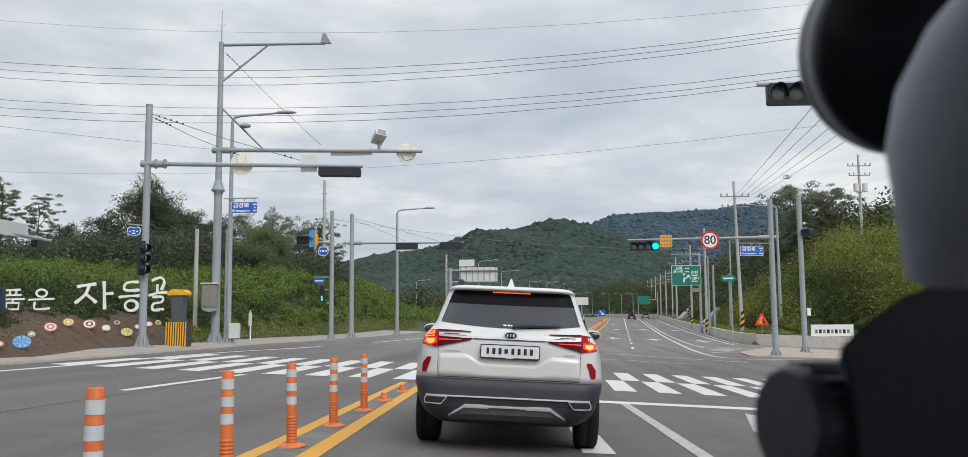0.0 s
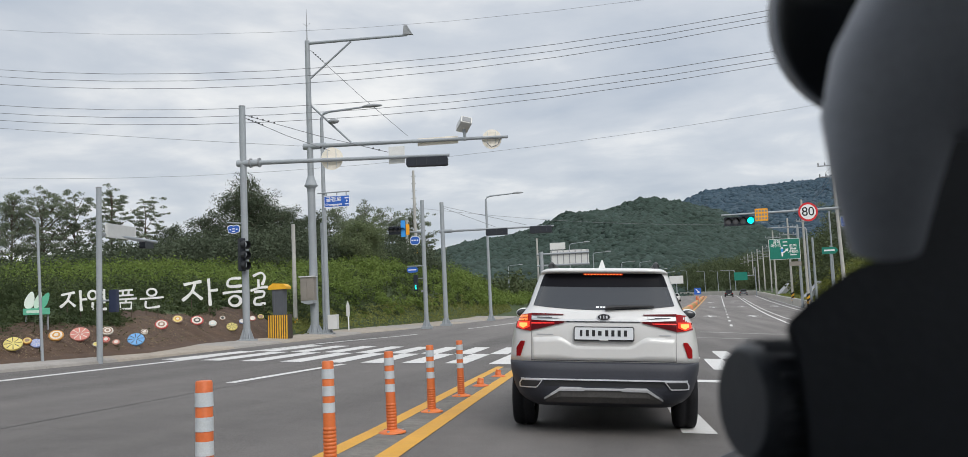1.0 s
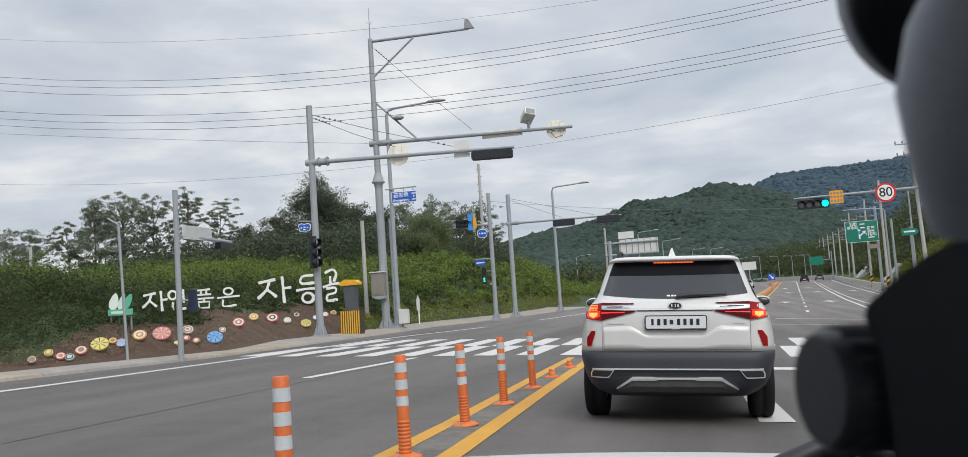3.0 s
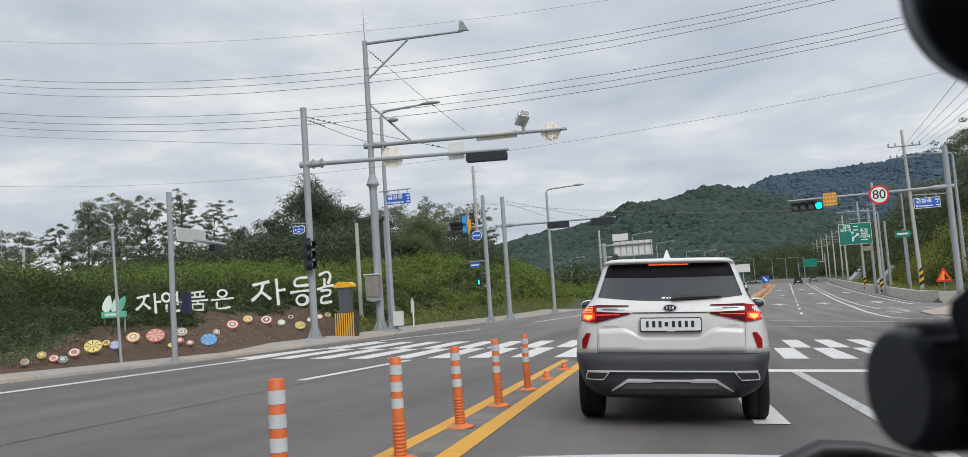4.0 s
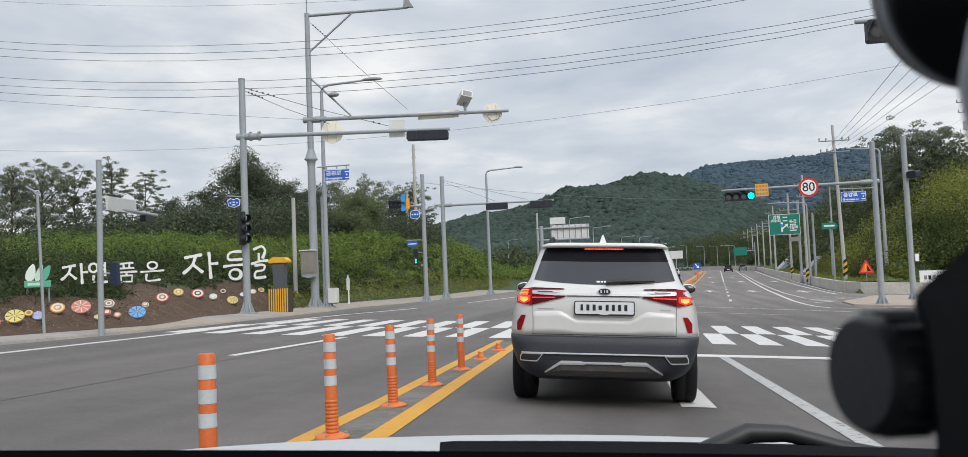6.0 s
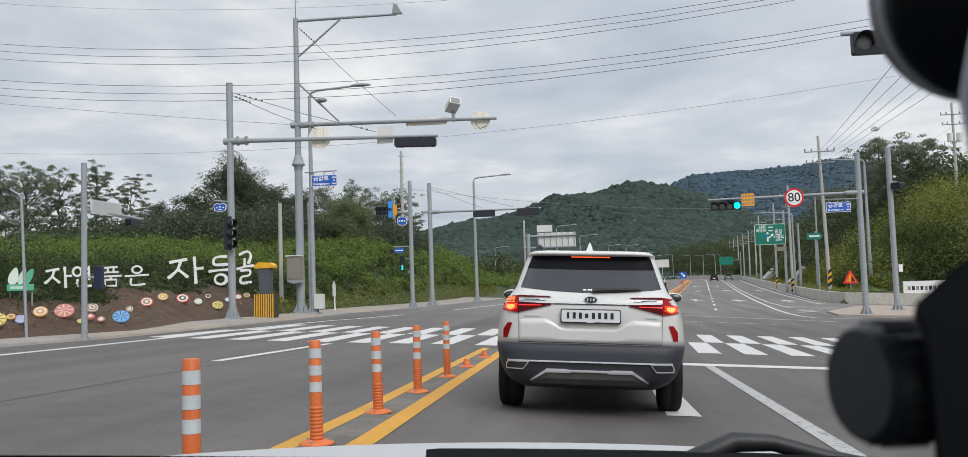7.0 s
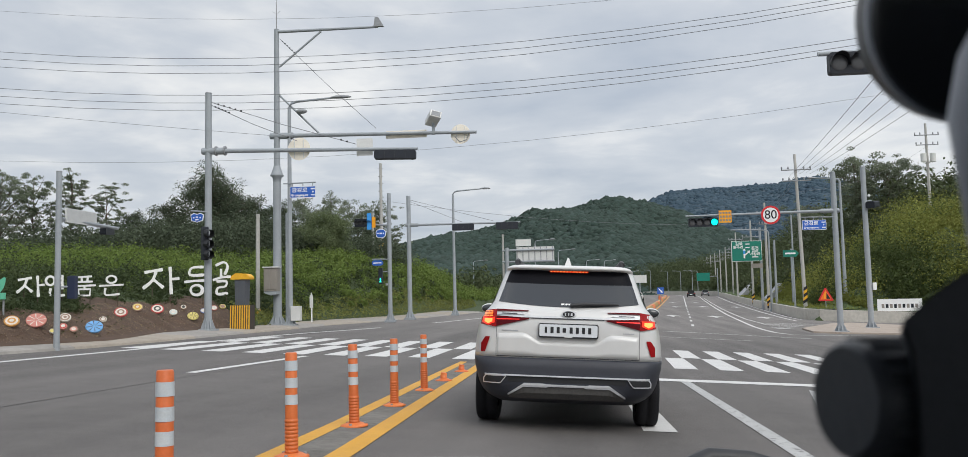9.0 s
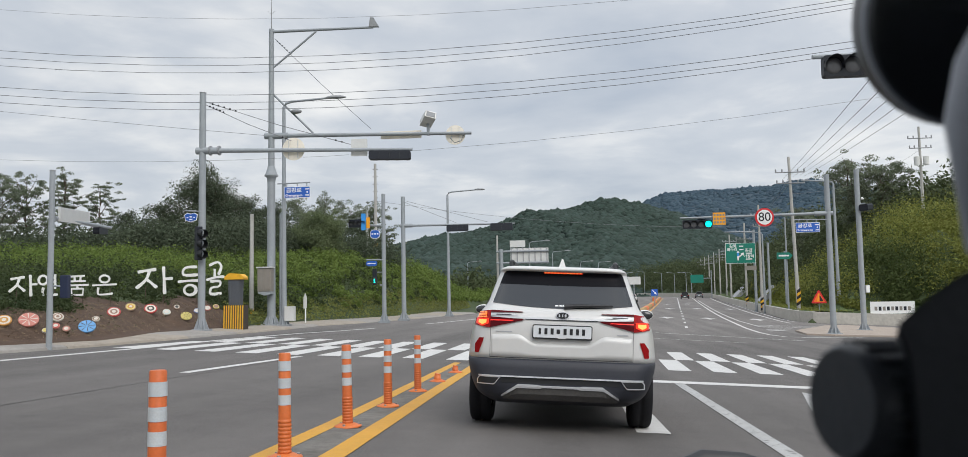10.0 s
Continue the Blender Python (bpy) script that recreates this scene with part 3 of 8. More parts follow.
def kerb_piece(y0, y1):
    verts, faces = [], []
    prof = ((0.0, 0.0), (0.02, 0.05), (0.08, 0.08), (1.0, 0.10))
    for y in (y0, (y0 + y1) / 2, y1 - 0.012):
        xl, xf = left_kerb(y), bank_foot(y) - 0.35
        for u, h in prof:
            x = xl + 0.02 + (xf - xl - 0.02) * u
            verts.append((x, y, ground_z(x, y) + h))
    n = len(prof)
    for j in range(2):
        for i in range(n - 1):
            a = j * n + i
            faces.append((a, a + n, a + n + 1, a + 1))
    faces.append((0, 1, 2, 3))
    faces.append((11, 10, 9, 8))
    raw("kerb_slab", verts, faces, M_CONC_WARM if int(y0) % 3 else M_CONC, kerb)


for k in range(34):
    kerb_piece(-4 + 2.4 * k, -4 + 2.4 * (k + 1))

# low retaining wall on the right, in poured bays
wall = thing("retaining_wall", "low pale concrete retaining wall with stained bays", "wall", kind="structure")
WALL_PTS = [(46, 63.3), (36, 66.2), (28, 68.4), (22.5, 69.9), (20.2, 70.5), (19.0, 71.2), (18.45, 73.4), (18.5, 76.3), (19.2, 82), (20.4, 92), (21.5, 102), (22.6, 112), (25.0, 134), (28, 161), (31, 188), (33.8, 214)]
for (xa, ya), (xb, yb) in zip(WALL_PTS, WALL_PTS[1:]):
    dx, dy = xb - xa, yb - ya
    q = math.hypot(dx, dy)
    nx, ny = dy / q * 0.3, -dx / q * 0.3
    if nx < 0 and ya > 73:
        nx, ny = -nx, -ny
    ua, ub = (xa + dx / q * 0.01, ya + dy / q * 0.01), (xb - dx / q * 0.01, yb - dy / q * 0.01)
    verts = []
    for (px_, py_), s in ((ua, 0), (ub, 0), (ub, 1), (ua, 1)):
        x, y = px_ + s * abs(nx), py_ + s * (abs(ny) if ya < 73 else ny)
        zb = ground_z(px_, py_)
        verts += [(x, y, zb - 0.15), (x, y, zb + 0.88)]
    f = [(0, 2, 3, 1), (2, 4, 5, 3), (4, 6, 7, 5), (6, 0, 1, 7), (1, 3, 5, 7)]
    raw("wall_bay", verts, f, M_WALL, wall)
# concrete guard wall round the far bend
guard = thing("guard_wall", "pale concrete guard wall round the far bend", "guard wall", kind="structure")
for k in range(16):
    y0, y1 = 214 + 12 * k, 225.8 + 12 * k
    verts = []
    for y, s in ((y0, 0), (y1, 0), (y1, 0.4), (y0, 0.4)):
        x, zb = wall_line(y) - 0.3 + s, ground_z(wall_line(y), y)
        verts += [(x, y, zb - 0.2), (x, y, zb + 1.1)]
    raw("wall_bay", verts, [(0, 2, 3, 1), (2, 4, 5, 3), (4, 6, 7, 5), (6, 0, 1, 7), (1, 3, 5, 7)], M_WALL, guard)
# paved island between the crossing and the slip lane
isl = [(13.0, 50.2), (14.4, 49.8), (17.5, 50.6), (24, 52.4), (30, 56.5), (24, 62.0), (19.8, 66.2), (18.0, 64.4), (15.6, 59.2), (13.5, 54.6)]
verts = [(x, y, ground_z(x, y) + 0.09) for x, y in isl] + [(x, y, ground_z(x, y) - 0.05) for x, y in isl]
n = len(isl)
island = raw("paved_island", verts, [tuple(range(n))] + [(i, i + n, (i + 1) % n + n, (i + 1) % n) for i in range(n)], M_PAVER)
tagged(island, "raised traffic island of dull reddish pavers", "traffic island", kind="structure")

# orange median barrier beyond the crossing
barrier = thing("median_barrier", "low orange and yellow median barrier beyond the crossing", "barrier", kind="structure")
for k in range(20):
    y = 46 + 8.0 * k
    bm = bmesh.new()
    x0, x1 = far_x(y, -4.1), far_x(y + 7.8, -4.1)
    for (px_, py_) in ((x0, y), (x1, y + 7.8)):
        zb = ground_z(px_, py_)
        for ox, oz in ((-0.35, -0.03), (-0.32, 0.2), (-0.2, 0.42), (0.2, 0.42), (0.32, 0.2), (0.35, -0.03)):
            bm.verts.new((px_ + ox, py_, zb + oz))
    vs = bm.verts[:]
    for i in range(5):
        bm.faces.new((vs[i], vs[i + 1], vs[i + 7], vs[i + 6]))
    bm.faces.new(vs[:6])
    bm.faces.new(vs[6:][::-1])
    part("barrier_block", bm, M_BARRIER if k % 3 == 1 else M_TAN, barrier)
bm = bmesh.new()
tube(bm, [(far_x(150, -4.1), 150, ground_z(14, 150) + 0.4), (far_x(150, -4.1), 150, ground_z(14, 150) + 0.95), (far_x(150, -4.1), 150, ground_z(14, 150) + 1.1)], [0.28, 0.27, 0.18], 14)
part("crash_drum", bm, M_BARRIER, barrier)

# ---- plants and hills ----
RNG = np.random.default_rng(7)


def leaf_cloud(name, centres, sizes, material, parent=None, up=0.6, flat=0.55, out=None, loose=0.75):
    """Many small folded leaves, each its own island, as one mesh; out turns them away from the heart of their clump."""
    c = np.asarray(centres, float)
    n = len(c)
    s = np.asarray(sizes, float).reshape(-1, 1) * np.ones((n, 1))
    nr = RNG.normal(size=(n, 3))
    if out is None:
        nr[:, 2] = np.abs(nr[:, 2]) + up
    else:
        nr = np.asarray(out, float) + loose * nr
        nr[:, 2] += 0.25
    nr /= np.linalg.norm(nr, axis=1, keepdims=True)
    t = np.cross(nr, RNG.normal(size=(n, 3)))
    t /= np.linalg.norm(t, axis=1, keepdims=True)
    b = np.cross(nr, t)
    v = np.empty((n, 4, 3))
    v[:, 0] = c - t * s
    v[:, 1] = c + b * s * flat + nr * s * 0.18
    v[:, 2] = c + t * s
    v[:, 3] = c - b * s * flat + nr * s * 0.18
    me = bpy.data.meshes.new(name)
    me.vertices.add(4 * n)
    me.vertices.foreach_set("co", v.ravel())
    me.loops.add(4 * n)
    me.loops.foreach_set("vertex_index", np.arange(4 * n))
    me.polygons.add(n)
    me.polygons.foreach_set("loop_start", np.arange(0, 4 * n, 4))
    me.polygons.foreach_set("loop_total", np.full(n, 4))
    me.update()
    me.materials.append(material)
    ob = new(name, me)
    if parent is not None:
        ob.parent = parent
    return ob


def lumps(x, y, scale, seed):
    return noise.noise((x * scale, y * scale, seed))


def cover(count, sample, canopy, size, material, name, label, category, up=0.6, grow=0.0, full=1.0):
    """Leaves over a stretch of land: more on the crowns of the bushes, fewer in the gaps."""
    pts, sz = [], []
    while len(pts) < count:
        x, y = sample()
        h = canopy(x, y)
        if h <= 0.02 or RNG.random() > 0.22 + 0.78 * h / full:
            continue
        f = RNG.random() ** 0.45
        pts.append((x + RNG.normal() * 0.05, y + RNG.normal() * 0.05, land_z(x, y) + h * f + RNG.normal() * 0.04))
        sz.append((size + grow * y) * RNG.uniform(0.6, 1.4))
    ob = leaf_cloud(name, pts, sz, material, None, up)
    return tagged(ob, label, category, kind="stuff")


def clumps(name, label, category, spots, wide, tall, per, size, leaf, lobe=0.3, inner=0.6):
    """Bushes and crowns standing close: leaves over the skin of a lobed mound at each spot."""
    c = np.asarray(spots, float)
    n = len(c)
    wide = np.asarray(wide, float).reshape(n, 1)
    tall = np.asarray(tall, float).reshape(n, 1)
    size = np.asarray(size, float) * np.ones(n)
    d = RNG.normal(size=(n, per, 3))
    d /= np.linalg.norm(d, axis=2, keepdims=True)
    out = d.copy()
    ph = RNG.uniform(0, 6.28, (n, 1))
    ang = np.arctan2(d[:, :, 1], d[:, :, 0])
    r = (inner + (1 - inner) * RNG.random((n, per)) ** 0.7) * (1 + lobe * np.sin(3 * ang + ph + 4 * d[:, :, 2]) * np.cos(5 * d[:, :, 2] + 2 * ph))
    p = np.empty_like(d)
    p[:, :, 0] = d[:, :, 0] * r * wide
    p[:, :, 1] = d[:, :, 1] * r * wide
    p[:, :, 2] = (0.42 + 0.58 * d[:, :, 2] * r) * tall
    p = (c[:, None] + p).reshape(-1, 3)
    sz = (size[:, None] * RNG.uniform(0.6, 1.4, (n, per))).reshape(-1)
    ob = leaf_cloud(name, p, sz, leaf, None, out=out.reshape(-1, 3))
    return tagged(ob, label, category, kind="stuff")


def bank_edge(x, y):
    return soil_top(y) + 0.25 * math.sin(y * 0.8) + 0.35 * lumps(x, y, 0.5, 4) if y < 35 else 0.35 + 0.3 * lumps(x, y, 0.6, 4)


def bank_canopy(x, y):
    d, edge = bank_foot(y) - x, bank_edge(x, y)
    if d < edge:
        return 0.0
    return hump((d - edge) / (2.6 if y < 36 else 1.6)) * max(0.08, 0.45 + 0.5 * lumps(x, y, 0.5, 1) + 0.3 * lumps(x, y, 1.5, 2))


def bank_sample():
    y = 6 + 114 * RNG.random() ** 1.6
    return bank_foot(y) - 0.4 - 13 * RNG.random() ** 1.25, y


cover(90000, bank_sample, bank_canopy, 0.036, M_LEAF_A, "bank_creepers", "dense green creepers covering the bank", "creepers", 0.9, 0.0008, 1.0)
green, fresh = ([], [], [], []), ([], [], [], [])
while len(green[0]) + len(fresh[0]) < 3300:
    x, y = bank_sample()
    if len(green[0]) + len(fresh[0]) > 2850:
        y = RNG.uniform(9, 24)
        x = bank_foot(y) - 0.3 - 7 * RNG.random()
    d, edge = bank_foot(y) - x, bank_edge(x, y)
    if d < edge + 0.25:
        continue
    rise = hump((d - edge) / float(np.interp(y, [14, 22, 36, 38], [1.2, 3.4, 3.4, 1.8])))
    big = 0.55 + 0.9 * RNG.random() ** 1.5 + 0.5 * lumps(x, y, 0.25, 6)
    crest = float(np.interp(y, [10, 24, 36, 42, 50, 90], [5.0, 5.4, 5.2, 2.2, 0.4, 0.0]))
    spots, wide, tall, size = fresh if d + 1.6 * RNG.normal() + 2.0 * lumps(x, y, 0.3, 21) > crest else green
    spots.append((x, y, land_z(x, y) - 0.05))
    wide.append(max(0.22, 0.55 * big * (0.5 + 0.5 * rise)))
    tall.append(max(0.18, (0.25 + 0.62 * rise) * big))
    if 15 < y < 38 and d < 2.4:
        wide[-1], tall[-1] = min(wide[-1], 0.3), min(tall[-1], 0.26)
    size.append(0.00125 * math.hypot(x, y) + 0.003)
clumps("bank_shrubs", "leafy green shrubs covering the roadside bank", "bushes", *green[:3], 140, green[3], M_LEAF_A)
clumps("crest_shrubs", "fresh yellow-green shrubs along the top of the bank", "bushes", *fresh[:3], 140, fresh[3], M_LEAF_G)
# bushes where the bank runs down to the far road
spots, wide, tall = [], [], []
while len(spots) < 420:
    y = RNG.uniform(84, 150)
    d = 0.6 + 9 * RNG.random() ** 1.3
    x = bank_foot(y) - d
    spots.append((x, y, land_z(x, y) - 0.1))
    big = RNG.uniform(0.7, 1.3)
    wide.append(0.9 * big)
    tall.append((0.7 + 1.2 * hump(d / 4)) * big)
clumps("verge_bushes", "yellow-green bushes where the bank meets the far verge", "bushes", spots, wide, tall, 150, 0.11, M_LEAF_G)
# creepers low on the bank beside the side way
cover(9000, lambda: (lambda y: (bank_foot(y) - soil_top(y) - 3.2 * RNG.random() ** 1.3, y))(RNG.uniform(8, 21)), lambda x, y: 0.14 + 0.10 * lumps(x, y, 1.5, 3), 0.026, M_LEAF_A, "low_creepers", "low green creepers over the foot of the bank", "creepers", 0.9)
# tall shoots and grasses standing out along the top of the bank
pts, out = [], []
for k in range(220):
    y = 8 + 108 * RNG.random() ** 1.4
    x = bank_foot(y) - RNG.uniform(5.0, 12.0)
    h, lean = RNG.uniform(0.7, 1.35), RNG.normal(size=2) * 0.18
    zb = land_z(x, y)
    for j in range(26):
        u = RNG.random()
        a = RNG.uniform(0, 6.28)
        q = 0.22 * h * (1 - 0.7 * u)
        pts.append((x + lean[0] * u + q * math.cos(a), y + lean[1] * u + q * math.sin(a), zb + h * u))
        out.append((math.cos(a), math.sin(a), 0.4))
tagged(leaf_cloud("bank_shoots", pts, RNG.uniform(0.05, 0.10, len(pts)), M_LEAF_G, flat=0.3, out=out), "tall pale shoots standing out of the bushes", "weeds", kind="stuff")


def weeds_sample():
    y = RNG.uniform(36, 115)
    return bank_foot(y) + 0.1 - 1.4 * RNG.random(), y


cover(20000, weeds_sample, lambda x, y: 0.22 + 0.2 * lumps(x, y, 1.2, 8), 0.06, leaf_mat("verge_weeds", (0.15, 0.17, 0.05), (0.27, 0.28, 0.09), 0.2), "verge_weeds", "pale grass and weeds at the foot of the bank", "weeds", 0.1)
pts = []
for k in range(1500):
    y = RNG.uniform(10, 35)
    x = bank_foot(y) - 1.6 * RNG.random()
    if lumps(x, y, 0.9, 12) > 0.12:
        pts.append((x, y, land_z(x, y) + 0.08 + 0.10 * RNG.random()))
tagged(leaf_cloud("soil_weeds", pts, RNG.uniform(0.015, 0.035, len(pts)), M_LEAF_A), "small weeds scattered over bare soil", "weeds", kind="stuff")


# dry litter on the bare slope
pts = []
for k in range(14000):
    y = RNG.uniform(8, 35)
    x = bank_foot(y) - soil_top(y) * 1.1 * RNG.random()
    pts.append((x, y, land_z(x, y) + 0.06 + 0.07 * noise.noise((x * 1.7, y * 1.7, 0)) + 0.03 * RNG.random()))
tagged(leaf_cloud("dry_litter", pts, RNG.uniform(0.014, 0.050, len(pts)), M_LITTER, up=1.6, flat=0.12), "dry brown stalks and leaves on bare soil", "leaf litter", kind="stuff")


def woods_edge(y):
    """How far behind the wall the bushes give way to woods."""
    return float(np.interp(y, [70, 92, 94, 97, 102, 115, 150], [19, 17, 13, 8.5, 5.6, 4.5, 3.5]))


# bushes on the cut slope behind the wall
kinds = {"a": ([], [], []), "c": ([], [], [])}
for k in range(2600):
    y = 71 + 76 * RNG.random() ** 1.2
    x = wall_line(max(y, 74)) + 2.6 + 17 * RNG.random()
    d = behind_wall(x, y)
    if d < 2.8 or d > woods_edge(y) + 1.5 or RNG.random() < 0.45:
        continue
    big = 0.40 + 1.6 * RNG.random() ** 2.2
    rise = hump((d - 2.0) / 3.5)
    bush = kinds["c" if lumps(x, y, 0.14, 40) + 0.14 * RNG.normal() > -0.06 else "a"]
    bush[0].append((x, y, land_z(x, y) - 0.2))
    bush[1].append(1.35 * big * (0.5 + 0.5 * rise))
    bush[2].append(2.0 * big * (0.35 + 0.65 * rise))
clumps("hillside_bushes", "yellow-green bushes on the slope behind the wall", "bushes", *kinds["c"], 300, 0.098, M_LEAF_C)
clumps("hillside_thicket", "mid-green bushes on the slope behind the wall", "bushes", *kinds["a"], 300, 0.098, M_LEAF_K)
pts = []
for k in range(9000):
    y = RNG.uniform(71, 150)
    x = wall_line(max(y, 74)) + 0.4 + (3.2 if y > 74 else 14) * RNG.random()
    if 0.35 < behind_wall(x, y) < 3.6:
        pts.append((x, y, land_z(x, y) + 0.08 + 0.25 * RNG.random() * (0.6 + lumps(x, y, 0.8, 31))))
tagged(leaf_cloud("verge_grass", pts, RNG.uniform(0.05, 0.10, len(pts)), M_LEAF_C, up=0.1), "tufts of grass along the top of the wall", "grass", kind="stuff")


def tree(name, label, height, spread, leaves, leaf_size, material, seed, low=0.3, limbs=7, sprays=9, clump=0.30, flat=0.45, stems=1, peak=0.5):
    """Tapered stems, limbs that fork into twigs, and flattened sprays of leaves at the twigs with gaps between."""
    r = random.Random(seed)
    t = thing(name, label, "tree")
    bm = bmesh.new()
    tips = []
    for st in range(stems):
        side = Vector((math.cos(2.4 * st + seed), math.sin(2.4 * st + seed), 0)) * (0.32 * spread if stems > 1 else 0.05 * spread)
        top = Vector((side.x * 1.3 + r.uniform(-0.1, 0.1) * spread, side.y * 1.3 + r.uniform(-0.1, 0.1) * spread, height * (0.93 - 0.06 * st)))
        foot = Vector((side.x * 0.25, side.y * 0.25, -0.5))
        axis = [foot.lerp(top, k / 7) + Vector((r.uniform(-0.03, 0.03), r.uniform(-0.03, 0.03), 0)) * height * 0.4 * (0 < k < 7) for k in range(8)]
        tube(bm, axis, [0.014 * height / stems ** 0.4 * (1 - 0.88 * k / 7) for k in range(8)], 8)
        for k in range(limbs):
            u = low + (0.97 - low) * (k + r.uniform(0.1, 0.9)) / limbs
            base = axis[int(u * 0.86 * 7)].lerp(axis[int(u * 0.86 * 7) + 1], u * 0.86 * 7 % 1)
            # crown profile: widest at its peak share, drawn in above and below
            v = (u - low) / (1 - low)
            wide = spread * (math.sin(math.pi * min(1, max(0.0, (v + 0.16) / 1.16)) ** (math.log(0.5) / math.log((peak + 0.16) / 1.16))) ** 0.7)
            ang = 2.4 * k + st * 1.3 + r.uniform(-0.5, 0.5)
            reach = wide * r.uniform(0.75, 1.12)
            end = Vector((side.x + math.cos(ang) * reach, side.y + math.sin(ang) * reach, height * u + 0.10 * height * r.uniform(0.0, 1.0) * (1 - v)))
            bow = base.lerp(end, 0.5) + Vector((0, 0, 0.04 * height * r.uniform(-0.5, 1)))
            tube(bm, [base, bow, end], [0.0052 * height, 0.0034 * height, 0.0012 * height], 5)
            for q in range(sprays):
                w = r.uniform(0.25, 1.05)
                root = base.lerp(bow, min(1, w * 2)) if w < 0.5 else bow.lerp(end, min(1, w * 2 - 1))
                off = Vector((r.gauss(0, 1), r.gauss(0, 1), r.gauss(0.25, 0.6))) * (0.20 * spread)
                tip = root + off
                if q % 2 == 0:
                    tube(bm, [root, tip], [0.0016 * height, 0.0007 * height], 4, caps=False)
                tips.append((tip, r.uniform(0.5, 1.15)))
    part("trunk", bm, M_BARK, t, smooth=True)
    rng = np.random.default_rng(seed)
    pts, sz, out = [], [], []
    for tip, w in tips:
        rad = spread * clump * w
        k = max(8, int(leaves / len(tips) * w * w * r.uniform(0.7, 1.3)))
        d = rng.normal(size=(k, 3))
        d /= np.linalg.norm(d, axis=1, keepdims=True)
        out.append(d * 0.8 + np.array((tip.x, tip.y, 0)) / max(0.1, spread) * 0.6)
        d *= (rng.random((k, 1)) ** 0.5) * rad
        d[:, 2] *= flat
        d[:, 2] -= 0.25 * flat * (d[:, 0] ** 2 + d[:, 1] ** 2) / max(rad, 0.01)
        pts.append(np.array(tip) + d)
        sz.append(rng.uniform(0.6, 1.3, k) * leaf_size)
    leaf_cloud("crown", np.concatenate(pts), np.concatenate(sz), material, t, 0.5, 0.5, np.concatenate(out), 0.9)
    return t


def plant(t, x, y, s, turn, sink=0.0):
    t.matrix_world = pose(x, y, land_z(x, y) - sink, 0, 0, turn) @ Matrix.Scale(s, 4)
    return t


def plant_copy(t, x, y, s, turn, sink=0.0):
    c = copy_thing(t, pose(x, y, land_z(x, y) - sink, 0, 0, turn))
    c.scale = (s, s, s)
    return c


def on_ray(az, dist):
    a = radians(az)
    return dist * math.sin(a), dist * math.cos(a)


def rise_to(az, dist, el):
    """Height over the land that reaches an elevation as seen from the road."""
    x, y = on_ray(az, dist)
    return EYE + dist * math.tan(radians(el)) - land_z(x, y)


LOC = "feathery locust tree with thin dark limbs behind the bank"
# direction, distance, elevation of the top, half width, leaves, lowest limb, limbs, sprays, stems, peak, spray size, flatness
for k, (az, dist, el, hw, leaves, low, limbs, sprays, stems, peak, clump, flat) in enumerate((
        (-40.4, 64, 5.85, 2.1, 14000, 0.20, 13, 12, 2, 0.5, 0.17, 0.45),
        (-43.8, 62, 6.6, 2.2, 11000, 0.15, 13, 12, 2, 0.5, 0.17, 0.45),
        (-37.9, 62, 6.15, 1.5, 6000, 0.40, 11, 7, 1, 0.65, 0.17, 0.40),
        (-36.5, 66, 7.8, 1.45, 18000, 0.12, 20, 12, 1, 0.35, 0.30, 0.50),
        (-34.7, 68, 8.1, 2.0, 20000, 0.16, 16, 12, 2, 0.48, 0.17, 0.45),
        (-33.1, 70, 8.0, 1.9, 17000, 0.16, 17, 12, 1, 0.48, 0.17, 0.45),
        (-31.1, 70, 8.35, 1.75, 14000, 0.20, 16, 12, 1, 0.52, 0.17, 0.42),
        (-29.2, 72, 7.6, 1.65, 12000, 0.15, 15, 12, 1, 0.48, 0.17, 0.42),
        (-17.6, 92, 6.75, 2.9, 17000, 0.15, 16, 12, 1, 0.5, 0.22, 0.6),
        (-15.7, 94, 7.1, 2.9, 17000, 0.15, 16, 12, 1, 0.5, 0.22, 0.6),
        (-14.0, 96, 6.4, 2.6, 14000, 0.15, 16, 12, 1, 0.5, 0.22, 0.6),
        (-12.5, 98, 6.7, 2.3, 11000, 0.2, 16, 12, 1, 0.6, 0.20, 0.5),
        (-11.6, 100, 4.5, 1.5, 4500, 0.2, 12, 7, 1, 0.5, 0.17, 0.5))):
    h = rise_to(az, dist, el) / 1.02
    t = tree("locust_tree", LOC, h, hw, leaves, 0.062 if k < 8 else 0.085, M_LEAF_B, 30 + k, low, limbs, sprays, clump, flat, stems, peak)
    plant(t, *on_ray(az, dist), 1.0, 0.0)
h = rise_to(-22.9, 72, 8.5) / 1.02
plant(tree("broadleaf_tree", "dense dark green broadleaf tree behind the bank", h, 2.85, 50000, 0.078, M_LEAF_F, 8, 0.04, 24, 10, 0.25, 0.85, 2, 0.36), *on_ray(-22.9, 72), 1.0, 0.0)
rnd = tree("broadleaf_tree", "rounded green broadleaf tree behind the bank", 6.0, 2.6, 22000, 0.080, M_LEAF_F, 9, 0.05, 16, 9, 0.30, 0.8, 1, 0.35)
plant(rnd, *on_ray(-20.5, 76), rise_to(-20.5, 76, 6.6) / 6.1, 40)
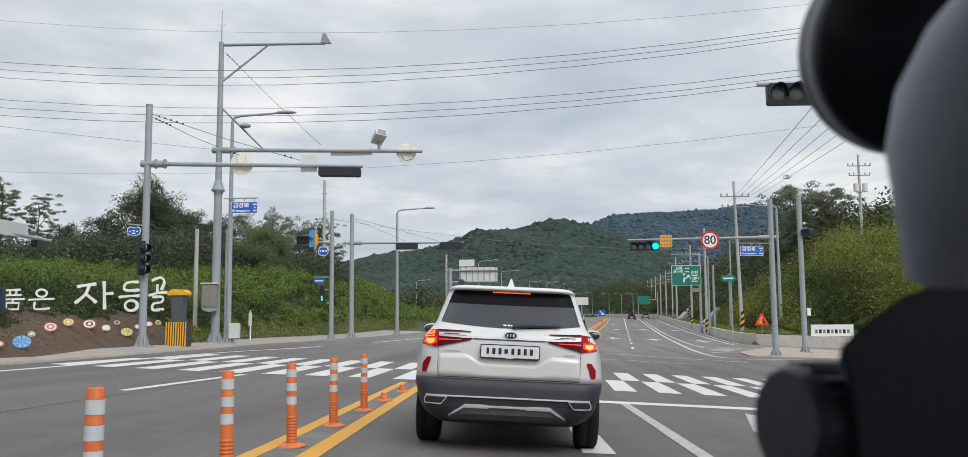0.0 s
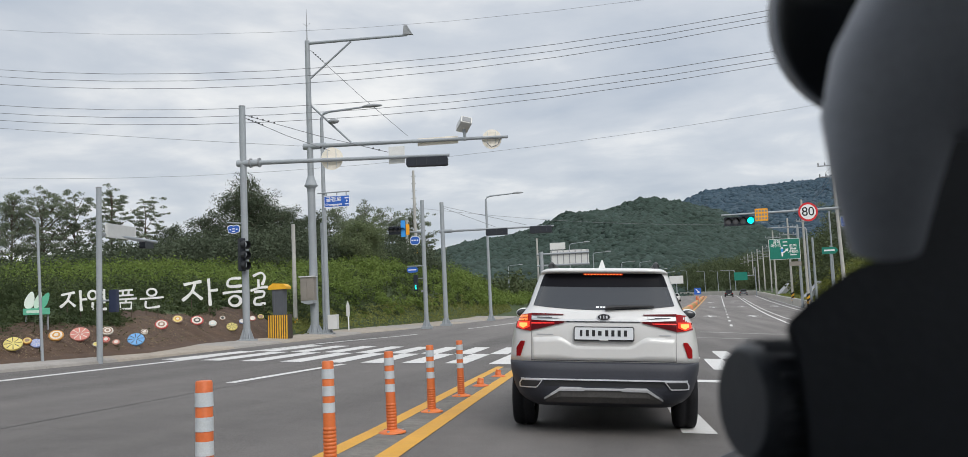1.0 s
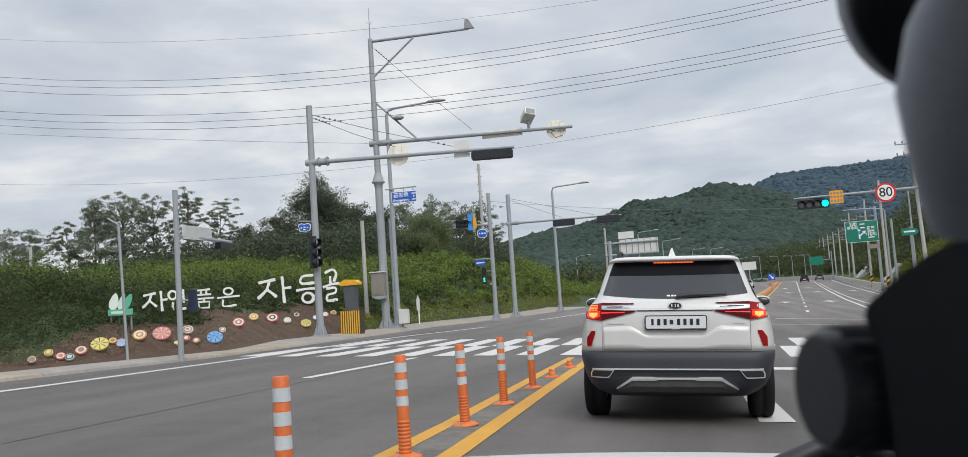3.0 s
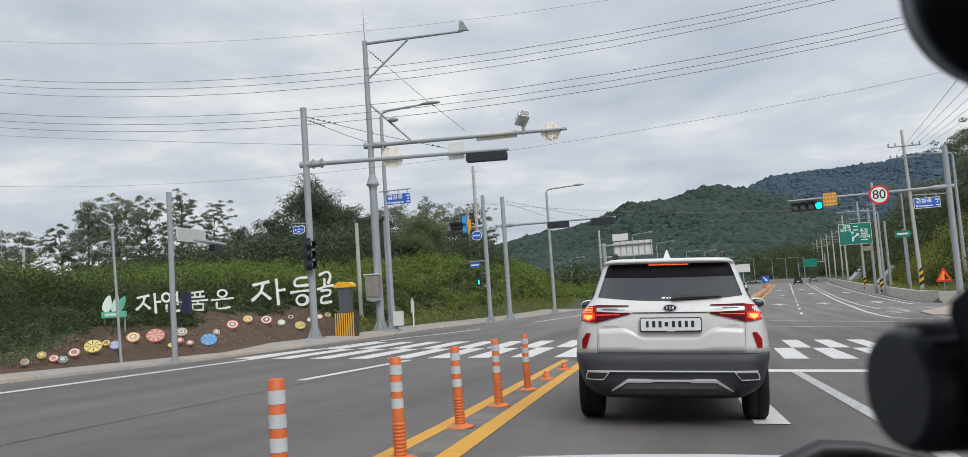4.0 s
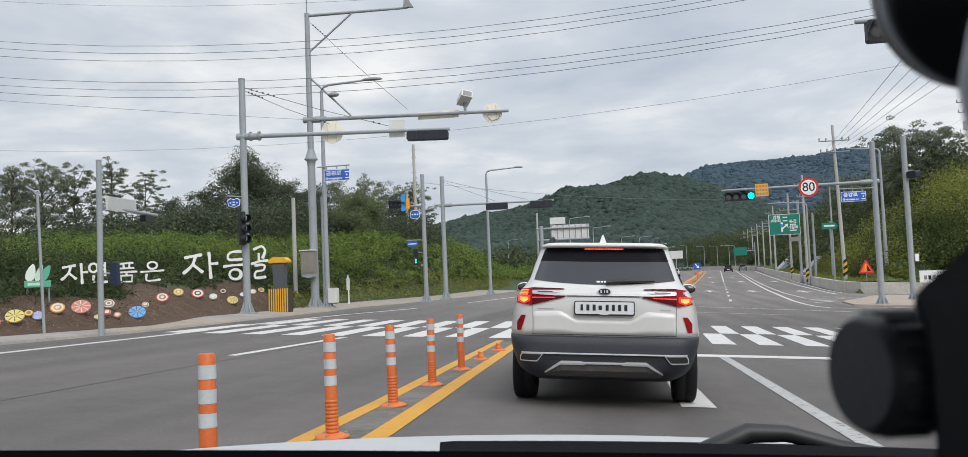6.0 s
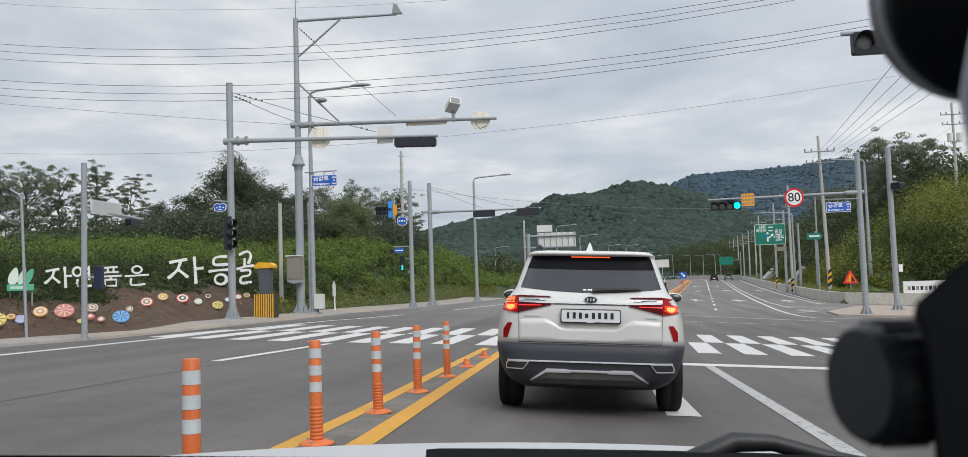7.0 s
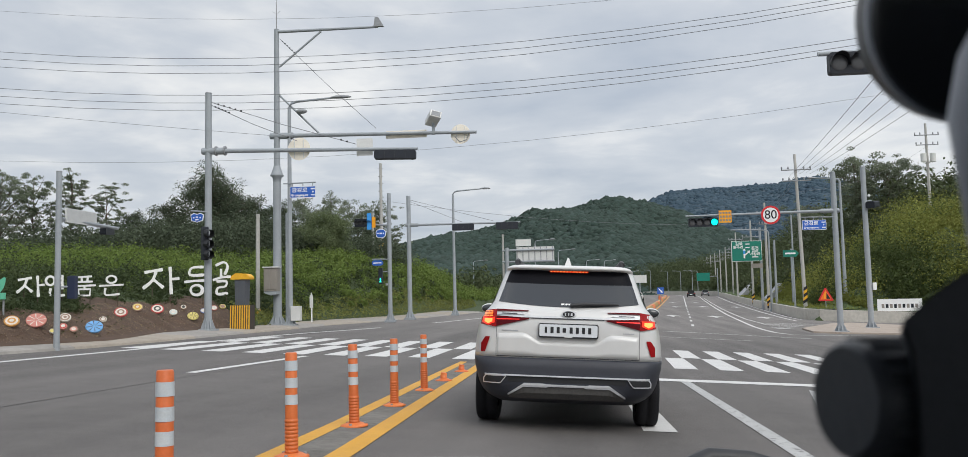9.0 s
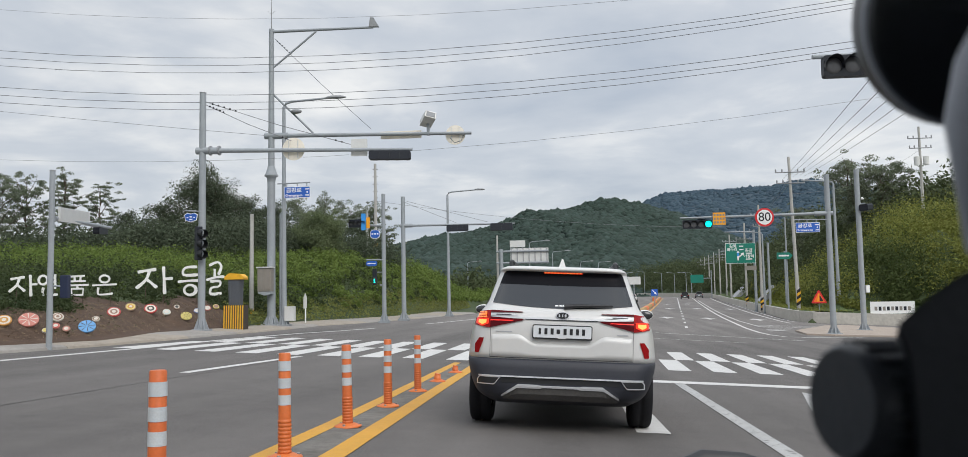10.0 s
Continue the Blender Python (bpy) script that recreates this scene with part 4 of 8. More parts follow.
for az, dist, el, turn in ((-25.6, 70, 6.3, 70), (-27.7, 68, 5.7, 130), (-21.9, 78, 7.0, 250), (-18.9, 80, 6.3, 30), (-13.4, 90, 5.4, 160)):
    plant_copy(rnd, *on_ray(az, dist), rise_to(az, dist, el) / 6.1, turn)
plant(tree("round_bush", "rounded light green tree on the bank", 4.6, 2.5, 26000, 0.075, M_LEAF_H, 19, 0.03, 14, 9, 0.36, 0.85, 1, 0.45), *on_ray(-16.2, 69), rise_to(-16.2, 69, 5.8) / 4.7, 0)

# trees over the cut slope
hill_a = tree("hillside_tree", "spreading tree standing over the roadside hill", 11.5, 2.9, 11000, 0.12, M_LEAF_B, 12, 0.30, 13, 9, 0.28, 0.5, 1, 0.7)
plant(hill_a, 31.5, 100, 1.0, 0)
for x, y, s, turn in ((34.3, 99, 0.72, 90), (36.2, 101, 0.74, 200), (33.6, 108, 0.88, 40), (41.5, 100, 0.48, 300), (45.5, 98, 0.5, 150), (31.5, 124, 0.86, 260)):
    plant_copy(hill_a, x, y, s, turn)


def mountain(name, label, azs, crest, r0, r1, base, material, leaf, count, size, rough, seed, relief=0.20):
    """A wooded ridge whose skyline follows crest heights over compass directions."""
    na, nr = 190, 46
    az0, az1 = azs[0], azs[-1]

    def height(az, u):
        c = float(np.interp(az, azs, crest))
        a, d = radians(az), r0 + (r1 - r0) * u
        x, y = d * math.sin(a), d * math.cos(a)
        ridge = noise.fractal((x * rough, y * rough, seed), 1.0, 2.0, 5)
        spur = abs(noise.noise((x * rough * 1.3 + 0.004 * y, y * rough * 0.35, seed + 3)))
        return base + (c - base) * hump(u * 1.02) * (1 + min(0.0, relief * (0.7 * ridge - 0.3) - 1.6 * relief * spur) * math.sin(math.pi * min(1, u)) ** 0.8), x, y

    verts, faces = [], []
    for i in range(na):
        az = az0 + (az1 - az0) * i / (na - 1)
        for j in range(nr):
            z, x, y = height(az, j / (nr - 1))
            verts.append((x, y, z))
        a, d = radians(az), r1 * 1.25
        verts.append((d * math.sin(a), d * math.cos(a), base - 20))
    m = nr + 1
    for i in range(na - 1):
        for j in range(nr):
            a = i * m + j
            faces.append((a, a + m, a + m + 1, a + 1))
    ob = raw(name, verts, faces, material, None, True)
    tagged(ob, label, "mountain", kind="structure")
    az = RNG.uniform(az0, az1, count)
    u = RNG.random(count) ** 0.75
    spots = []
    for a_, u_ in zip(az, u):
        z, x, y = height(a_, u_)
        spots.append((x, y, z + RNG.uniform(-0.9, 0.5) * size / 3.3))
    tufts("forest_crowns", "rounded tree crowns of the forest on the mountain", spots, size, leaf)


def tufts(name, label, spots, size, leaf):
    """Rounded, uneven tree crowns set close together, joined into one mesh."""
    c = np.asarray(spots, float)
    n = len(c)
    s = size * RNG.uniform(0.45, 1.4, (n, 1, 1))
    s = s * np.stack([np.ones((n, 1)), np.ones((n, 1)), RNG.uniform(0.6, 1.0, (n, 1))], -1)
    k = 5
    ang = np.arange(k)[None] * 2 * np.pi / k + RNG.uniform(0, 6.28, (n, 1))
    ring = np.stack([np.cos(ang), np.sin(ang)], -1)
    v = np.zeros((n, 2 * k + 1, 3))
    for q, (rad, h) in enumerate(((1.0, 0.0), (0.84, 0.5))):
        jit = RNG.uniform(0.7, 1.2, (n, k, 1))
        v[:, q * k:(q + 1) * k, :2] = ring * rad * jit
        v[:, q * k:(q + 1) * k, 2] = h * RNG.uniform(0.6, 1.25, (n, k)) - 0.3
    v[:, 2 * k, :2] = RNG.uniform(-0.25, 0.25, (n, 2))
    v[:, 2 * k, 2] = RNG.uniform(0.5, 0.85, n)
    v = v * s + c[:, None]
    m = 2 * k + 1
    tri = []
    for i in range(k):
        i2 = (i + 1) % k
        tri += [(i, i2, k + i2), (i, k + i2, k + i), (k + i, k + i2, 2 * k)]
    tri = np.array(tri)
    f = (tri[None] + (np.arange(n) * m)[:, None, None]).reshape(-1, 3)
    me = bpy.data.meshes.new(name)
    me.vertices.add(n * m)
    me.vertices.foreach_set("co", v.ravel())
    me.loops.add(f.size)
    me.loops.foreach_set("vertex_index", f.ravel())
    me.polygons.add(len(f))
    me.polygons.foreach_set("loop_start", np.arange(0, f.size, 3))
    me.polygons.foreach_set("loop_total", np.full(len(f), 3))
    me.polygons.foreach_set("use_smooth", np.ones(len(f), bool))
    me.update()
    me.materials.append(leaf)
    return tagged(new(name, me), label, "forest", kind="stuff")


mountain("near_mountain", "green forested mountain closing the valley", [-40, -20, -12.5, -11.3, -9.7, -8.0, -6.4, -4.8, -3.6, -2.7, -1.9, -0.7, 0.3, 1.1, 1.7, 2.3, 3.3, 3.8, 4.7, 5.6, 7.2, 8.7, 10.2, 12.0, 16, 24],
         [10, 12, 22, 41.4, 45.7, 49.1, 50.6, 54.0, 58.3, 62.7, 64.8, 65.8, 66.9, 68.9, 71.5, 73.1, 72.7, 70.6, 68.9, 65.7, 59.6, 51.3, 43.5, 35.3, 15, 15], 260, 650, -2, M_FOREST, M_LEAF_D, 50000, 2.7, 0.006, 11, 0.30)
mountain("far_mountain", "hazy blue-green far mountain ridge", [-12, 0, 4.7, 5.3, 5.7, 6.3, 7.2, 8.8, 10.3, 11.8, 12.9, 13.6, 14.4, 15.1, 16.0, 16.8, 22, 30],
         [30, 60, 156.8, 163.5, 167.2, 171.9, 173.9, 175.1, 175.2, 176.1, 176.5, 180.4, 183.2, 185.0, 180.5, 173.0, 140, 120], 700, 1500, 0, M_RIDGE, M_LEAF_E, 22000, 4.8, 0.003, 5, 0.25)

spots = []
while len(spots) < 1500:
    y = RNG.uniform(90, 400)
    x = bank_foot(y) - (12 if y < 130 else 5) - 60 * RNG.random() ** 1.3
    spots.append((x, y, land_z(x, y) - 0.2))
n = len(spots)
clumps("roadside_woods", "dark woods beside the far carriageway", "woods", spots, RNG.uniform(1.4, 2.8, n), RNG.uniform(2.4, 6.0, n), 80, 0.36, M_WOODS)
# woods over the cut slope and along the far road
spots, tall = [], []
while len(spots) < 1700:
    y = 95 + 320 * RNG.random() ** 1.5
    d = woods_edge(y) + 45 * RNG.random() ** 1.5
    x = wall_line(y) + d
    spots.append((x, y, land_z(x, y) - 0.3))
    deep = hump((d - woods_edge(y)) / 9)
    tall.append((2.6 + 3.4 * deep) * RNG.uniform(0.75, 1.3))
n = len(spots)
clumps("hillside_woods", "dark woods on the hill beside the far road", "woods", spots, RNG.uniform(1.3, 2.7, n), tall, 150, 0.24, M_WOODS)
# undergrowth between the trees behind the bank
spots, tall = [], []
for k in range(560):
    az = RNG.uniform(-47, -11)
    dist = RNG.uniform(58, 67) + max(0, az + 24) * 1.6
    top = float(np.interp(az, [-47, -41, -38, -35.5, -33, -30, -28, -25, -21, -18.5, -17, -15, -13, -11], [4.4, 4.3, 3.3, 4.2, 4.9, 5.1, 5.4, 5.8, 6.1, 5.6, 4.8, 4.9, 4.9, 3.8]))
    x, y = on_ray(az, dist)
    spots.append((x, y, land_z(x, y) - 0.2))
    tall.append(max(0.8, rise_to(az, dist, top) * RNG.uniform(0.72, 1.02)))
n = len(spots)
clumps("bank_thicket", "dark thicket between the trees behind the bank", "woods", spots, RNG.uniform(1.0, 2.0, n), tall, 230, 0.095, M_LEAF_F)

# ---- poles, signals and signs ----


def shaft(bm, x, y, z0, z1, r0, r1, seg=14, lean=(0, 0)):
    tube(bm, [(x, y, z0), (x + lean[0], y + lean[1], z1)], [r0, r1], seg)


def pole_part(parent, z1, r0, r1, name="pole", material=None, z0=0.0, flange=True, lean=(0, 0)):
    bm = bmesh.new()
    shaft(bm, 0, 0, z0, z1, r0, r1, 16, lean)
    smoothed(bm)
    ob = part(name, bm, material or M_STEEL, parent)
    if flange:
        bm = bmesh.new()
        box(bm, -2.2 * r0, 2.2 * r0, -2.2 * r0, 2.2 * r0, -0.10, 0.03, 0.008)
        plate = part("base_flange", bm, M_STEEL, parent)
        for k in range(8):
            bm = bmesh.new()
            prism(bm, [(r0 * 0.9, 0.03), (r0 * 2.1, 0.03), (r0 * 0.95, 0.42)], -0.012, 0.012, Matrix.Rotation(2 * math.pi * k / 8, 4, "Z"))
            part("gusset", bm, M_STEEL, plate)
    return ob


def bar(parent, name, a, b, r, material=None, r1=None, seg=12):
    bm = bmesh.new()
    tube(bm, [a, b], [r, r1 if r1 else r], seg)
    smoothed(bm)
    return part(name, bm, material or M_STEEL, parent)


def plate_part(parent, name, cx, cy, cz, w, h, material, r=0.03, t=0.02, label="", turn=0.0):
    """A flat panel facing the road, with rounded corners."""
    bm = bmesh.new()
    prism(bm, rounded(w, h, min(r, h * 0.45)), -t / 2, t / 2, pose(cx, cy, cz, 0, 0, turn))
    return part(name, bm, material, parent, label)


def round_back(parent, cx, cy, cz, r, material):
    bm = bmesh.new()
    prism(bm, disc_outline(r), -0.012, 0.012, pose(cx, cy, cz))
    ob = part("round_sign", bm, material, parent, "back of a round traffic sign")
    for s in (-0.4, 0.4):
        bm = box(bmesh.new(), cx + s * r - 0.015, cx + s * r + 0.015, cy - 0.035, cy - 0.014, cz - 0.8 * r, cz + 0.8 * r)
        part("stiffener", bm, M_STEEL_BACK, ob)
    return ob


def signal_back(parent, x0, x1, cy, z0, z1, tilt=0.0):
    """A four-lamp signal from behind: a long dark housing with its visors on the far side."""
    w, h = x1 - x0, z1 - z0
    m = pose((x0 + x1) / 2, cy, (z0 + z1) / 2, -8, tilt, 0)
    bm = bmesh.new()
    prism(bm, rounded(w, h, 0.06), -0.09, 0.10, m)
    ob = part("signal_housing", bm, M_SIGNAL, parent, "dark back of a four-lamp signal")
    for k in range(1, 4):
        x = -w / 2 + w * k / 4
        bm = box(bmesh.new(), x - 0.008, x + 0.008, -0.102, -0.09, -h / 2 + 0.03, h / 2 - 0.03, 0, m)
        part("seam", bm, M_BLACKP, ob)
    for k in range(4):
        bm = bmesh.new()
        c = m @ Vector((-w / 2 + w * (k + 0.5) / 4, 0.10, 0))
        tube(bm, [c, c + Vector((0, 0.26, -0.01))], [h * 0.37, h * 0.35], 16, caps=False)
        part("visor", bm, M_BLACKP, ob)
    return ob


def signal_front(parent, x0, x1, cy, z0, z1, lit=None):
    """A four-lamp signal seen from the front, one lamp lit at most."""
    w, h = x1 - x0, z1 - z0
    bm = bmesh.new()
    prism(bm, rounded(w, h, 0.05), -0.09, 0.10, pose((x0 + x1) / 2, cy, (z0 + z1) / 2))
    ob = part("signal_housing", bm, M_SIGNAL, parent, "dark four-lamp signal housing")
    for k in range(4):
        cx, cz, r = x0 + w * (k + 0.5) / 4, (z0 + z1) / 2, min(h * 0.40, w * 0.11)
        bm = bmesh.new()
        rings = []
        for q in range(5):
            a = math.pi / 2 * q / 4
            rings.append([bm.verts.new((cx + r * math.cos(a) * math.cos(t), cy - 0.092 - 0.035 * math.sin(a), cz + r * math.cos(a) * math.sin(t))) for t in [2 * math.pi * i / 20 for i in range(20)]])
        for r0, r1 in zip(rings[:-1], rings[1:]):
            for i in range(20):
                bm.faces.new((r0[i], r0[(i + 1) % 20], r1[(i + 1) % 20], r1[i]))
        part("lens", bm, M_GREEN_ON if k == lit else M_LENS, ob, "lit green lens" if k == lit else "", True)
        bm = bmesh.new()
        vs0 = [bm.verts.new((cx + 1.12 * r * math.cos(t), cy - 0.09, cz + 1.12 * r * math.sin(t))) for t in [radians(-20 + 220 * i / 16) for i in range(17)]]
        vs1 = [bm.verts.new((cx + 1.10 * r * math.cos(t), cy - 0.09 - 0.24 * (0.35 + 0.65 * max(0, math.sin(t))), cz + 1.10 * r * math.sin(t))) for t in [radians(-20 + 220 * i / 16) for i in range(17)]]
        for i in range(16):
            bm.faces.new((vs0[i], vs0[i + 1], vs1[i + 1], vs1[i]))
        part("visor", bm, M_BLACKP, ob)
    return ob


def beads(parent, a, b, count, first=0.04, step=0.035):
    """Small strain insulators threaded on a wire near its upper end."""
    for k in range(count):
        c = Vector(a).lerp(Vector(b), first + step * k)
        bm = bmesh.new()
        bmesh.ops.create_uvsphere(bm, u_segments=8, v_segments=6, radius=0.035, matrix=Matrix.Translation(c))
        part("wire_insulator", bm, M_BLACKP, parent, "", True)


def lamp_head(parent, x, y, z, length=0.7, side=1):
    bm = bmesh.new()
    bmesh.ops.create_uvsphere(bm, u_segments=16, v_segments=8, radius=1)
    for v in bm.verts:
        v.co = Vector((x + side * length / 2 * v.co.x, y + 0.14 * v.co.y, z + (0.11 if v.co.z > 0 else 0.05) * v.co.z))
    return part("lamp_head", bm, M_STEEL_D, parent, "grey street lamp head", True)


# slim pole beside the gutter with a small arm
p = thing("slim_pole", "slim galvanized pole beside the concrete gutter", "pole", pose(-11.1, 15.95, 0.36, 0, -2.3, 0))
pole_part(p, 2.80, 0.030, 0.026, flange=False, z0=-0.2)
bar(p, "arm", (0, 0, 2.78), (-0.24, 0, 2.94), 0.02)

# pole with a sign board and a signal reaching back over the side way
p = thing("signal_pole", "galvanized pole with a pale sign board and a signal", "traffic signal", pose(-10.5, 16.94, 0.31))
pole_part(p, 3.56, 0.062, 0.056, z0=-0.1, flange=False)
cap = bmesh.new()
shaft(cap, 0, 0, 3.56, 3.58, 0.06, 0.06)
part("pole_cap", cap, M_STEEL_D, p)
bar(p, "arm", (0.0, 0.1, 2.60), (-3.2, 8.2, 3.12), 0.05)
bm = bmesh.new()
prism(bm, [(-0.0, -0.15), (4.4, -0.17), (4.4, 0.17), (0, 0.15)], -0.02, 0.02, pose(-0.02, 0.3, 2.70, 0, -4, 112.3))
board = part("sign_board", bm, M_STEEL_BACK, p, "pale back of a direction sign board")
for z in (-0.09, 0.0, 0.09):
    bm = bmesh.new()
    box(bm, 0.05, 4.35, 0.02, 0.05, z - 0.012, z + 0.012, 0, pose(-0.02, 0.3, 2.70, 0, -4, 112.3))
    part("stiffener", bm, M_STEEL_D, board)
bm = bmesh.new()
box(bm, 2.17, 2.23, 0.02, 0.055, -0.15, 0.15, 0, pose(-0.02, 0.3, 2.70, 0, -4, 112.3))
part("stiffener", bm, M_STEEL_D, board)
bm = bmesh.new()
prism(bm, rounded(1.9, 0.20, 0.05), -0.08, 0.08, pose(-2.62, 6.6, 2.90, 0, -4, 112.3))
part("signal_housing", bm, M_SIGNAL, p, "dark back of a signal")
bm = bmesh.new()
box(bm, 0.13, 0.30, 0.12, 0.24, 0.95, 1.42, 0.015)
bar(p, "box_bracket", (0, 0, 1.2), (0.18, 0.18, 1.2), 0.02)
part("control_box", bm, mat("navy_box_paint", (0.018, 0.026, 0.06), 0.5), p, "navy blue control box")

# mast-arm signal at the end of the crosswalk
p = thing("mast_arm_signal", "galvanized mast-arm signal pole beside the crosswalk", "traffic signal", pose(-12.68, 29.4, 0.2))
pole_part(p, 8.31, 0.128, 0.112)
cap = bmesh.new()
shaft(cap, 0, 0, 8.31, 8.34, 0.118, 0.118)
part("pole_cap", cap, M_STEEL_D, p)
bar(p, "arm", (0.0, 0, 6.26), (7.46, 0, 6.05), 0.085, None, 0.055)
bar(p, "arm_sleeve", (-0.22, 0, 6.262), (0.62, 0, 6.24), 0.125)
for k, dx in enumerate((0.26, 0.58)):
    bm = bmesh.new()
    shaft(bm, 0, 0, 0, 0.05, 0.17, 0.17)
    for v in bm.verts:
        v.co = Matrix.Rotation(radians(90), 4, "Y") @ v.co + Vector((dx, 0, 6.25))
    part("bolted_collar", bm, M_STEEL_D, p)
round_back(p, 3.24, 0.13, 6.23, 0.40, M_CREAM_BACK)
plate_part(p, "sign_back", 5.58, 0.12, 6.2, 0.57, 0.60, M_STEEL_BACK, 0.03, 0.02, "back of a square sign")
signal_back(p, 5.98, 7.42, -0.12, 5.70, 6.00, 1.5)
for a, b in (((0.1, 0, 8.0), (5.3, 0, 6.3)), ((0.1, 0, 7.9), (3.2, 0, 6.5))):
    bm = bmesh.new()
    tube(bm, [a, Vector(a).lerp(Vector(b), 0.5) - Vector((0, 0, 0.06)), b], 0.011, 5)
    part("stay_wire", bm, M_CABLE, p)
    beads(p, a, b, 5, 0.05, 0.04)
    beads(p, a, b, 2, 0.9, 0.04)
bar(p, "sign_bracket", (0.0, -0.1, 4.10), (-0.58, -0.12, 4.16), 0.025)
bm = bmesh.new()
prism(bm, [(-0.24, 0.10), (-0.12, 0.17), (0, 0.13), (0.12, 0.17), (0.24, 0.10), (0.21, -0.10), (0, -0.17), (-0.21, -0.10)], -0.012, 0.012, pose(-0.33, -0.16, 3.9))
shield = part("route_sign", bm, M_WHITE_S, p, "blue route shield sign")
bm = bmesh.new()
prism(bm, [(-0.215, 0.085), (-0.11, 0.145), (0, 0.105), (0.11, 0.145), (0.215, 0.085), (0.185, -0.085), (0, -0.145), (-0.185, -0.085)], -0.004, 0.004, pose(-0.33, -0.178, 3.9))
part("blue_field", bm, M_BLUE, shield)
for dx, w, dz in ((-0.12, 0.05, 0), (0.0, 0.08, 0.02), (0.12, 0.05, 0), (0.0, 0.12, -0.07)):
    bm = bmesh.new()
    box(bm, -0.33 + dx - w / 2, -0.33 + dx + w / 2, -0.19, -0.183, 3.9 + dz - 0.022, 3.9 + dz + 0.022)
    part("mark", bm, M_WHITE_S, shield)
bm = bmesh.new()
prism(bm, rounded(0.24, 1.16, 0.04), -0.12, 0.08, pose(0.0, -0.24, 2.99, 0, 0, -50))
ped = part("side_signal", bm, M_SIGNAL, p, "three-lamp signal seen from the side")
for k in range(3):
    bm = bmesh.new()
    c = Vector((0.0, -0.24, 2.99 + 0.36 * (1 - k)))
    d = Vector((0.8, -0.45, -0.14)).normalized()
    tube(bm, [c + d * 0.06, c + d * 0.30], [0.15, 0.15], 14, caps=False)
    part("visor", bm, M_BLACKP, ped)
bar(p, "signal_bracket", (0, 0, 3.4), (0.0, -0.2, 3.4), 0.03)

# tall enforcement-camera mast
p = thing("camera_mast", "tall galvanized camera mast with two arms and a cabinet", "camera mast", pose(-13.28, 38.3, 0.12))
pole_part(p, 6.4, 0.19, 0.175)
bm = bmesh.new()
tube(bm, [(0, 0, 6.4), (0, 0, 6.62), (0, 0, 6.7), (0, 0, 6.72), (0, 0, 6.8), (0.0, 0, 7.15)], [0.175, 0.20, 0.31, 0.31, 0.26, 0.15], 16)
part("joint_flange", smoothed(bm), M_STEEL, p)
bm = bmesh.new()
shaft(bm, 0, 0, 7.15, 13.5, 0.145, 0.11)
part("upper_shaft", smoothed(bm), M_STEEL, p)
bm = bmesh.new()
tube(bm, [(0, 0, 13.5), (0, 0, 14.3), (0, 0, 15.0)], [0.025, 0.02, 0.008], 6)
tube(bm, [(-0.18, 0, 14.35), (0, 0, 14.2), (0.18, 0, 14.35)], 0.008, 5)
part("lightning_rod", bm, M_STEEL_D, p)
bar(p, "upper_arm", (0.05, 0, 13.38), (4.75, 0, 13.36), 0.075, None, 0.055)
bar(p, "upper_brace", (0.12, 0, 11.72), (2.1, 0, 13.3), 0.045)
bar(p, "camera_arm", (0.0, 0, 8.54), (9.15, 0, 8.34), 0.10, None, 0.07)
bar(p, "arm_sleeve", (-0.3, 0, 8.545), (0.75, 0, 8.52), 0.15)
bar(p, "lower_brace", (0.12, 0, 10.42), (1.95, 0, 8.6), 0.045)
bm = bmesh.new()
prism(bm, [(-0.16, 0), (0.30, -0.02), (0.05, 0.42), (-0.10, 0.42)], -0.08, 0.08, pose(4.72, 0, 13.38))
part("sensor", bm, M_STEEL_D, p, "small wedge-shaped sensor")
plate_part(p, "message_panel", 5.95, 0.15, 8.40, 1.86, 0.34, M_CREAM_BACK, 0.02, 0.05, "long pale panel seen from behind")
bm = bmesh.new()
box(bm, -0.26, 0.26, -0.55, 0.35, -0.16, 0.16, 0.03, pose(7.18, 0, 8.98, -18, 12, 22))
camh = part("enforcement_camera", bm, M_STEEL_BACK, p, "boxy grey enforcement camera")
bm = bmesh.new()
box(bm, -0.20, 0.20, -0.565, -0.54, -0.11, 0.11, 0.0, pose(7.18, 0, 8.98, -18, 12, 22))
part("camera_lid", bm, M_STEEL_D, camh)
bar(p, "camera_stem", (7.22, 0, 8.3), (7.2, 0, 8.86), 0.07)
round_back(p, 8.41, 0.13, 8.30, 0.44, M_CREAM_BACK)
bm = bmesh.new()
tube(bm, [(8.2, 0, 8.15), (8.4, -0.1, 7.9), (8.7, -0.05, 8.0), (8.78, 0, 8.25)], 0.02, 6)
part("cable_loop", bm, M_CABLE, p)
for a, b in (((0.15, 0, 13.05), (4.6, 0, 8.7)),):
    bm = bmesh.new()
    tube(bm, [a, Vector(a).lerp(Vector(b), 0.5) - Vector((0, 0, 0.08)), b], 0.012, 5)
    part("stay_wire", bm, M_CABLE, p)
    beads(p, a, b, 6, 0.03, 0.025)
bm = bmesh.new()
box(bm, -0.42, 0.20, -0.62, -0.24, 1.48, 2.52, 0.02)
cab = part("control_cabinet", bm, M_CABINET, p, "taupe steel control cabinet")
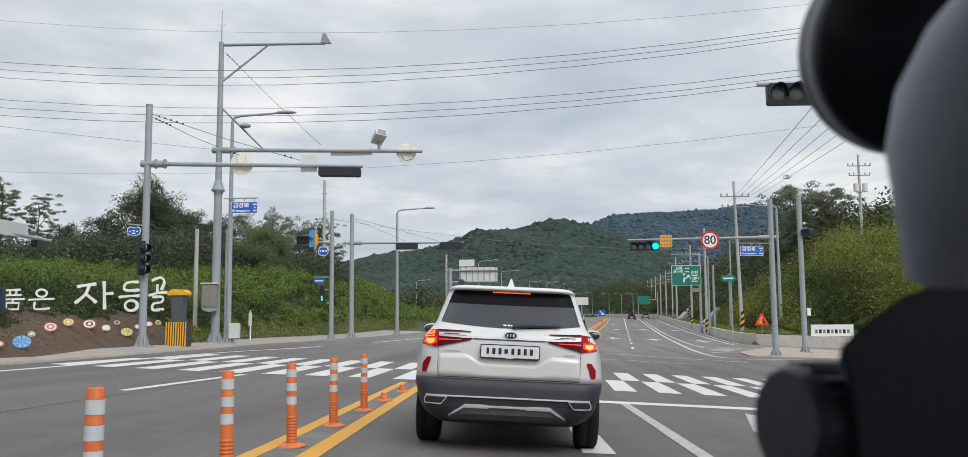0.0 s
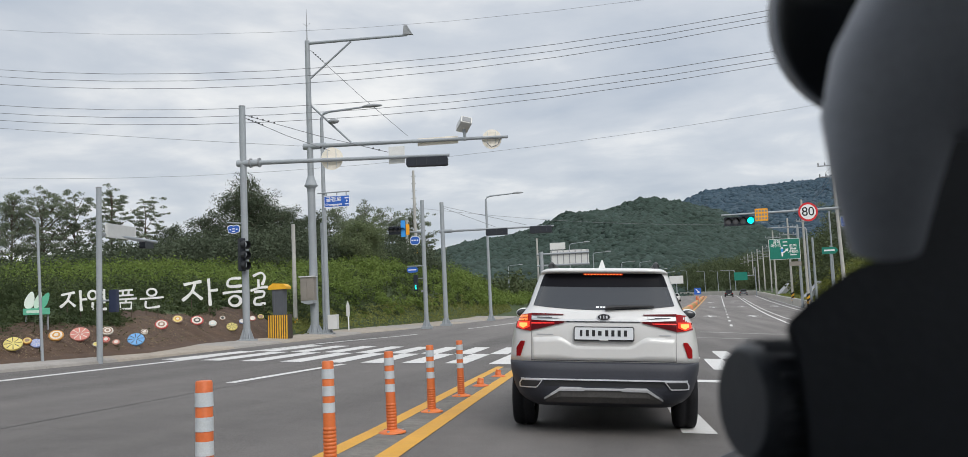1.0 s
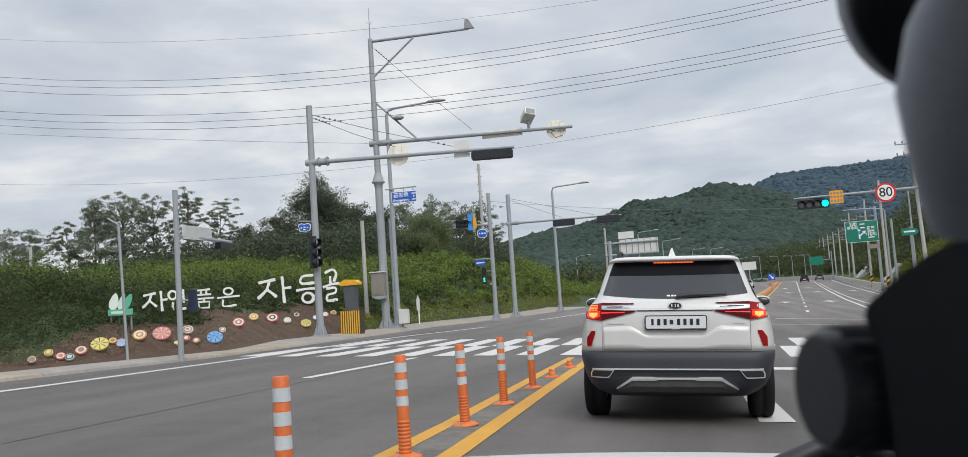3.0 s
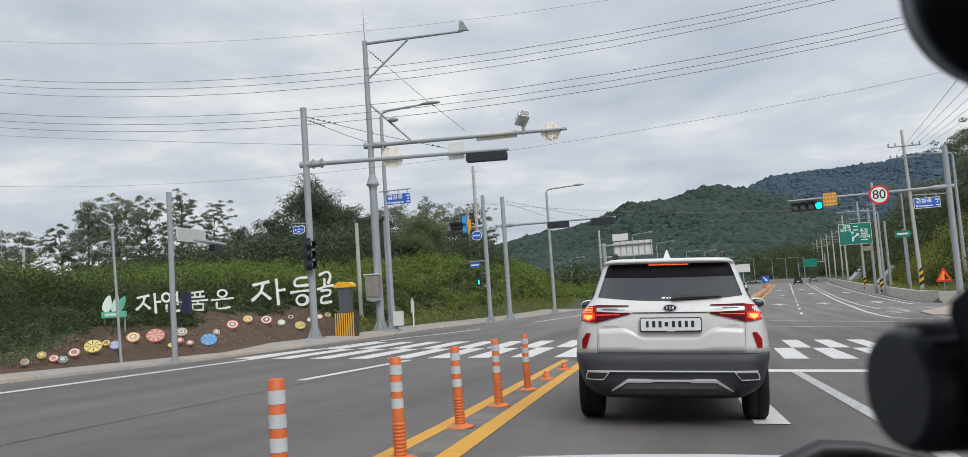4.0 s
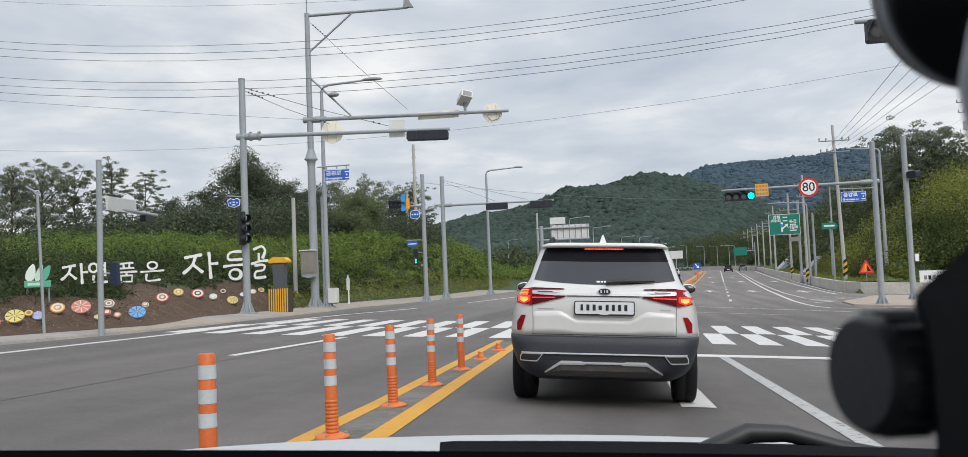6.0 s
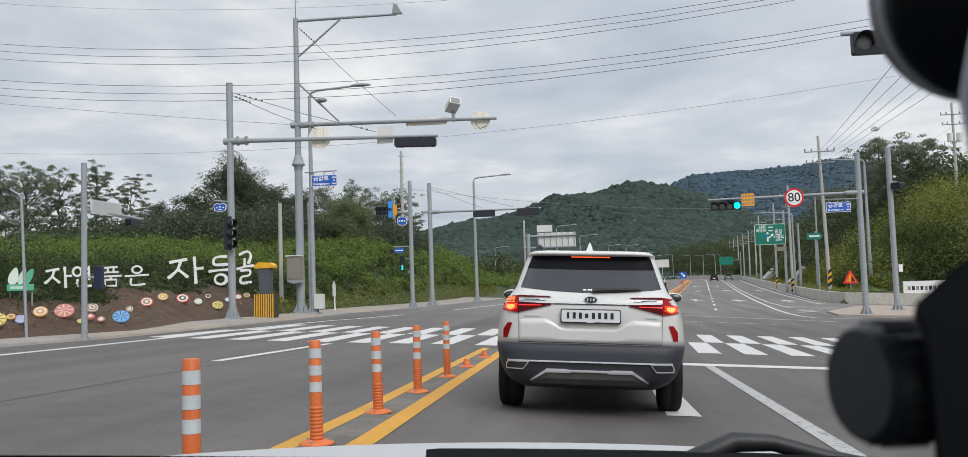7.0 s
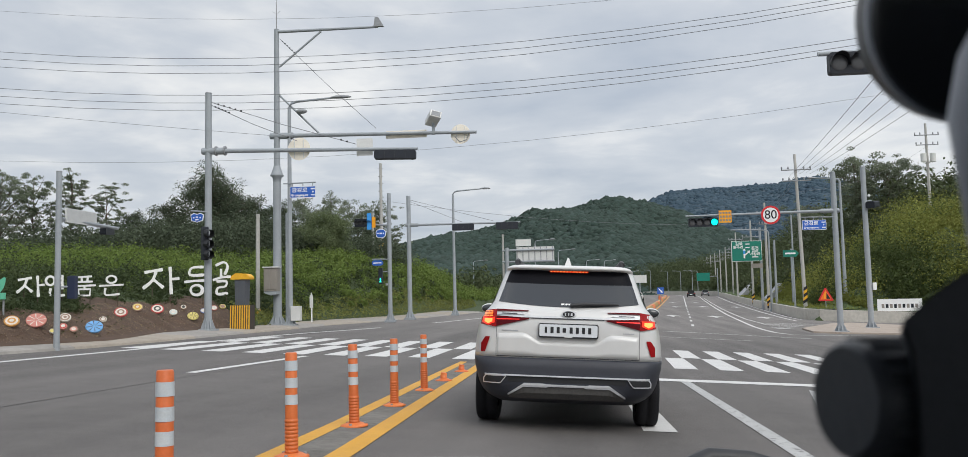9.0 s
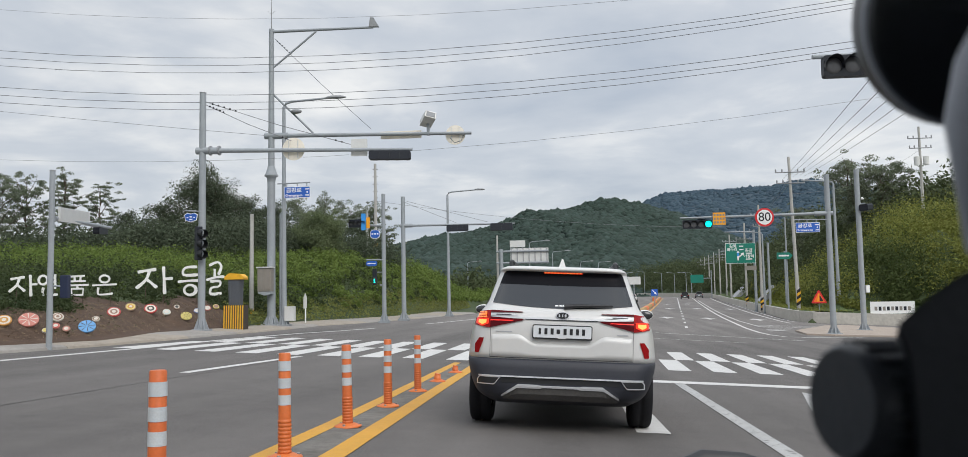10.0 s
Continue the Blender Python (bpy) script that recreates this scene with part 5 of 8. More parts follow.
bm = bmesh.new()
box(bm, -0.47, 0.25, -0.68, -0.2, 2.52, 2.57, 0.01)
part("cabinet_roof", bm, M_STEEL_BACK, cab)
bm = bmesh.new()
box(bm, -0.36, -0.13, -0.64, -0.62, 1.56, 2.45, 0.004)
box(bm, -0.10, 0.14, -0.64, -0.62, 1.56, 2.45, 0.004)
part("cabinet_door", bm, M_CABINET, cab)
bm = bmesh.new()
prism(bm, [(-0.40, 1.48), (0.2, 1.48), (0.2, 1.36), (-0.1, 1.30), (-0.40, 1.40)], -0.6, -0.24)
part("cabinet_base", bm, M_STEEL, cab)
STREET = "Geumgang-ro"


def street_sign(parent, cx, cy, cz, w, h):
    s = plate_part(parent, "street_name_sign", cx, cy, cz, w, h, M_WHITE_S, 0.03, 0.02, "blue street name sign with white lettering")
    bm = bmesh.new()
    prism(bm, rounded(w - 0.05, h - 0.05, 0.02), -0.003, 0.003, pose(cx, cy - 0.014, cz))
    part("blue_field", bm, M_BLUE, s)
    text_part("lettering", "금강로", h * 0.44, pose(cx - 0.12 * w, cy - 0.020, cz + 0.16 * h), M_WHITE_S, s, bold=0.006, sx=1.15)
    text_part("lettering", STREET, h * 0.27, pose(cx - 0.12 * w, cy - 0.020, cz - 0.27 * h), M_WHITE_S, s, bold=0.005)
    for dz, ww in ((0.26, 0.16), (-0.27, 0.15)):
        bm = bmesh.new()
        box(bm, cx + 0.39 * w - ww * w / 2, cx + 0.39 * w + ww * w / 2, cy - 0.023, cy - 0.018, cz + dz * h - 0.05 * h, cz + dz * h + 0.05 * h)
        part("number_bar", bm, M_WHITE_S, s)
    bm = bmesh.new()
    prism(bm, [(0, 0.05), (0.045, 0), (0, -0.05), (-0.045, 0)], -0.003, 0.003, pose(cx + 0.39 * w, cy - 0.021, cz))
    part("arrow_mark", bm, M_WHITE_S, s)
    return s


def street_lamp(name, label, x, y, z, height, reach, r=0.10, head=0.85):
    p = thing(name, label, "street lamp", pose(x, y, z))
    pole_part(p, height - 0.5, r * 1.25, r * 0.75)
    bm = bmesh.new()
    s = 1 if reach > 0 else -1
    tube(bm, [(0, 0, height - 0.55), (0, 0, height - 0.25), (0.10 * s, 0, height - 0.07), (0.35 * s, 0, height), (reach, 0, height + 0.05 * abs(reach))], [r * 0.72, r * 0.7, r * 0.62, r * 0.55, r * 0.42], 10)
    part("lamp_arm", smoothed(bm), M_STEEL, p)
    lamp_head(p, reach + 0.3 * s, 0, height + 0.05 * abs(reach), head, s)
    return p


p = street_lamp("street_lamp", "galvanized street lamp carrying a blue street name sign", -12.68, 38.25, 0.09, 10.1, 2.1, 0.10, 1.0)
bm = bmesh.new()
bmesh.ops.create_uvsphere(bm, u_segments=12, v_segments=8, radius=0.16, matrix=pose(0.6, -0.1, 9.62) @ Matrix.Diagonal((1.7, 1, 0.7, 1)))
part("small_floodlight", bm, M_STEEL_D, p, "", True)
bar(p, "sign_bracket", (-0.25, -0.13, 6.34), (1.25, -0.13, 6.36), 0.03)
for dx in (0.18, 0.66, 1.1):
    bar(p, "sign_hanger", (dx, -0.13, 6.35), (dx, -0.13, 6.2), 0.025)
street_sign(p, 0.66, -0.15, 5.93, 1.2, 0.52)
bm = bmesh.new()
box(bm, 0.08, 0.50, -0.2, 0.14, 0.18, 0.83, 0.015)
part("meter_box", bm, M_STEEL_BACK, p, "pale grey meter box")

p = thing("slim_pole", "slim grey pole behind the camera mast", "pole", pose(-13.15, 39.2, 0.2))
pole_part(p, 5.0, 0.06, 0.05, flange=False, z0=-0.2)
bar(p, "arm", (0, 0, 4.95), (0.35, 0, 5.05), 0.03)


def striped_base(parent, r, z0, bands=5, h=0.22):
    for k in range(bands):
        bm = bmesh.new()
        tube(bm, [(0, 0, z0 + h * k), (0, 0, z0 + h * (k + 1) - 0.002)], r, 14)
        for v in bm.verts:
            v.co.z += 0.7 * v.co.x
        part("warning_band", bm, M_YELLOW_P if k % 2 else M_BLACK_S, parent)


p = thing("utility_pole", "short concrete utility pole with a striped base", "utility pole", pose(-14.3, 38.6, 0.55))
pole_part(p, 4.6, 0.10, 0.085, material=M_UPOLE, flange=False, z0=-0.6)
striped_base(p, 0.112, -0.42, 4, 0.15)
p = thing("marker_post", "short white marker post at the foot of the bank", "marker post", pose(-13.3, 43.5, 0.03))
pole_part(p, 1.1, 0.035, 0.035, material=M_WHITE_S, flange=False, z0=-0.1)
bm = bmesh.new()
prism(bm, [(-0.09, 0.75), (0.09, 0.75), (0.09, 1.3), (0.0, 1.55), (-0.09, 1.3)], -0.05, -0.04)
part("marker_board", bm, M_STEEL_BACK, p)

p = thing("slim_pole", "slim pale pole standing among the bushes", "pole", pose(-30.09, 36, land_z(-30.09, 36)))
pole_part(p, 5.06 - land_z(-30.09, 36), 0.075, 0.065, material=M_UPOLE, flange=False, z0=-0.3)

# grit bin on its striped stand
p = thing("grit_bin", "dark grey grit bin with a yellow lid on a striped stand", "grit bin", pose(-12.5, 32.1, 0.15) @ Matrix.Diagonal((0.80, 0.55, 1, 1)))
bm = bmesh.new()
prism(bm, [(-0.25, 0.88), (0.25, 0.88), (0.285, 1.84), (-0.285, 1.84)], -0.36, 0.36)
body_ = part("bin_body", bm, M_BOOTH, p)
for x in (-0.2, 0.2):
    bm = bmesh.new()
    box(bm, x - 0.05, x + 0.05, -0.385, -0.36, 1.0, 1.75, 0.01)
    part("rib", bm, M_BOOTH, body_)
bm = bmesh.new()
prism(bm, [(-0.47, 1.84), (0.47, 1.84), (0.48, 1.93), (0.30, 2.05), (-0.22, 2.08), (-0.44, 1.96)], -0.46, 0.46)
bmesh.ops.bevel(bm, geom=bm.edges[:], offset=0.02, segments=2, affect="EDGES")
part("lid", bm, M_YELLOW_P, p, "sun-yellow plastic lid")
bm = bmesh.new()
box(bm, -0.49, 0.49, -0.48, 0.46, -0.15, 0.88, 0.01)
stand = part("stand", bm, mat("rusty_stand", (0.055, 0.042, 0.032), 0.8, var=0.3, scale=6), p, "black and yellow striped stand")
for k in range(9):
    x = -0.45 + 0.112 * k
    bm = bmesh.new()
    prism(bm, [(x - 0.028, -0.12), (x + 0.028, -0.12), (x + 0.045, 0.87), (x - 0.012, 0.87)], -0.486, -0.481)
    part("stripe", bm, M_YELLOW_P, stand)

# signals and lamps across the crossing
p = thing("mast_arm_signal", "galvanized signal pole with blue signs by the bank", "traffic signal", pose(-10.5, 49.4, -0.07))
pole_part(p, 7.3, 0.13, 0.11)
bar(p, "arm", (0.05, 0, 5.45), (-2.2, 0.3, 5.62), 0.06)
signal_front(p, -2.0, -1.02, -0.05, 5.40, 5.86)
plate_part(p, "blue_sign", -1.13, -0.18, 5.7, 0.26, 0.96, M_SKYBLUE, 0.02, 0.02, "tall light blue sign")
plate_part(p, "yellow_sign", -0.86, -0.18, 5.64, 0.2, 0.62, M_ORANGE_S, 0.02, 0.02, "narrow amber sign")
bm = bmesh.new()
prism(bm, rounded(0.58, 0.5, 0.2), -0.012, 0.012, pose(-0.46, -0.16, 4.98))
sh = part("route_sign", bm, M_WHITE_S, p, "blue route shield sign")
bm = bmesh.new()
prism(bm, rounded(0.52, 0.44, 0.18), -0.004, 0.004, pose(-0.46, -0.178, 4.98))
part("blue_field", bm, M_BLUE, sh)
for dx, w in ((-0.16, 0.07), (0, 0.14), (0.16, 0.07)):
    bm = bmesh.new()
    box(bm, -0.46 + dx - w / 2, -0.46 + dx + w / 2, -0.19, -0.183, 4.95, 5.03)
    part("mark", bm, M_WHITE_S, sh)
bar(p, "sign_bracket", (0, -0.1, 3.50), (-1.0, -0.1, 3.52), 0.03)
s2 = plate_part(p, "direction_sign", -0.68, -0.14, 3.30, 0.64, 0.30, M_BLUE, 0.14, 0.02, "small blue direction sign")
bm = bmesh.new()
box(bm, -0.92, -0.45, -0.16, -0.152, 3.27, 3.33)
part("mark", bm, M_WHITE_S, s2)
bm = bmesh.new()
box(bm, -0.62, -0.38, -0.24, -0.04, 2.08, 3.0, 0.02)
ps = part("walk_signal", bm, M_SIGNAL, p, "pedestrian signal showing green")
bm = bmesh.new()
box(bm, -0.57, -0.43, -0.255, -0.245, 2.16, 2.50)
part("walk_lens", bm, M_LENS, ps)
bm = bmesh.new()
tube(bm, [(-0.5, -0.262, 2.42), (-0.5, -0.262, 2.30)], 0.035, 8)
tube(bm, [(-0.5, -0.262, 2.30), (-0.54, -0.262, 2.19)], 0.02, 6)
tube(bm, [(-0.5, -0.262, 2.30), (-0.46, -0.262, 2.19)], 0.02, 6)
part("walk_figure", bm, M_PED_ON, ps, "lit green walk symbol")
bar(p, "signal_bracket", (0, 0, 2.8), (-0.5, -0.1, 2.8), 0.025)
bm = bmesh.new()
box(bm, -0.2, -0.1, -0.25, -0.12, 2.0, 2.12, 0.01)
part("push_button", bm, M_STEEL_D, p)

p = thing("mast_arm_signal", "galvanized mast-arm pole carrying two signals", "traffic signal", pose(-10.38, 54.8, -0.07))
pole_part(p, 7.76, 0.15, 0.13)
bar(p, "arm", (0, 0, 5.90), (7.1, 0, 5.86), 0.08, None, 0.05)
bar(p, "arm_sleeve", (-0.2, 0, 5.90), (0.6, 0, 5.897), 0.12)
signal_back(p, 2.8, 4.18, -0.1, 5.46, 5.86)
signal_back(p, 5.58, 6.97, -0.1, 5.44, 5.88)
for a, b in (((0.1, 0, 7.5), (5.4, 0, 6.0)), ((0.1, 0, 7.4), (3.4, 0, 6.0))):
    bm = bmesh.new()
    tube(bm, [a, b], 0.011, 5)
    part("stay_wire", bm, M_CABLE, p)
street_lamp("street_lamp", "galvanized street lamp with one arm", -9.13, 66.6, -0.08, 9.45, 2.2, 0.11)
for az, dist, el, reach in ((-6.55, 150, 2.43, 1.8), (-2.5, 106, 3.68, 1.8), (-1.0, 126, 3.0, 1.9), (0.8, 160, 2.3, 1.7), (1.95, 175, 2.25, 1.7), (2.6, 190, 1.9, 1.7), (3.0, 200, 1.72, 1.7), (3.5, 210, 1.5, 1.7)):
    x, y = on_ray(az, dist)
    zg = max(ground_z(x, y), land_z(x, y))
    street_lamp("street_lamp", "distant grey street lamp along the far road", x, y, zg, EYE + dist * math.tan(radians(el)) - zg, reach, 0.08, 0.8)
for y, el in ((245, 1.42), (252, 1.43), (267, 1.44), (283, 1.46), (304, 1.55)):
    x, zg = wall_line(y) + 0.5, ground_z(wall_line(y), y)
    street_lamp("street_lamp", "distant grey street lamp round the far bend", x, y, zg, EYE + math.hypot(x, y) * math.tan(radians(el)) - zg, -1.7, 0.09, 0.9)

p = thing("utility_pole", "thin concrete utility pole behind the bank", "utility pole", pose(-17.75, 80, land_z(-17.75, 80)))
pole_part(p, 13.9 - land_z(-17.75, 80), 0.17, 0.12, material=M_UPOLE, flange=False, z0=-0.3)
striped_base(p, 0.20, 5.75 - land_z(-17.75, 80), 3, 0.28)
for z in (7.2, 7.9, 8.6, 9.3):
    bar(p, "climbing_step", (-0.25, 0, z), (0.25, 0, z), 0.025, M_STEEL_D)

x, y = on_ray(-13.05, 84)
p = thing("slim_pole", "pale concrete pole standing behind the bank", "pole", pose(x, y, land_z(x, y)))
pole_part(p, EYE + 84 * math.tan(radians(5.7)) - land_z(x, y), 0.13, 0.11, material=M_UPOLE, flange=False, z0=-0.3)

# sign gantry seen from behind on the far carriageway
p = thing("sign_gantry", "grey sign gantry and message board seen from behind", "sign gantry", pose(-6.85, 90, 0.1))
pole_part(p, 6.1, 0.22, 0.2)
for z in (5.83, 4.65):
    bar(p, "gantry_arm", (-0.5, 0, z), (4.9, 0, z), 0.10)
bm = bmesh.new()
box(bm, 0.95, 4.85, 0.12, 0.2, 4.55, 6.15, 0.01)
brd = part("sign_board", bm, M_STEEL_BACK, p, "large pale back of a road sign")
for k in range(7):
    bm = bmesh.new()
    x = 1.05 + 0.61 * k
    box(bm, x - 0.04, x + 0.04, 0.02, 0.12, 4.5, 6.2)
    part("stiffener", bm, M_STEEL_D, brd)
bm = bmesh.new()
box(bm, 0.92, 2.5, 0.12, 0.18, 6.25, 6.95, 0.01)
part("small_board", bm, M_STEEL_BACK, p)
for x in (1.2, 2.2):
    bar(p, "board_leg", (x, 0.1, 6.1), (x, 0.1, 6.3), 0.04)
x, y = on_ray(-4.6, 93)
p = thing("utility_pole", "grey pole beside the sign gantry", "utility pole", pose(x, y, 0.2))
pole_part(p, 7.6, 0.13, 0.1, material=M_UPOLE, flange=False, z0=-0.2)
p = thing("road_sign", "pale back of an overhead sign beside the far road", "road sign", pose(14.6, 200, ground_z(14, 200)))
pole_part(p, 4.6, 0.12, 0.1, flange=False)
plate_part(p, "sign_back", 0, -0.15, 4.3, 3.0, 1.75, M_STEEL_BACK, 0.05, 0.05)
p = thing("road_sign", "blue arrow sign standing on the median barrier", "road sign", pose(12.3, 129, ground_z(12, 129)))
pole_part(p, 1.5, 0.05, 0.05, flange=False)
s = plate_part(p, "sign_plate", 0, -0.1, 2.0, 0.95, 0.95, M_BLUE, 0.05, 0.03)
bm = bmesh.new()
prism(bm, [(-0.3, 0.3), (-0.22, 0.38), (0.12, 0.0), (0.22, 0.1), (0.3, -0.3), (-0.08, -0.2), (0.02, -0.1)], -0.004, 0.004, pose(0, -0.12, 2.0))
part("arrow_mark", bm, M_WHITE_S, s)

# right side of the crossing
zr = ground_z(14.7, 51) + 0.09
p = thing("mast_arm_signal", "galvanized mast-arm pole with a green signal and speed sign", "traffic signal", pose(14.7, 51, zr))
pole_part(p, 7.76 - zr, 0.17, 0.145)
bar(p, "arm", (0, 0, 5.57 - zr), (-8.25, 0, 5.50 - zr), 0.085, None, 0.05)
bar(p, "arm_sleeve", (0.25, 0, 5.57 - zr), (-0.75, 0, 5.565 - zr), 0.125)
signal_front(p, -8.13, -6.48, -0.16, 4.86 - zr, 5.36 - zr, 3)
s = plate_part(p, "amber_sign", -6.06, -0.14, 5.41 - zr, 0.70, 0.70, M_ORANGE_S, 0.02, 0.02, "amber plate with three lines of lettering")
for r_ in range(3):
    for k in range(4):
        bm = bmesh.new()
        x, z = -6.31 + 0.165 * k, 5.62 - zr - 0.21 * r_
        box(bm, x - 0.055, x + 0.055, -0.158, -0.152, z - 0.06, z + 0.06)
        part("bar_mark", bm, M_CABINET, s)
bm = bmesh.new()
prism(bm, disc_outline(0.53, 48), -0.012, 0.012, pose(-3.54, -0.14, 5.42 - zr))
s = part("speed_sign", bm, M_RED_S, p, "round 80 speed limit sign")
bm = bmesh.new()
prism(bm, disc_outline(0.42, 48), -0.003, 0.003, pose(-3.54, -0.157, 5.42 - zr))
part("white_field", bm, M_WHITE_S, s)
text_part("numerals", "80", 0.70, pose(-3.54, -0.163, 5.42 - zr), M_BLACK_S, s, bold=0.004)
bar(p, "sign_bracket", (0, -0.1, 5.20 - zr), (-1.9, -0.1, 5.24 - zr), 0.03)
for dx in (-1.65, -1.2, -0.7):
    bar(p, "sign_hanger", (dx, -0.1, 5.23 - zr), (dx, -0.1, 5.05 - zr), 0.025)
street_sign(p, -1.18, -0.12, 4.78 - zr, 1.32, 0.56)
zr = ground_z(18.6, 58) + 0.09
p = thing("signal_pole", "galvanized pole with a signal facing the side road", "traffic signal", pose(18.6, 58, zr))
pole_part(p, 8.95 - zr, 0.175, 0.16)
bm = bmesh.new()
prism(bm, rounded(0.55, 0.42, 0.1), -0.55, 0.5, pose(0.5, 0.0, 6.50 - zr, 6, 0, -35))
part("side_signal", bm, M_SIGNAL, p, "dark signal turned to the side road")
bar(p, "signal_bracket", (0, 0, 6.75 - zr), (0.45, 0, 6.75 - zr), 0.04)
bm = bmesh.new()
bmesh.ops.create_uvsphere(bm, u_segments=10, v_segments=8, radius=0.09, matrix=pose(0.26, -0.1, 7.05 - zr))
part("small_lamp", bm, M_WHITE_S, p, "", True)
bm = bmesh.new()
box(bm, 0.18, 0.40, -0.2, 0.05, 1.05 - zr, 1.52 - zr, 0.01)
part("switch_box", bm, M_WHITE_S, p, "small white switch box")
street_lamp("street_lamp", "galvanized street lamp behind the low wall", 22.15, 75, land_z(22.15, 75), 10.35 - land_z(22.15, 75), -1.9, 0.12)
street_lamp("street_lamp", "galvanized street lamp beside the direction sign", 20.95, 97, land_z(20.95, 97), 7.72 - land_z(20.95, 97), -1.7, 0.11)


def utility_pole(name_label, x, y, top, arms, lean=(0, 0), transformer=False, r=0.17, stripes=True):
    zb = land_z(x, y)
    p = thing("utility_pole", name_label, "utility pole", pose(x, y, zb))
    h = top - zb
    pole_part(p, h, r, r * 0.65, material=M_UPOLE, flange=False, z0=-0.4, lean=lean)
    if stripes:
        striped_base(p, r * 1.12, 0.5, 5, 0.26)
    for dz, w in arms:
        lx = lean[0] * (h - dz) / h
        bar(p, "crossarm", (lx - w, -0.15, h - dz), (lx + w, -0.15, h - dz), 0.05, M_STEEL_D)
        for s in (-1, -0.55, 0.55, 1):
            bm = bmesh.new()
            tube(bm, [(lx + s * w * 0.95, -0.15, h - dz), (lx + s * w * 0.95, -0.15, h - dz + 0.16), (lx + s * w * 0.95, -0.15, h - dz + 0.28)], [0.03, 0.07, 0.05], 8)
            part("insulator", bm, M_STEEL_D, p)
    if transformer:
        for s in (-0.45, 0.45):
            bm = bmesh.new()
            tube(bm, [(s, -0.25, h * 0.62), (s, -0.25, h * 0.62 + 0.85)], 0.28, 14)
            part("transformer", smoothed(bm), M_STEEL_BACK, p, "grey transformer can")
    return p


utility_pole("concrete utility pole with two crossarms behind the wall", 19.42, 77, 12.81, ((1.35, 1.25), (2.3, 1.2)), (-0.3, 0))
utility_pole("concrete utility pole with transformers on the hillside", 35.85, 92, 17.75, ((1.2, 1.2), (2.2, 1.1)), (0.0, 0), True)
utility_pole("concrete utility pole along the far road", 21.3, 100, 11.0, ((1.2, 0.9), (2.4, 0.7)))
utility_pole("concrete utility pole along the far road", 23.6, 120, 10.65, ((1.2, 1.2), (2.2, 1.2)))
utility_pole("concrete utility pole along the far road", 27.0, 150, 11.1, ((1.2, 1.2), (2.6, 1.2)), stripes=False)
for k in range(6):
    y = 178 + 22 * k
    utility_pole("distant concrete utility pole along the far road", wall_line(min(y, 214)) + 1.3 + 0.1 * max(0, y - 214), y, 10.8 + 0.4 * k, ((1.2, 1.3), (2.4, 1.3)), stripes=False)


def plain_pole(label, x, y, top, r):
    zb = land_z(x, y)
    p = thing("slim_pole", label, "pole", pose(x, y, zb))
    pole_part(p, top - zb, r, r * 0.8, flange=False, z0=-0.3)
    return p


plain_pole("slim galvanized pole behind the wall", 22.05, 92, 5.4, 0.13)
p = plain_pole("galvanized post carrying a small green sign", 19.3, 80, 7.86, 0.085)
zb = land_z(19.3, 80)
bm = bmesh.new()
prism(bm, [(-0.55, -0.29), (0.55, -0.29), (0.82, 0), (0.55, 0.29), (-0.55, 0.29)], -0.015, 0.015, pose(-0.33, -0.2, 4.42 - zb))
s = part("green_sign", bm, M_GREEN_S, p, "small green arrow-shaped sign")
bm = bmesh.new()
box(bm, -0.72, 0.18, -0.224, -0.218, 4.36 - zb, 4.50 - zb)
part("mark", bm, M_WHITE_S, s)
plain_pole("grey pole beside the direction sign", 21.5, 97, 6.6, 0.14)

zb = land_z(21.7, 105)
p = thing("direction_sign", "large green direction sign on a steel post", "road sign", pose(21.7, 105, zb))
pole_part(p, 8.6 - zb, 0.17, 0.14)
for z in (8.4, 6.4, 5.2):
    bar(p, "sign_arm", (0, 0, z - zb), (-3.3, 0, z - zb), 0.06)
s = plate_part(p, "sign_plate", -1.62, -0.18, 5.88 - zb, 3.45, 2.38, M_WHITE_S, 0.08, 0.04)
bm = bmesh.new()
prism(bm, rounded(3.36, 2.29, 0.06), -0.004, 0.004, pose(-1.62, -0.206, 5.88 - zb))
part("green_field", bm, M_GREEN_S, s)
for body, size, dx, dz in (("김화", 0.46, -0.85, 0.82), ("와수리", 0.42, -0.95, 0.42), ("춘천", 0.46, 0.95, 0.30), ("사창리", 0.42, 0.95, -0.38)):
    text_part("lettering", body, size, pose(-1.62 + dx, -0.214, 5.88 - zb + dz), M_WHITE_S, s, bold=0.01)
for dx, dz, w in ((0.1, 0.82, 0.5), (0.1, 0.42, 0.5), (0.95, -0.02, 0.7), (0.95, -0.70, 0.7)):
    bm = bmesh.new()
    box(bm, -1.62 + dx - w / 2, -1.62 + dx + w / 2, -0.217, -0.21, 5.88 - zb + dz - 0.06, 5.88 - zb + dz + 0.06)
    part("mark", bm, M_WHITE_S, s)
bm = bmesh.new()
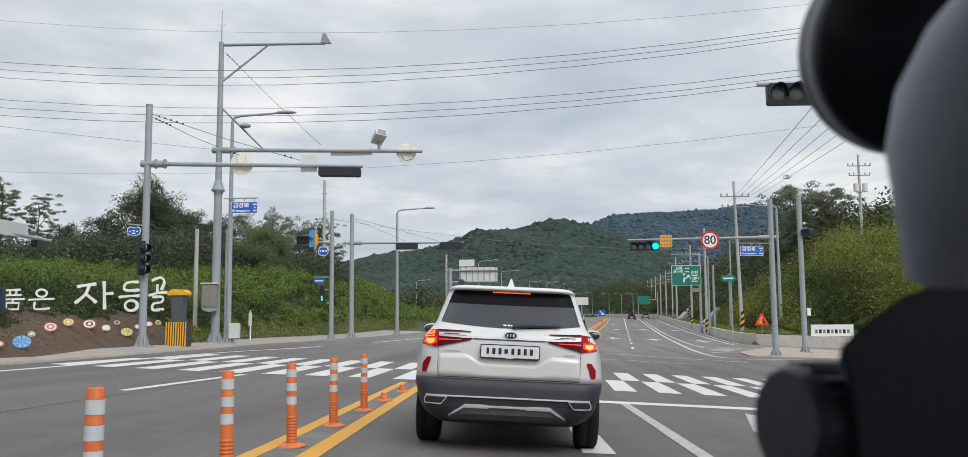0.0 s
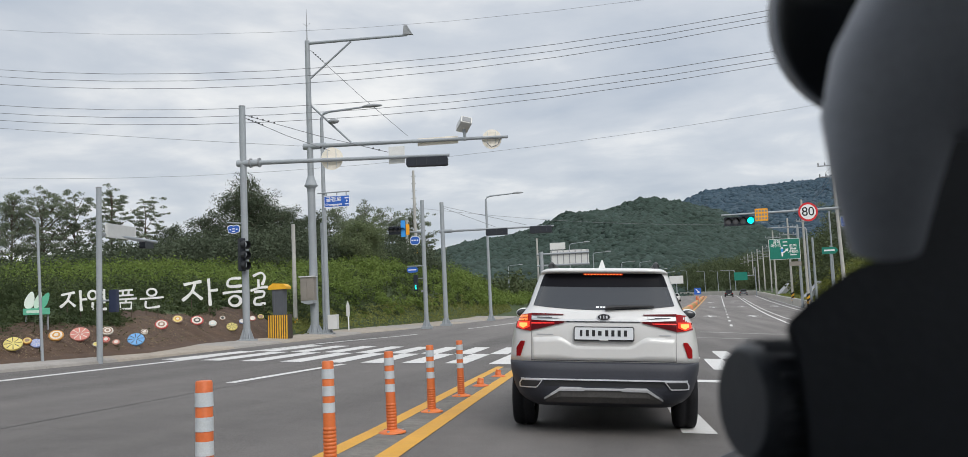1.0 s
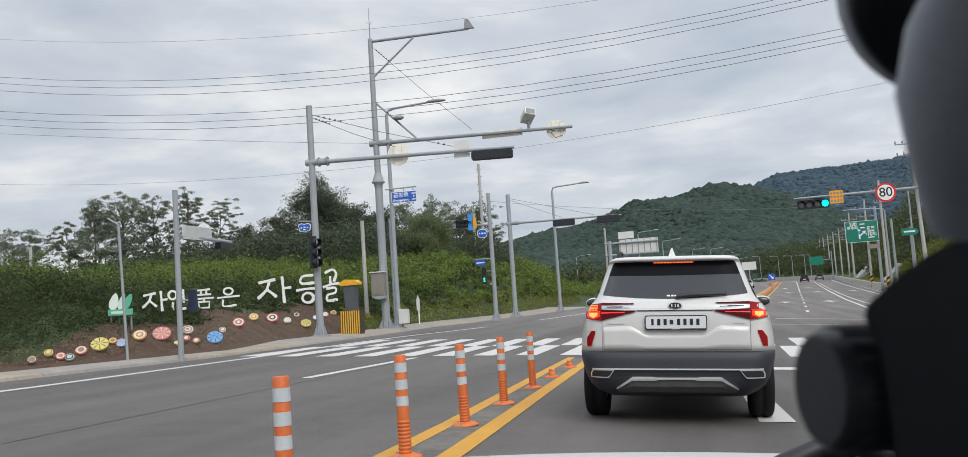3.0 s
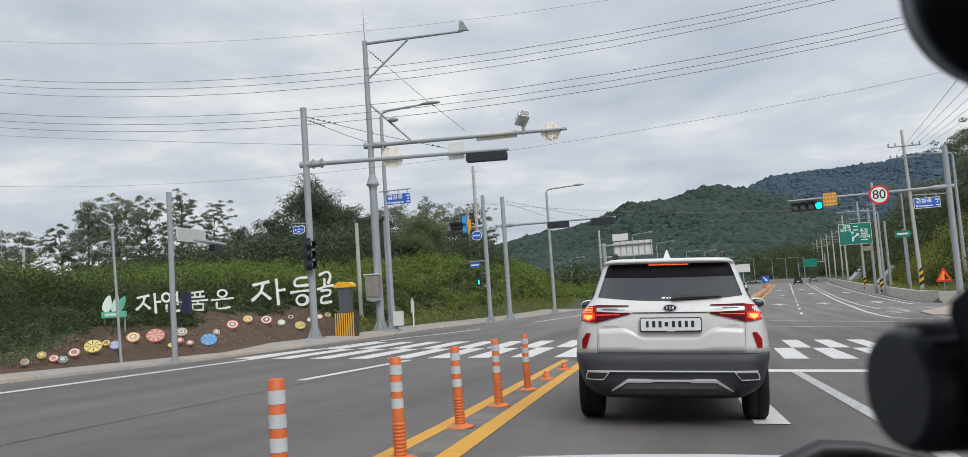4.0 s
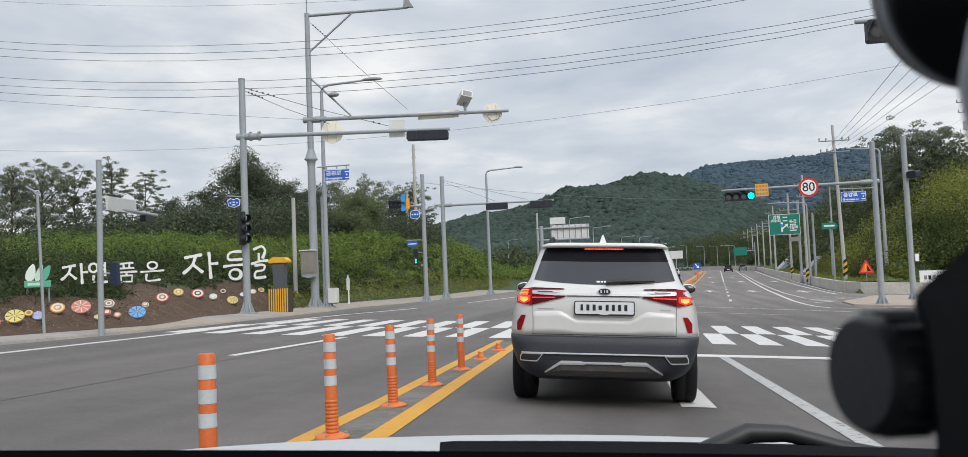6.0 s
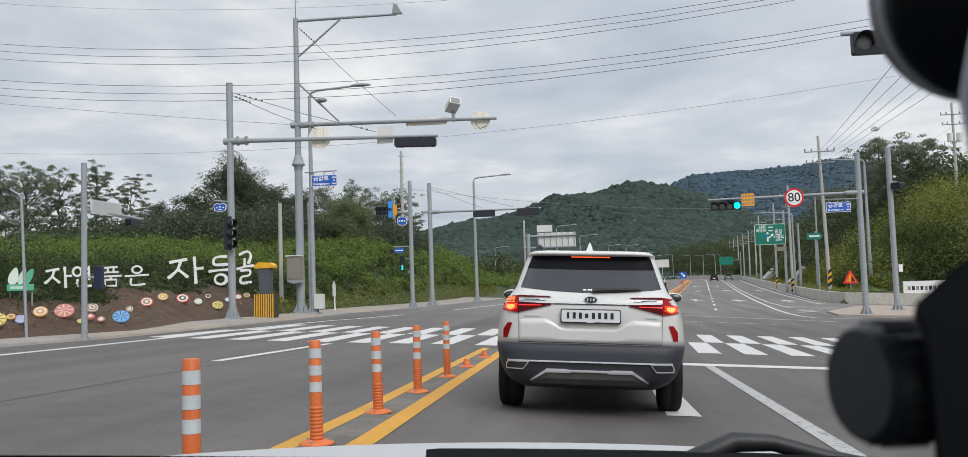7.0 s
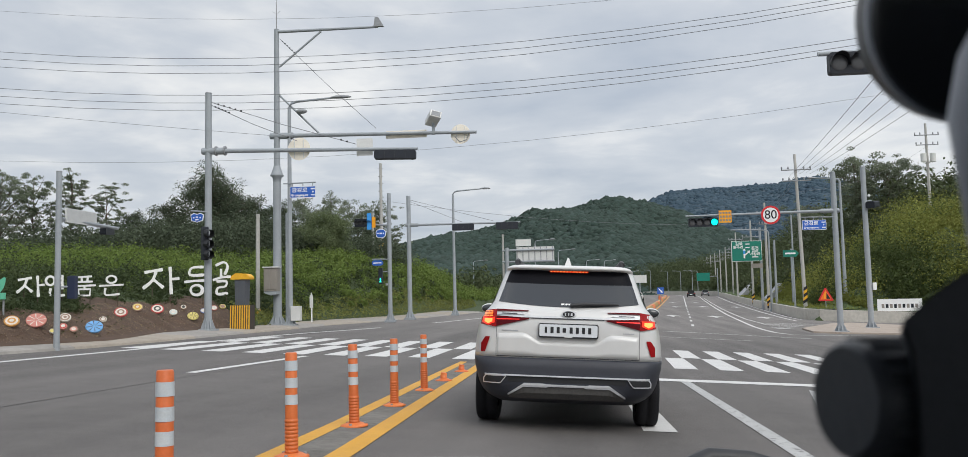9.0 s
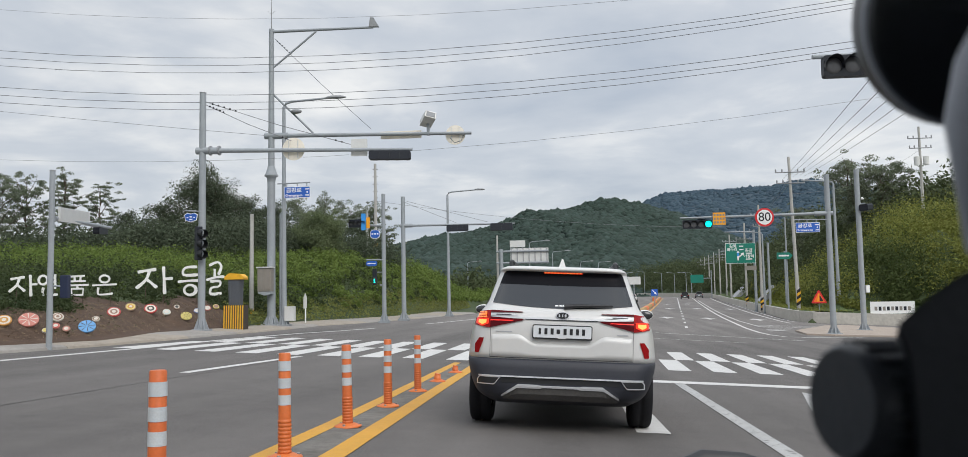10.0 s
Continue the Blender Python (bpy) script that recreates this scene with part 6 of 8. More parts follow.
prism(bm, [(-0.10, -0.75), (0.08, -0.75), (0.08, -0.45), (0.5, -0.12), (0.62, -0.22), (0.68, 0.16), (0.3, 0.08), (0.4, -0.02), (0.08, -0.26), (0.08, 0.15), (0.18, 0.15), (0.0, 0.4), (-0.18, 0.15), (-0.10, 0.15)], -0.003, 0.003, pose(-1.9, -0.215, 5.8 - zb))
part("arrow_mark", bm, M_WHITE_S, s)
bm = bmesh.new()
box(bm, -2.02, -1.8, -0.224, -0.219, 5.55 - zb, 5.95 - zb)
part("route_mark", bm, M_SKYBLUE, s)
plate_part(p, "brown_sign", -0.5, -0.15, 4.15 - zb, 1.3, 0.5, M_CABINET, 0.05, 0.03, "small brown sign")
zb = land_z(33.2, 205)
p = thing("direction_sign", "distant green direction sign", "road sign", pose(32.2, 203, land_z(34, 203) - 0.5))
pole_part(p, 6.0, 0.14, 0.12, flange=False, z0=-1)
bar(p, "sign_arm", (0, 0, 4.2), (-4.2, 0, 4.2), 0.08)
plate_part(p, "sign_plate", -3.2, -0.15, 4.1, 2.9, 1.8, M_GREEN_S, 0.08, 0.04)

p = thing("warning_sign", "orange triangular road works warning sign on the grass", "road sign", pose(20.26, 74, land_z(20.26, 74)))
pole_part(p, 0.9, 0.03, 0.03, flange=False, z0=-0.2)
bm = bmesh.new()
prism(bm, [(-0.60, -0.02), (-0.55, -0.08), (0.55, -0.08), (0.60, -0.02), (0.05, 0.98), (-0.05, 0.98)], -0.012, 0.012, pose(0, -0.06, 0.75))
s = part("sign_plate", bm, M_RED_S, p)
bm = bmesh.new()
prism(bm, [(-0.44, 0.04), (0.44, 0.04), (0.0, 0.82)], -0.003, 0.003, pose(0, -0.077, 0.75))
part("orange_field", bm, M_WARN, s)
bm = bmesh.new()
prism(bm, [(-0.16, 0.08), (-0.02, 0.08), (0.0, 0.66), (-0.05, 0.66)], -0.003, 0.003, pose(0, -0.083, 0.75))
part("symbol", bm, M_ORANGE_S, s)
bm = bmesh.new()
prism(bm, [(0.05, 0.08), (0.36, 0.08), (0.10, 0.54), (0.05, 0.54)], -0.003, 0.003, pose(0, -0.083, 0.75))
part("symbol", bm, M_BLACK_S, s)
p = thing("banner_board", "pale printed banner board on a low frame", "banner", pose(24.5, 69.75, -0.55, 0, 0, -15))
for x in (-1.5, 0.0, 1.5):
    bar(p, "leg", (x, 0, -0.6), (x, 0, 0.9), 0.03)
s = plate_part(p, "banner_panel", 0, -0.05, 0.42, 3.1, 0.92, M_WHITE_S, 0.01, 0.03)
for k in range(9):
    bm = bmesh.new()
    box(bm, -1.25 + 0.29 * k, -1.06 + 0.29 * k, -0.075, -0.068, 0.20, 0.50)
    part("bar_mark", bm, M_SIGNAL if k % 2 else M_CABINET, s)

# concrete ribs on the cut slope beyond
for x, y, size in ((23.3, 115, 0.78), (28.4, 160, 1.0)):
    bm = bmesh.new()
    z0 = ground_z(x, y) + 0.6
    prism(bm, [(0, -0.3), (0.9, -0.3), (4.3, 2.5), (3.7, 3.1)], -0.9, 0.9, pose(x, y, z0, 0, 0, 12) @ Matrix.Scale(size, 4))
    tagged(part("slope_rib", bm, M_MESH), "grey concrete rib on the cut slope", "retaining rib")

# near signal hanging over the lanes from the right
p = thing("mast_arm_signal", "near mast-arm signal with dark unlit lamps", "traffic signal", pose(9.6, 17.0, ground_z(9.6, 17.0)))
zb = ground_z(9.6, 17.0)
pole_part(p, 8.0, 0.16, 0.14)
bar(p, "arm", (0, 0, 5.60 - zb), (-4.85, 0, 5.58 - zb), 0.085, None, 0.045)
signal_front(p, -4.7, -3.3, -0.12, 5.14 - zb, 5.55 - zb)

# ---- overhead lines ----


def cable(name, a, b, sag, r=0.012, label="black overhead cable across the road", mid=None):
    a, b = Vector(a), Vector(b)
    cu = bmesh.new()
    n = 24
    pts = []
    for k in range(n + 1):
        u = k / n
        q = a.lerp(b, u)
        q.z -= 4 * sag * u * (1 - u)
        pts.append(q)
    tube(cu, pts, 0.85 * r, 5)
    return tagged(part(name, smoothed(cu), M_CABLE), label, "cable", group="overhead lines")


for z0, zm, z1 in ((24.25, 13.07, 15.88), (22.15, 11.45, 16.6), (21.9, 11.14, 16.78), (21.49, 10.83, 16.88), (19.77, 9.84, 14.82), (19.3, 9.52, 14.73), (18.95, 9.22, 14.83), (13.76, 7.16, 12.52)):
    cable("overhead_cable", (-60, 44, z0), (40, 27, z1), (z0 + z1) / 2 - zm, 0.014 if 17 < z0 < 23 else 0.007)
cable("overhead_cable", (-60, 44, 16.25), (-13.3, 38.3, 8.66), 0.3, 0.010)
for (xa, za), (xb, zb_) in (((18.51, 10.84), (9.23, 7.19)), ((19.0, 11.05), (9.75, 7.2)), ((19.48, 11.1), (10.29, 7.21)), ((20.02, 11.2), (10.82, 7.2)), ((20.34, 11.09), (11.4, 7.19))):
    a = Vector((xa, 77, za))
    cable("overhead_cable", a, a + 1.5 * (Vector((xb, 30, zb_)) - a), 0.15, 0.012, "power line along the roadside")
for z in (10.4, 9.9):
    cable("overhead_cable", (19.25, 77, z + 0.9), (21.3, 100, 9.8), 0.4, 0.014, "power line along the roadside")
    cable("overhead_cable", (21.3, 100, 9.8), (23.6, 120, 9.4), 0.3, 0.014, "power line along the roadside")
cable("overhead_cable", (35.85, 92, 15.4), (19.3, 77, 9.6), 1.0, 0.012, "power line along the roadside")
cable("overhead_cable", (35.85, 92, 12.4), (21.3, 100, 7.4), 1.2, 0.010, "power line along the roadside")
cable("overhead_cable", (-17.75, 80, 10.4), (24, 110, 9.5), 1.0, 0.016)

# ---- lettering and painted discs on the bank ----
O_ = [(0.5 + 0.5 * math.cos(2 * math.pi * k / 14), 0.5 + 0.5 * math.sin(2 * math.pi * k / 14)) for k in range(15)]


def ring_pts(cx, cz, rx, rz):
    return [(cx + (u - 0.5) * 2 * rx, cz + (v - 0.5) * 2 * rz) for u, v in O_]


GLYPHS = {
    "ja": [[(0.04, 0.80), (0.30, 0.86), (0.54, 0.90)], [(0.36, 0.86), (0.26, 0.52), (0.0, 0.22)], [(0.26, 0.56), (0.42, 0.40), (0.56, 0.24)], [(0.74, 1.0), (0.76, 0.5), (0.78, 0.0)], [(0.76, 0.55), (1.0, 0.57)]],
    "yeon": [ring_pts(0.24, 0.74, 0.19, 0.20), [(0.76, 1.0), (0.77, 0.34)], [(0.5, 0.84), (0.76, 0.84)], [(0.5, 0.64), (0.76, 0.65)], [(0.26, 0.40), (0.24, 0.10), (0.5, 0.05), (0.88, 0.08)]],
    "pum": [[(0.18, 0.94), (0.82, 0.98)], [(0.36, 0.95), (0.38, 0.72)], [(0.64, 0.96), (0.62, 0.72)], [(0.14, 0.70), (0.86, 0.72)], [(0.0, 0.50), (1.0, 0.53)], [(0.5, 0.52), (0.5, 0.36)], [(0.24, 0.34), (0.26, 0.03), (0.74, 0.03), (0.76, 0.34), (0.24, 0.34)]],
    "eun": [ring_pts(0.5, 0.80, 0.20, 0.18), [(0.0, 0.48), (1.0, 0.53)], [(0.26, 0.38), (0.25, 0.05), (0.55, 0.03), (0.84, 0.07)]],
    "deung": [[(0.78, 0.97), (0.30, 0.94), (0.24, 0.70), (0.82, 0.70)], [(0.0, 0.46), (0.5, 0.50), (1.0, 0.50)], ring_pts(0.5, 0.18, 0.24, 0.17)],
    "gol": [[(0.15, 0.90), (0.62, 1.0), (0.82, 0.86), (0.66, 0.62)], [(0.46, 0.80), (0.46, 0.55)], [(0.0, 0.46), (0.5, 0.54), (1.0, 0.56)], [(0.2, 0.42), (0.74, 0.42), (0.70, 0.27), (0.28, 0.22), (0.26, 0.04), (0.85, 0.06)]],
}


def brush(bm, pts, wide, y0, depth, m):
    """One thick brush stroke, swelling and thinning along its way."""
    closed = pts[0] == pts[-1]
    if not closed:
        # ease the stroke through its points
        knots = [pts[0]] + list(pts) + [pts[-1]]
        soft = []
        for p0, p1, p2, p3 in zip(knots, knots[1:], knots[2:], knots[3:]):
            for u in (0, 0.25, 0.5, 0.75):
                soft.append(tuple(0.5 * (2 * b + (c - a) * u + (2 * a - 5 * b + 4 * c - d) * u * u + (3 * b - a - 3 * c + d) * u ** 3) for a, b, c, d in zip(p0, p1, p2, p3)))
        pts = soft + [pts[-1]]
    n = len(pts)
    left, right = [], []
    for i, (x, z) in enumerate(pts):
        a = pts[max(0, i - 1)] if not (closed and i == 0) else pts[-2]
        b = pts[min(n - 1, i + 1)] if not (closed and i == n - 1) else pts[1]
        dx, dz = b[0] - a[0], b[1] - a[1]
        q = math.hypot(dx, dz) or 1
        u = i / max(1, n - 1)
        wv = wide * (0.80 if closed else 1.08 - 0.42 * math.sin(math.pi * u ** 0.8) - (0.35 if i in (0, n - 1) else 0.0))
        left.append((x - dz / q * wv / 2, z + dx / q * wv / 2))
        right.append((x + dz / q * wv / 2, z - dx / q * wv / 2))
    rows = []
    for (lx, lz), (rx, rz) in zip(left, right):
        rows.append([bm.verts.new(m @ Vector(c)) for c in ((lx, y0, lz), (rx, y0, rz), (rx, y0 + depth, rz), (lx, y0 + depth, lz))])
    for r0, r1 in zip(rows, rows[1:]):
        for k in range(4):
            bm.faces.new((r0[k], r0[(k + 1) % 4], r1[(k + 1) % 4], r1[k]))
    if not closed:
        bm.faces.new(rows[0])
        bm.faces.new(rows[-1][::-1])


def letter(key, x, y, z, w, h, thick):
    g = land_z(x, y)
    turn = math.degrees(math.atan2(-x, y)) * 0.9
    p = thing("letter", "white brush-style letter standing on the planted bank", "letter", pose(x, y, z - h / 2, 0, 0, turn), "lettering on the bank")
    w, thick = w * 1.02, thick * 0.84
    for k, st in enumerate(GLYPHS[key]):
        bm = bmesh.new()
        brush(bm, [((u - 0.5) * w, v * h) for u, v in st], thick, -0.05 - 0.004 * k, 0.10, Matrix.Identity(4))
        bmesh.ops.recalc_face_normals(bm, faces=bm.faces[:])
        part("stroke", bm, M_LETTER, p)
    for s in (-0.25, 0.25):
        bar(p, "post", (s * w, 0.06, 0.3 * h), (s * w, 0.06, min(-0.05, g - (z - h / 2)) - 0.2), 0.013, M_BARK)


for row in (("ja", -13.08, 20.0, 1.61, 0.59, 0.52, 0.086), ("yeon", -13.67, 22.0, 1.66, 0.54, 0.58, 0.086), ("pum", -14.05, 24.0, 1.69, 0.58, 0.58, 0.086), ("eun", -14.34, 26.0, 1.74, 0.69, 0.62, 0.09),
            ("ja", -14.92, 30.5, 1.98, 1.22, 1.0, 0.16), ("deung", -14.92, 33.5, 2.03, 0.91, 1.15, 0.155), ("gol", -14.92, 36.0, 2.16, 0.72, 1.4, 0.155)):
    letter(*row)

p = thing("leaf_emblem", "white and green leaf emblem on a green plinth", "emblem", pose(-12.66, 18.0, 1.30, 0, 0, 33) @ Matrix.Scale(0.86, 4))
M_LEAFSIGN = mat("emblem_green", (0.10, 0.42, 0.27), 0.5, var=0.08)
M_LEAFWHITE = mat("emblem_mint_white", (0.70, 0.78, 0.70), 0.5, var=0.06)
M_LEAFPALE = mat("emblem_pale_green", (0.55, 0.72, 0.60), 0.5, var=0.06)


def leaf_shape(cx, cz, w, h, tilt):
    pts = []
    for k in range(16):
        a = 2 * math.pi * k / 16
        r = 1 - 0.18 * math.cos(a) * math.cos(a)
        x, z = w * math.sin(a) * (0.75 + 0.25 * math.cos(a)), h * (0.5 - 0.5 * math.cos(a))
        c, s = math.cos(radians(tilt)), math.sin(radians(tilt))
        pts.append((cx + c * x + s * z, cz - s * x + c * z))
    return pts


for k, (cx, w, h, tilt, m_) in enumerate(((-0.22, 0.145, 0.46, 14, M_LEAFWHITE), (-0.04, 0.10, 0.45, 18, M_LEAFPALE), (0.06, 0.13, 0.46, 28, M_LEAFSIGN))):
    bm = bmesh.new()
    prism(bm, leaf_shape(cx, 0.15, w, h, tilt), -0.03 + 0.012 * k, 0.03 + 0.012 * k)
    part("leaf", bm, m_, p)
bm = bmesh.new()
box(bm, -0.32, 0.30, -0.06, 0.06, -0.01, 0.16, 0.01)
plinth = part("plinth", bm, M_LEAFSIGN, p, "faded green plinth board")
bm = bmesh.new()
box(bm, -0.24, 0.12, -0.068, -0.062, 0.04, 0.11)
part("bar_mark", bm, M_LEAFPALE, plinth)
for s in (-0.25, 0.25):
    bar(p, "post", (s, 0.04, 0.0), (s, 0.04, -0.6), 0.025, M_STEEL_D)

DISC_COLOURS = {"y": (0.62, 0.52, 0.16), "s": (0.52, 0.20, 0.16), "g": (0.42, 0.50, 0.48), "w": (0.60, 0.56, 0.49), "r": (0.44, 0.07, 0.06), "b": (0.14, 0.34, 0.62), "o": (0.52, 0.26, 0.07), "k": (0.07, 0.07, 0.06), "n": (0.28, 0.18, 0.13), "v": (0.28, 0.33, 0.55)}
DISC_MATS = {k: mat("disc_paint_" + str(i), c, 0.7, var=0.15, scale=6) for i, (k, c) in enumerate(DISC_COLOURS.items())}
DISCS = [(0.05, 13.86, 0.075, "wn"), (0.20, 14.47, 0.085, "yny"), (0.07, 14.63, 0.09, "sws"), (0.02, 14.81, 0.09, "gkg"), (0.18, 15.34, 0.115, "swn"), (0.29, 16.03, 0.185, "y*"), (0.44, 16.69, 0.09, "oyn"), (0.32, 16.8, 0.123, "v*"), (0.54, 17.75, 0.162, "owow"), (0.51, 18.53, 0.22, "s*"), (0.21, 18.73, 0.07, "wy"), (0.67, 19.91, 0.14, "wnwn")]
DISCS += [(0.35, 19.34, 0.095, "srw"), (0.23, 19.57, 0.095, "nsw"), (0.21, 20.61, 0.212, "b*"), (0.55, 22.42, 0.10, "wnw"), (0.76, 24.65, 0.20, "rwnw"), (1.04, 26.86, 0.18, "nyow"), (0.9, 28.0, 0.22, "rwkw"), (0.76, 29.0, 0.14, "wgw"), (1.11, 30.7, 0.12, "nwk"), (0.48, 30.0, 0.20, "y*"), (0.83, 31.9, 0.12, "vw"), (1.0, 33.4, 0.14, "sw"), (1.13, 34.7, 0.13, "yn")]
for d, y, r, cols in DISCS:
    x = bank_foot(y) - d
    p = thing("painted_disc", "round wooden disc painted in rings or rays", "painted disc", pose(x + 0.25 * r, y, land_z(x, y) + 0.08 + 0.45 * r, 0, 0, 0) @ pose(0, 0, 0, 0, 26, 0) @ pose(0, 0, 0, 38, 0, 0), "painted discs on the earth bank")
    r *= 0.95
    bm = bmesh.new()
    tube(bm, [(0, 0, -0.022), (0, 0, 0.008), (0, 0, 0.016)], [r, r, r * 0.97], 24)
    part("disc_body", bm, DISC_MATS[cols[0]], p)
    if cols[1] == "*":
        for k in range(8):
            bm = bmesh.new()
            a = 2 * math.pi * k / 8
            vs = [bm.verts.new((r * q * math.cos(a + da), r * q * math.sin(a + da), 0.020)) for q, da in ((0.16, -0.16), (0.90, -0.07), (0.90, 0.07), (0.16, 0.16))]
            bm.faces.new(vs)
            part("ray", bm, DISC_MATS["w" if cols[0] in "vs" else "k"], p)
    else:
        for k, c in enumerate(cols[1:]):
            bm = bmesh.new()
            q = r * (0.80 - 0.26 * k)
            tube(bm, [(0, 0, 0.012), (0, 0, 0.020 + 0.004 * k)], [q, q], 20)
            part("painted_ring", bm, DISC_MATS[c], p)

# ---- flexible posts along the median ----


def guide_post(x, y, lean=0.0):
    p = thing("delineator_post", "orange flexible post with grey reflective bands", "delineator post", pose(x, y, ground_z(x, y) + 0.004, 0, lean, 0), "median posts")
    bm = bmesh.new()
    tube(bm, [(0, 0, 0), (0, 0, 0.012), (0, 0, 0.02), (0, 0, 0.035)], [0.125, 0.125, 0.10, 0.062], 20)
    part("foot", smoothed(bm), M_ORANGE, p)
    for k in range(3):
        bm = bmesh.new()
        a = 2 * math.pi * (k + 0.2) / 3
        tube(bm, [(0.095 * math.cos(a), 0.095 * math.sin(a), 0.012), (0.095 * math.cos(a), 0.095 * math.sin(a), 0.032)], 0.013, 6)
        part("bolt", bm, M_STEEL_D, p)
    bm = bmesh.new()
    pts, rad = [], []
    z = 0.035
    for k in range(9):
        pts += [(0, 0, z), (0, 0, z + 0.004), (0, 0, z + 0.016), (0, 0, z + 0.020)]
        rad += [0.0445, 0.0485, 0.0485, 0.0445]
        z += 0.0265
    pts += [(0, 0, z), (0, 0, 0.727), (0, 0, 0.736)]
    rad += [0.044, 0.042, 0.037]
    tube(bm, pts, rad, 18)
    part("post", smoothed(bm), M_ORANGE, p)
    for z in (0.406, 0.524, 0.645):
        bm = bmesh.new()
        tube(bm, [(0, 0, z - 0.035), (0, 0, z + 0.035)], [0.0455, 0.0445], 18, caps=False)
        part("reflective_band", smoothed(bm), M_REFLECT, p)
    return p


gp = guide_post(-2.027, 6.13)
for y, ln in ((4.17, 0.3), (7.88, -0.8), (9.65, 0.2), (11.58, 0.0)):
    copy_thing(gp, pose(-2.02, y, ground_z(-2.02, y) + 0.004, 0, ln, 0))
for y in (13.3, 15.4):
    p = thing("post_stump", "broken orange stump of a median post", "post stump", pose(-2.02, y, ground_z(-2.02, y) + 0.004), "median posts")
    bm = bmesh.new()
    tube(bm, [(0, 0, 0), (0, 0, 0.012), (0, 0, 0.02), (0, 0, 0.035)], [0.125, 0.125, 0.10, 0.062], 20)
    part("foot", smoothed(bm), M_ORANGE, p)
    bm = bmesh.new()
    tube(bm, [(0, 0, 0.03), (0, 0, 0.07), (0, 0, 0.075), (0.01, 0, 0.12)], [0.05, 0.054, 0.048, 0.046], 14)
    part("stub", smoothed(bm), M_ORANGE, p)

# ---- the white car ahead ----
M_CARW = mat("pearl_white_paint", (0.61, 0.605, 0.59), 0.28, var=0.03, scale=1.5, coat=0.6)
M_CARB = mat("dark_grey_cladding", (0.024, 0.026, 0.035), 0.55, var=0.12, scale=5, bump=0.06, bscale=220)
M_GLASS = mat("tinted_glass", (0.026, 0.028, 0.031), 0.07, var=0.0, spec=0.75, coat=0.0)
# near-black colour for the spoiler mirrored in the rear window
M_REFL_BAND = mat("black_reflection_band", (0.006, 0.006, 0.008), 0.3, var=0.0, spec=0.08)
M_UNDERTRAY = mat("dusty_undertray", (0.095, 0.091, 0.087), 0.8, var=0.25, scale=6)
M_CHROME = mat("satin_chrome", (0.74, 0.75, 0.77), 0.30, 0.5, var=0.05, scale=4)
M_SILVER = mat("silver_skid_paint", (0.50, 0.51, 0.52), 0.38, 0.35, var=0.06, scale=4)
M_REDL = mat("red_lamp_plastic", (0.27, 0.007, 0.009), 0.22, var=0.1, scale=8, spec=0.16)
M_REDD = mat("dark_red_lamp_plastic", (0.085, 0.004, 0.007), 0.22, var=0.1, scale=8, spec=0.14)
M_BRAKE = mat("lit_brake_lamp", (0.6, 0.03, 0.015), 0.3, var=0, spec=0.2, emit=0.5, ecolor=(1.0, 0.05, 0.015))
M_BRAKE_HOT = mat("lit_brake_core", (1.0, 0.35, 0.10), 0.3, var=0, emit=1.0, ecolor=(1.0, 0.36, 0.06))
M_AMBER = mat("lit_turn_lamp", (0.8, 0.22, 0.04), 0.3, var=0, emit=0.75, ecolor=(1.0, 0.22, 0.025))
M_GLOW = mat("lit_tail_strip", (0.8, 0.02, 0.02), 0.3, var=0, emit=0.6, ecolor=(1.0, 0.04, 0.03))
M_RUBBER = mat("tyre_rubber", (0.013, 0.013, 0.015), 0.8, var=0.25, scale=6, bump=0.2, bscale=60, spec=0.2)
M_GAP = mat("grey_panel_gap", (0.12, 0.12, 0.125), 0.8, var=0)
M_SEAM = mat("dark_gap", (0.02, 0.02, 0.022), 0.8, var=0)
M_PLATE = mat("number_plate_white", (0.66, 0.68, 0.70), 0.4, var=0.03)
M_GREYMARK = mat("grey_badge", (0.42, 0.43, 0.45), 0.35, 0.5, var=0)

CZ = [0.25, 0.30, 0.35, 0.42, 0.50, 0.58, 0.64, 0.66, 0.72, 0.80, 0.90, 0.97, 1.03, 1.07, 1.11, 1.15, 1.20, 1.30, 1.40, 1.453, 1.474, 1.480, 1.492, 1.505, 1.520, 1.533, 1.546, 1.553]
CW = [0.68, 0.76, 0.81, 0.845, 0.872, 0.893, 0.90, 0.899, 0.896, 0.89, 0.875, 0.858, 0.83, 0.80, 0.765, 0.735, 0.712, 0.680, 0.645, 0.625, 0.617, 0.614, 0.606, 0.592, 0.56, 0.49, 0.36, 0.2]
CR = [0.20, 0.09, 0.03, 0.005, 0.0, 0.005, 0.015, 0.037, 0.036, 0.034, 0.03, 0.032, 0.04, 0.055, 0.085, 0.115, 0.15, 0.22, 0.285, 0.315, 0.325, 0.255, 0.245, 0.25, 0.29, 0.48, 0.85, 1.2]
CF = [4.05, 4.2, 4.27, 4.3, 4.31, 4.31, 4.3, 4.3, 4.28, 4.25, 4.15, 4.0, 3.7, 3.4, 3.15, 3.0, 2.88, 2.66, 2.44, 2.34, 2.30, 2.28, 2.25, 2.2, 2.12, 2.0, 1.9, 1.7]


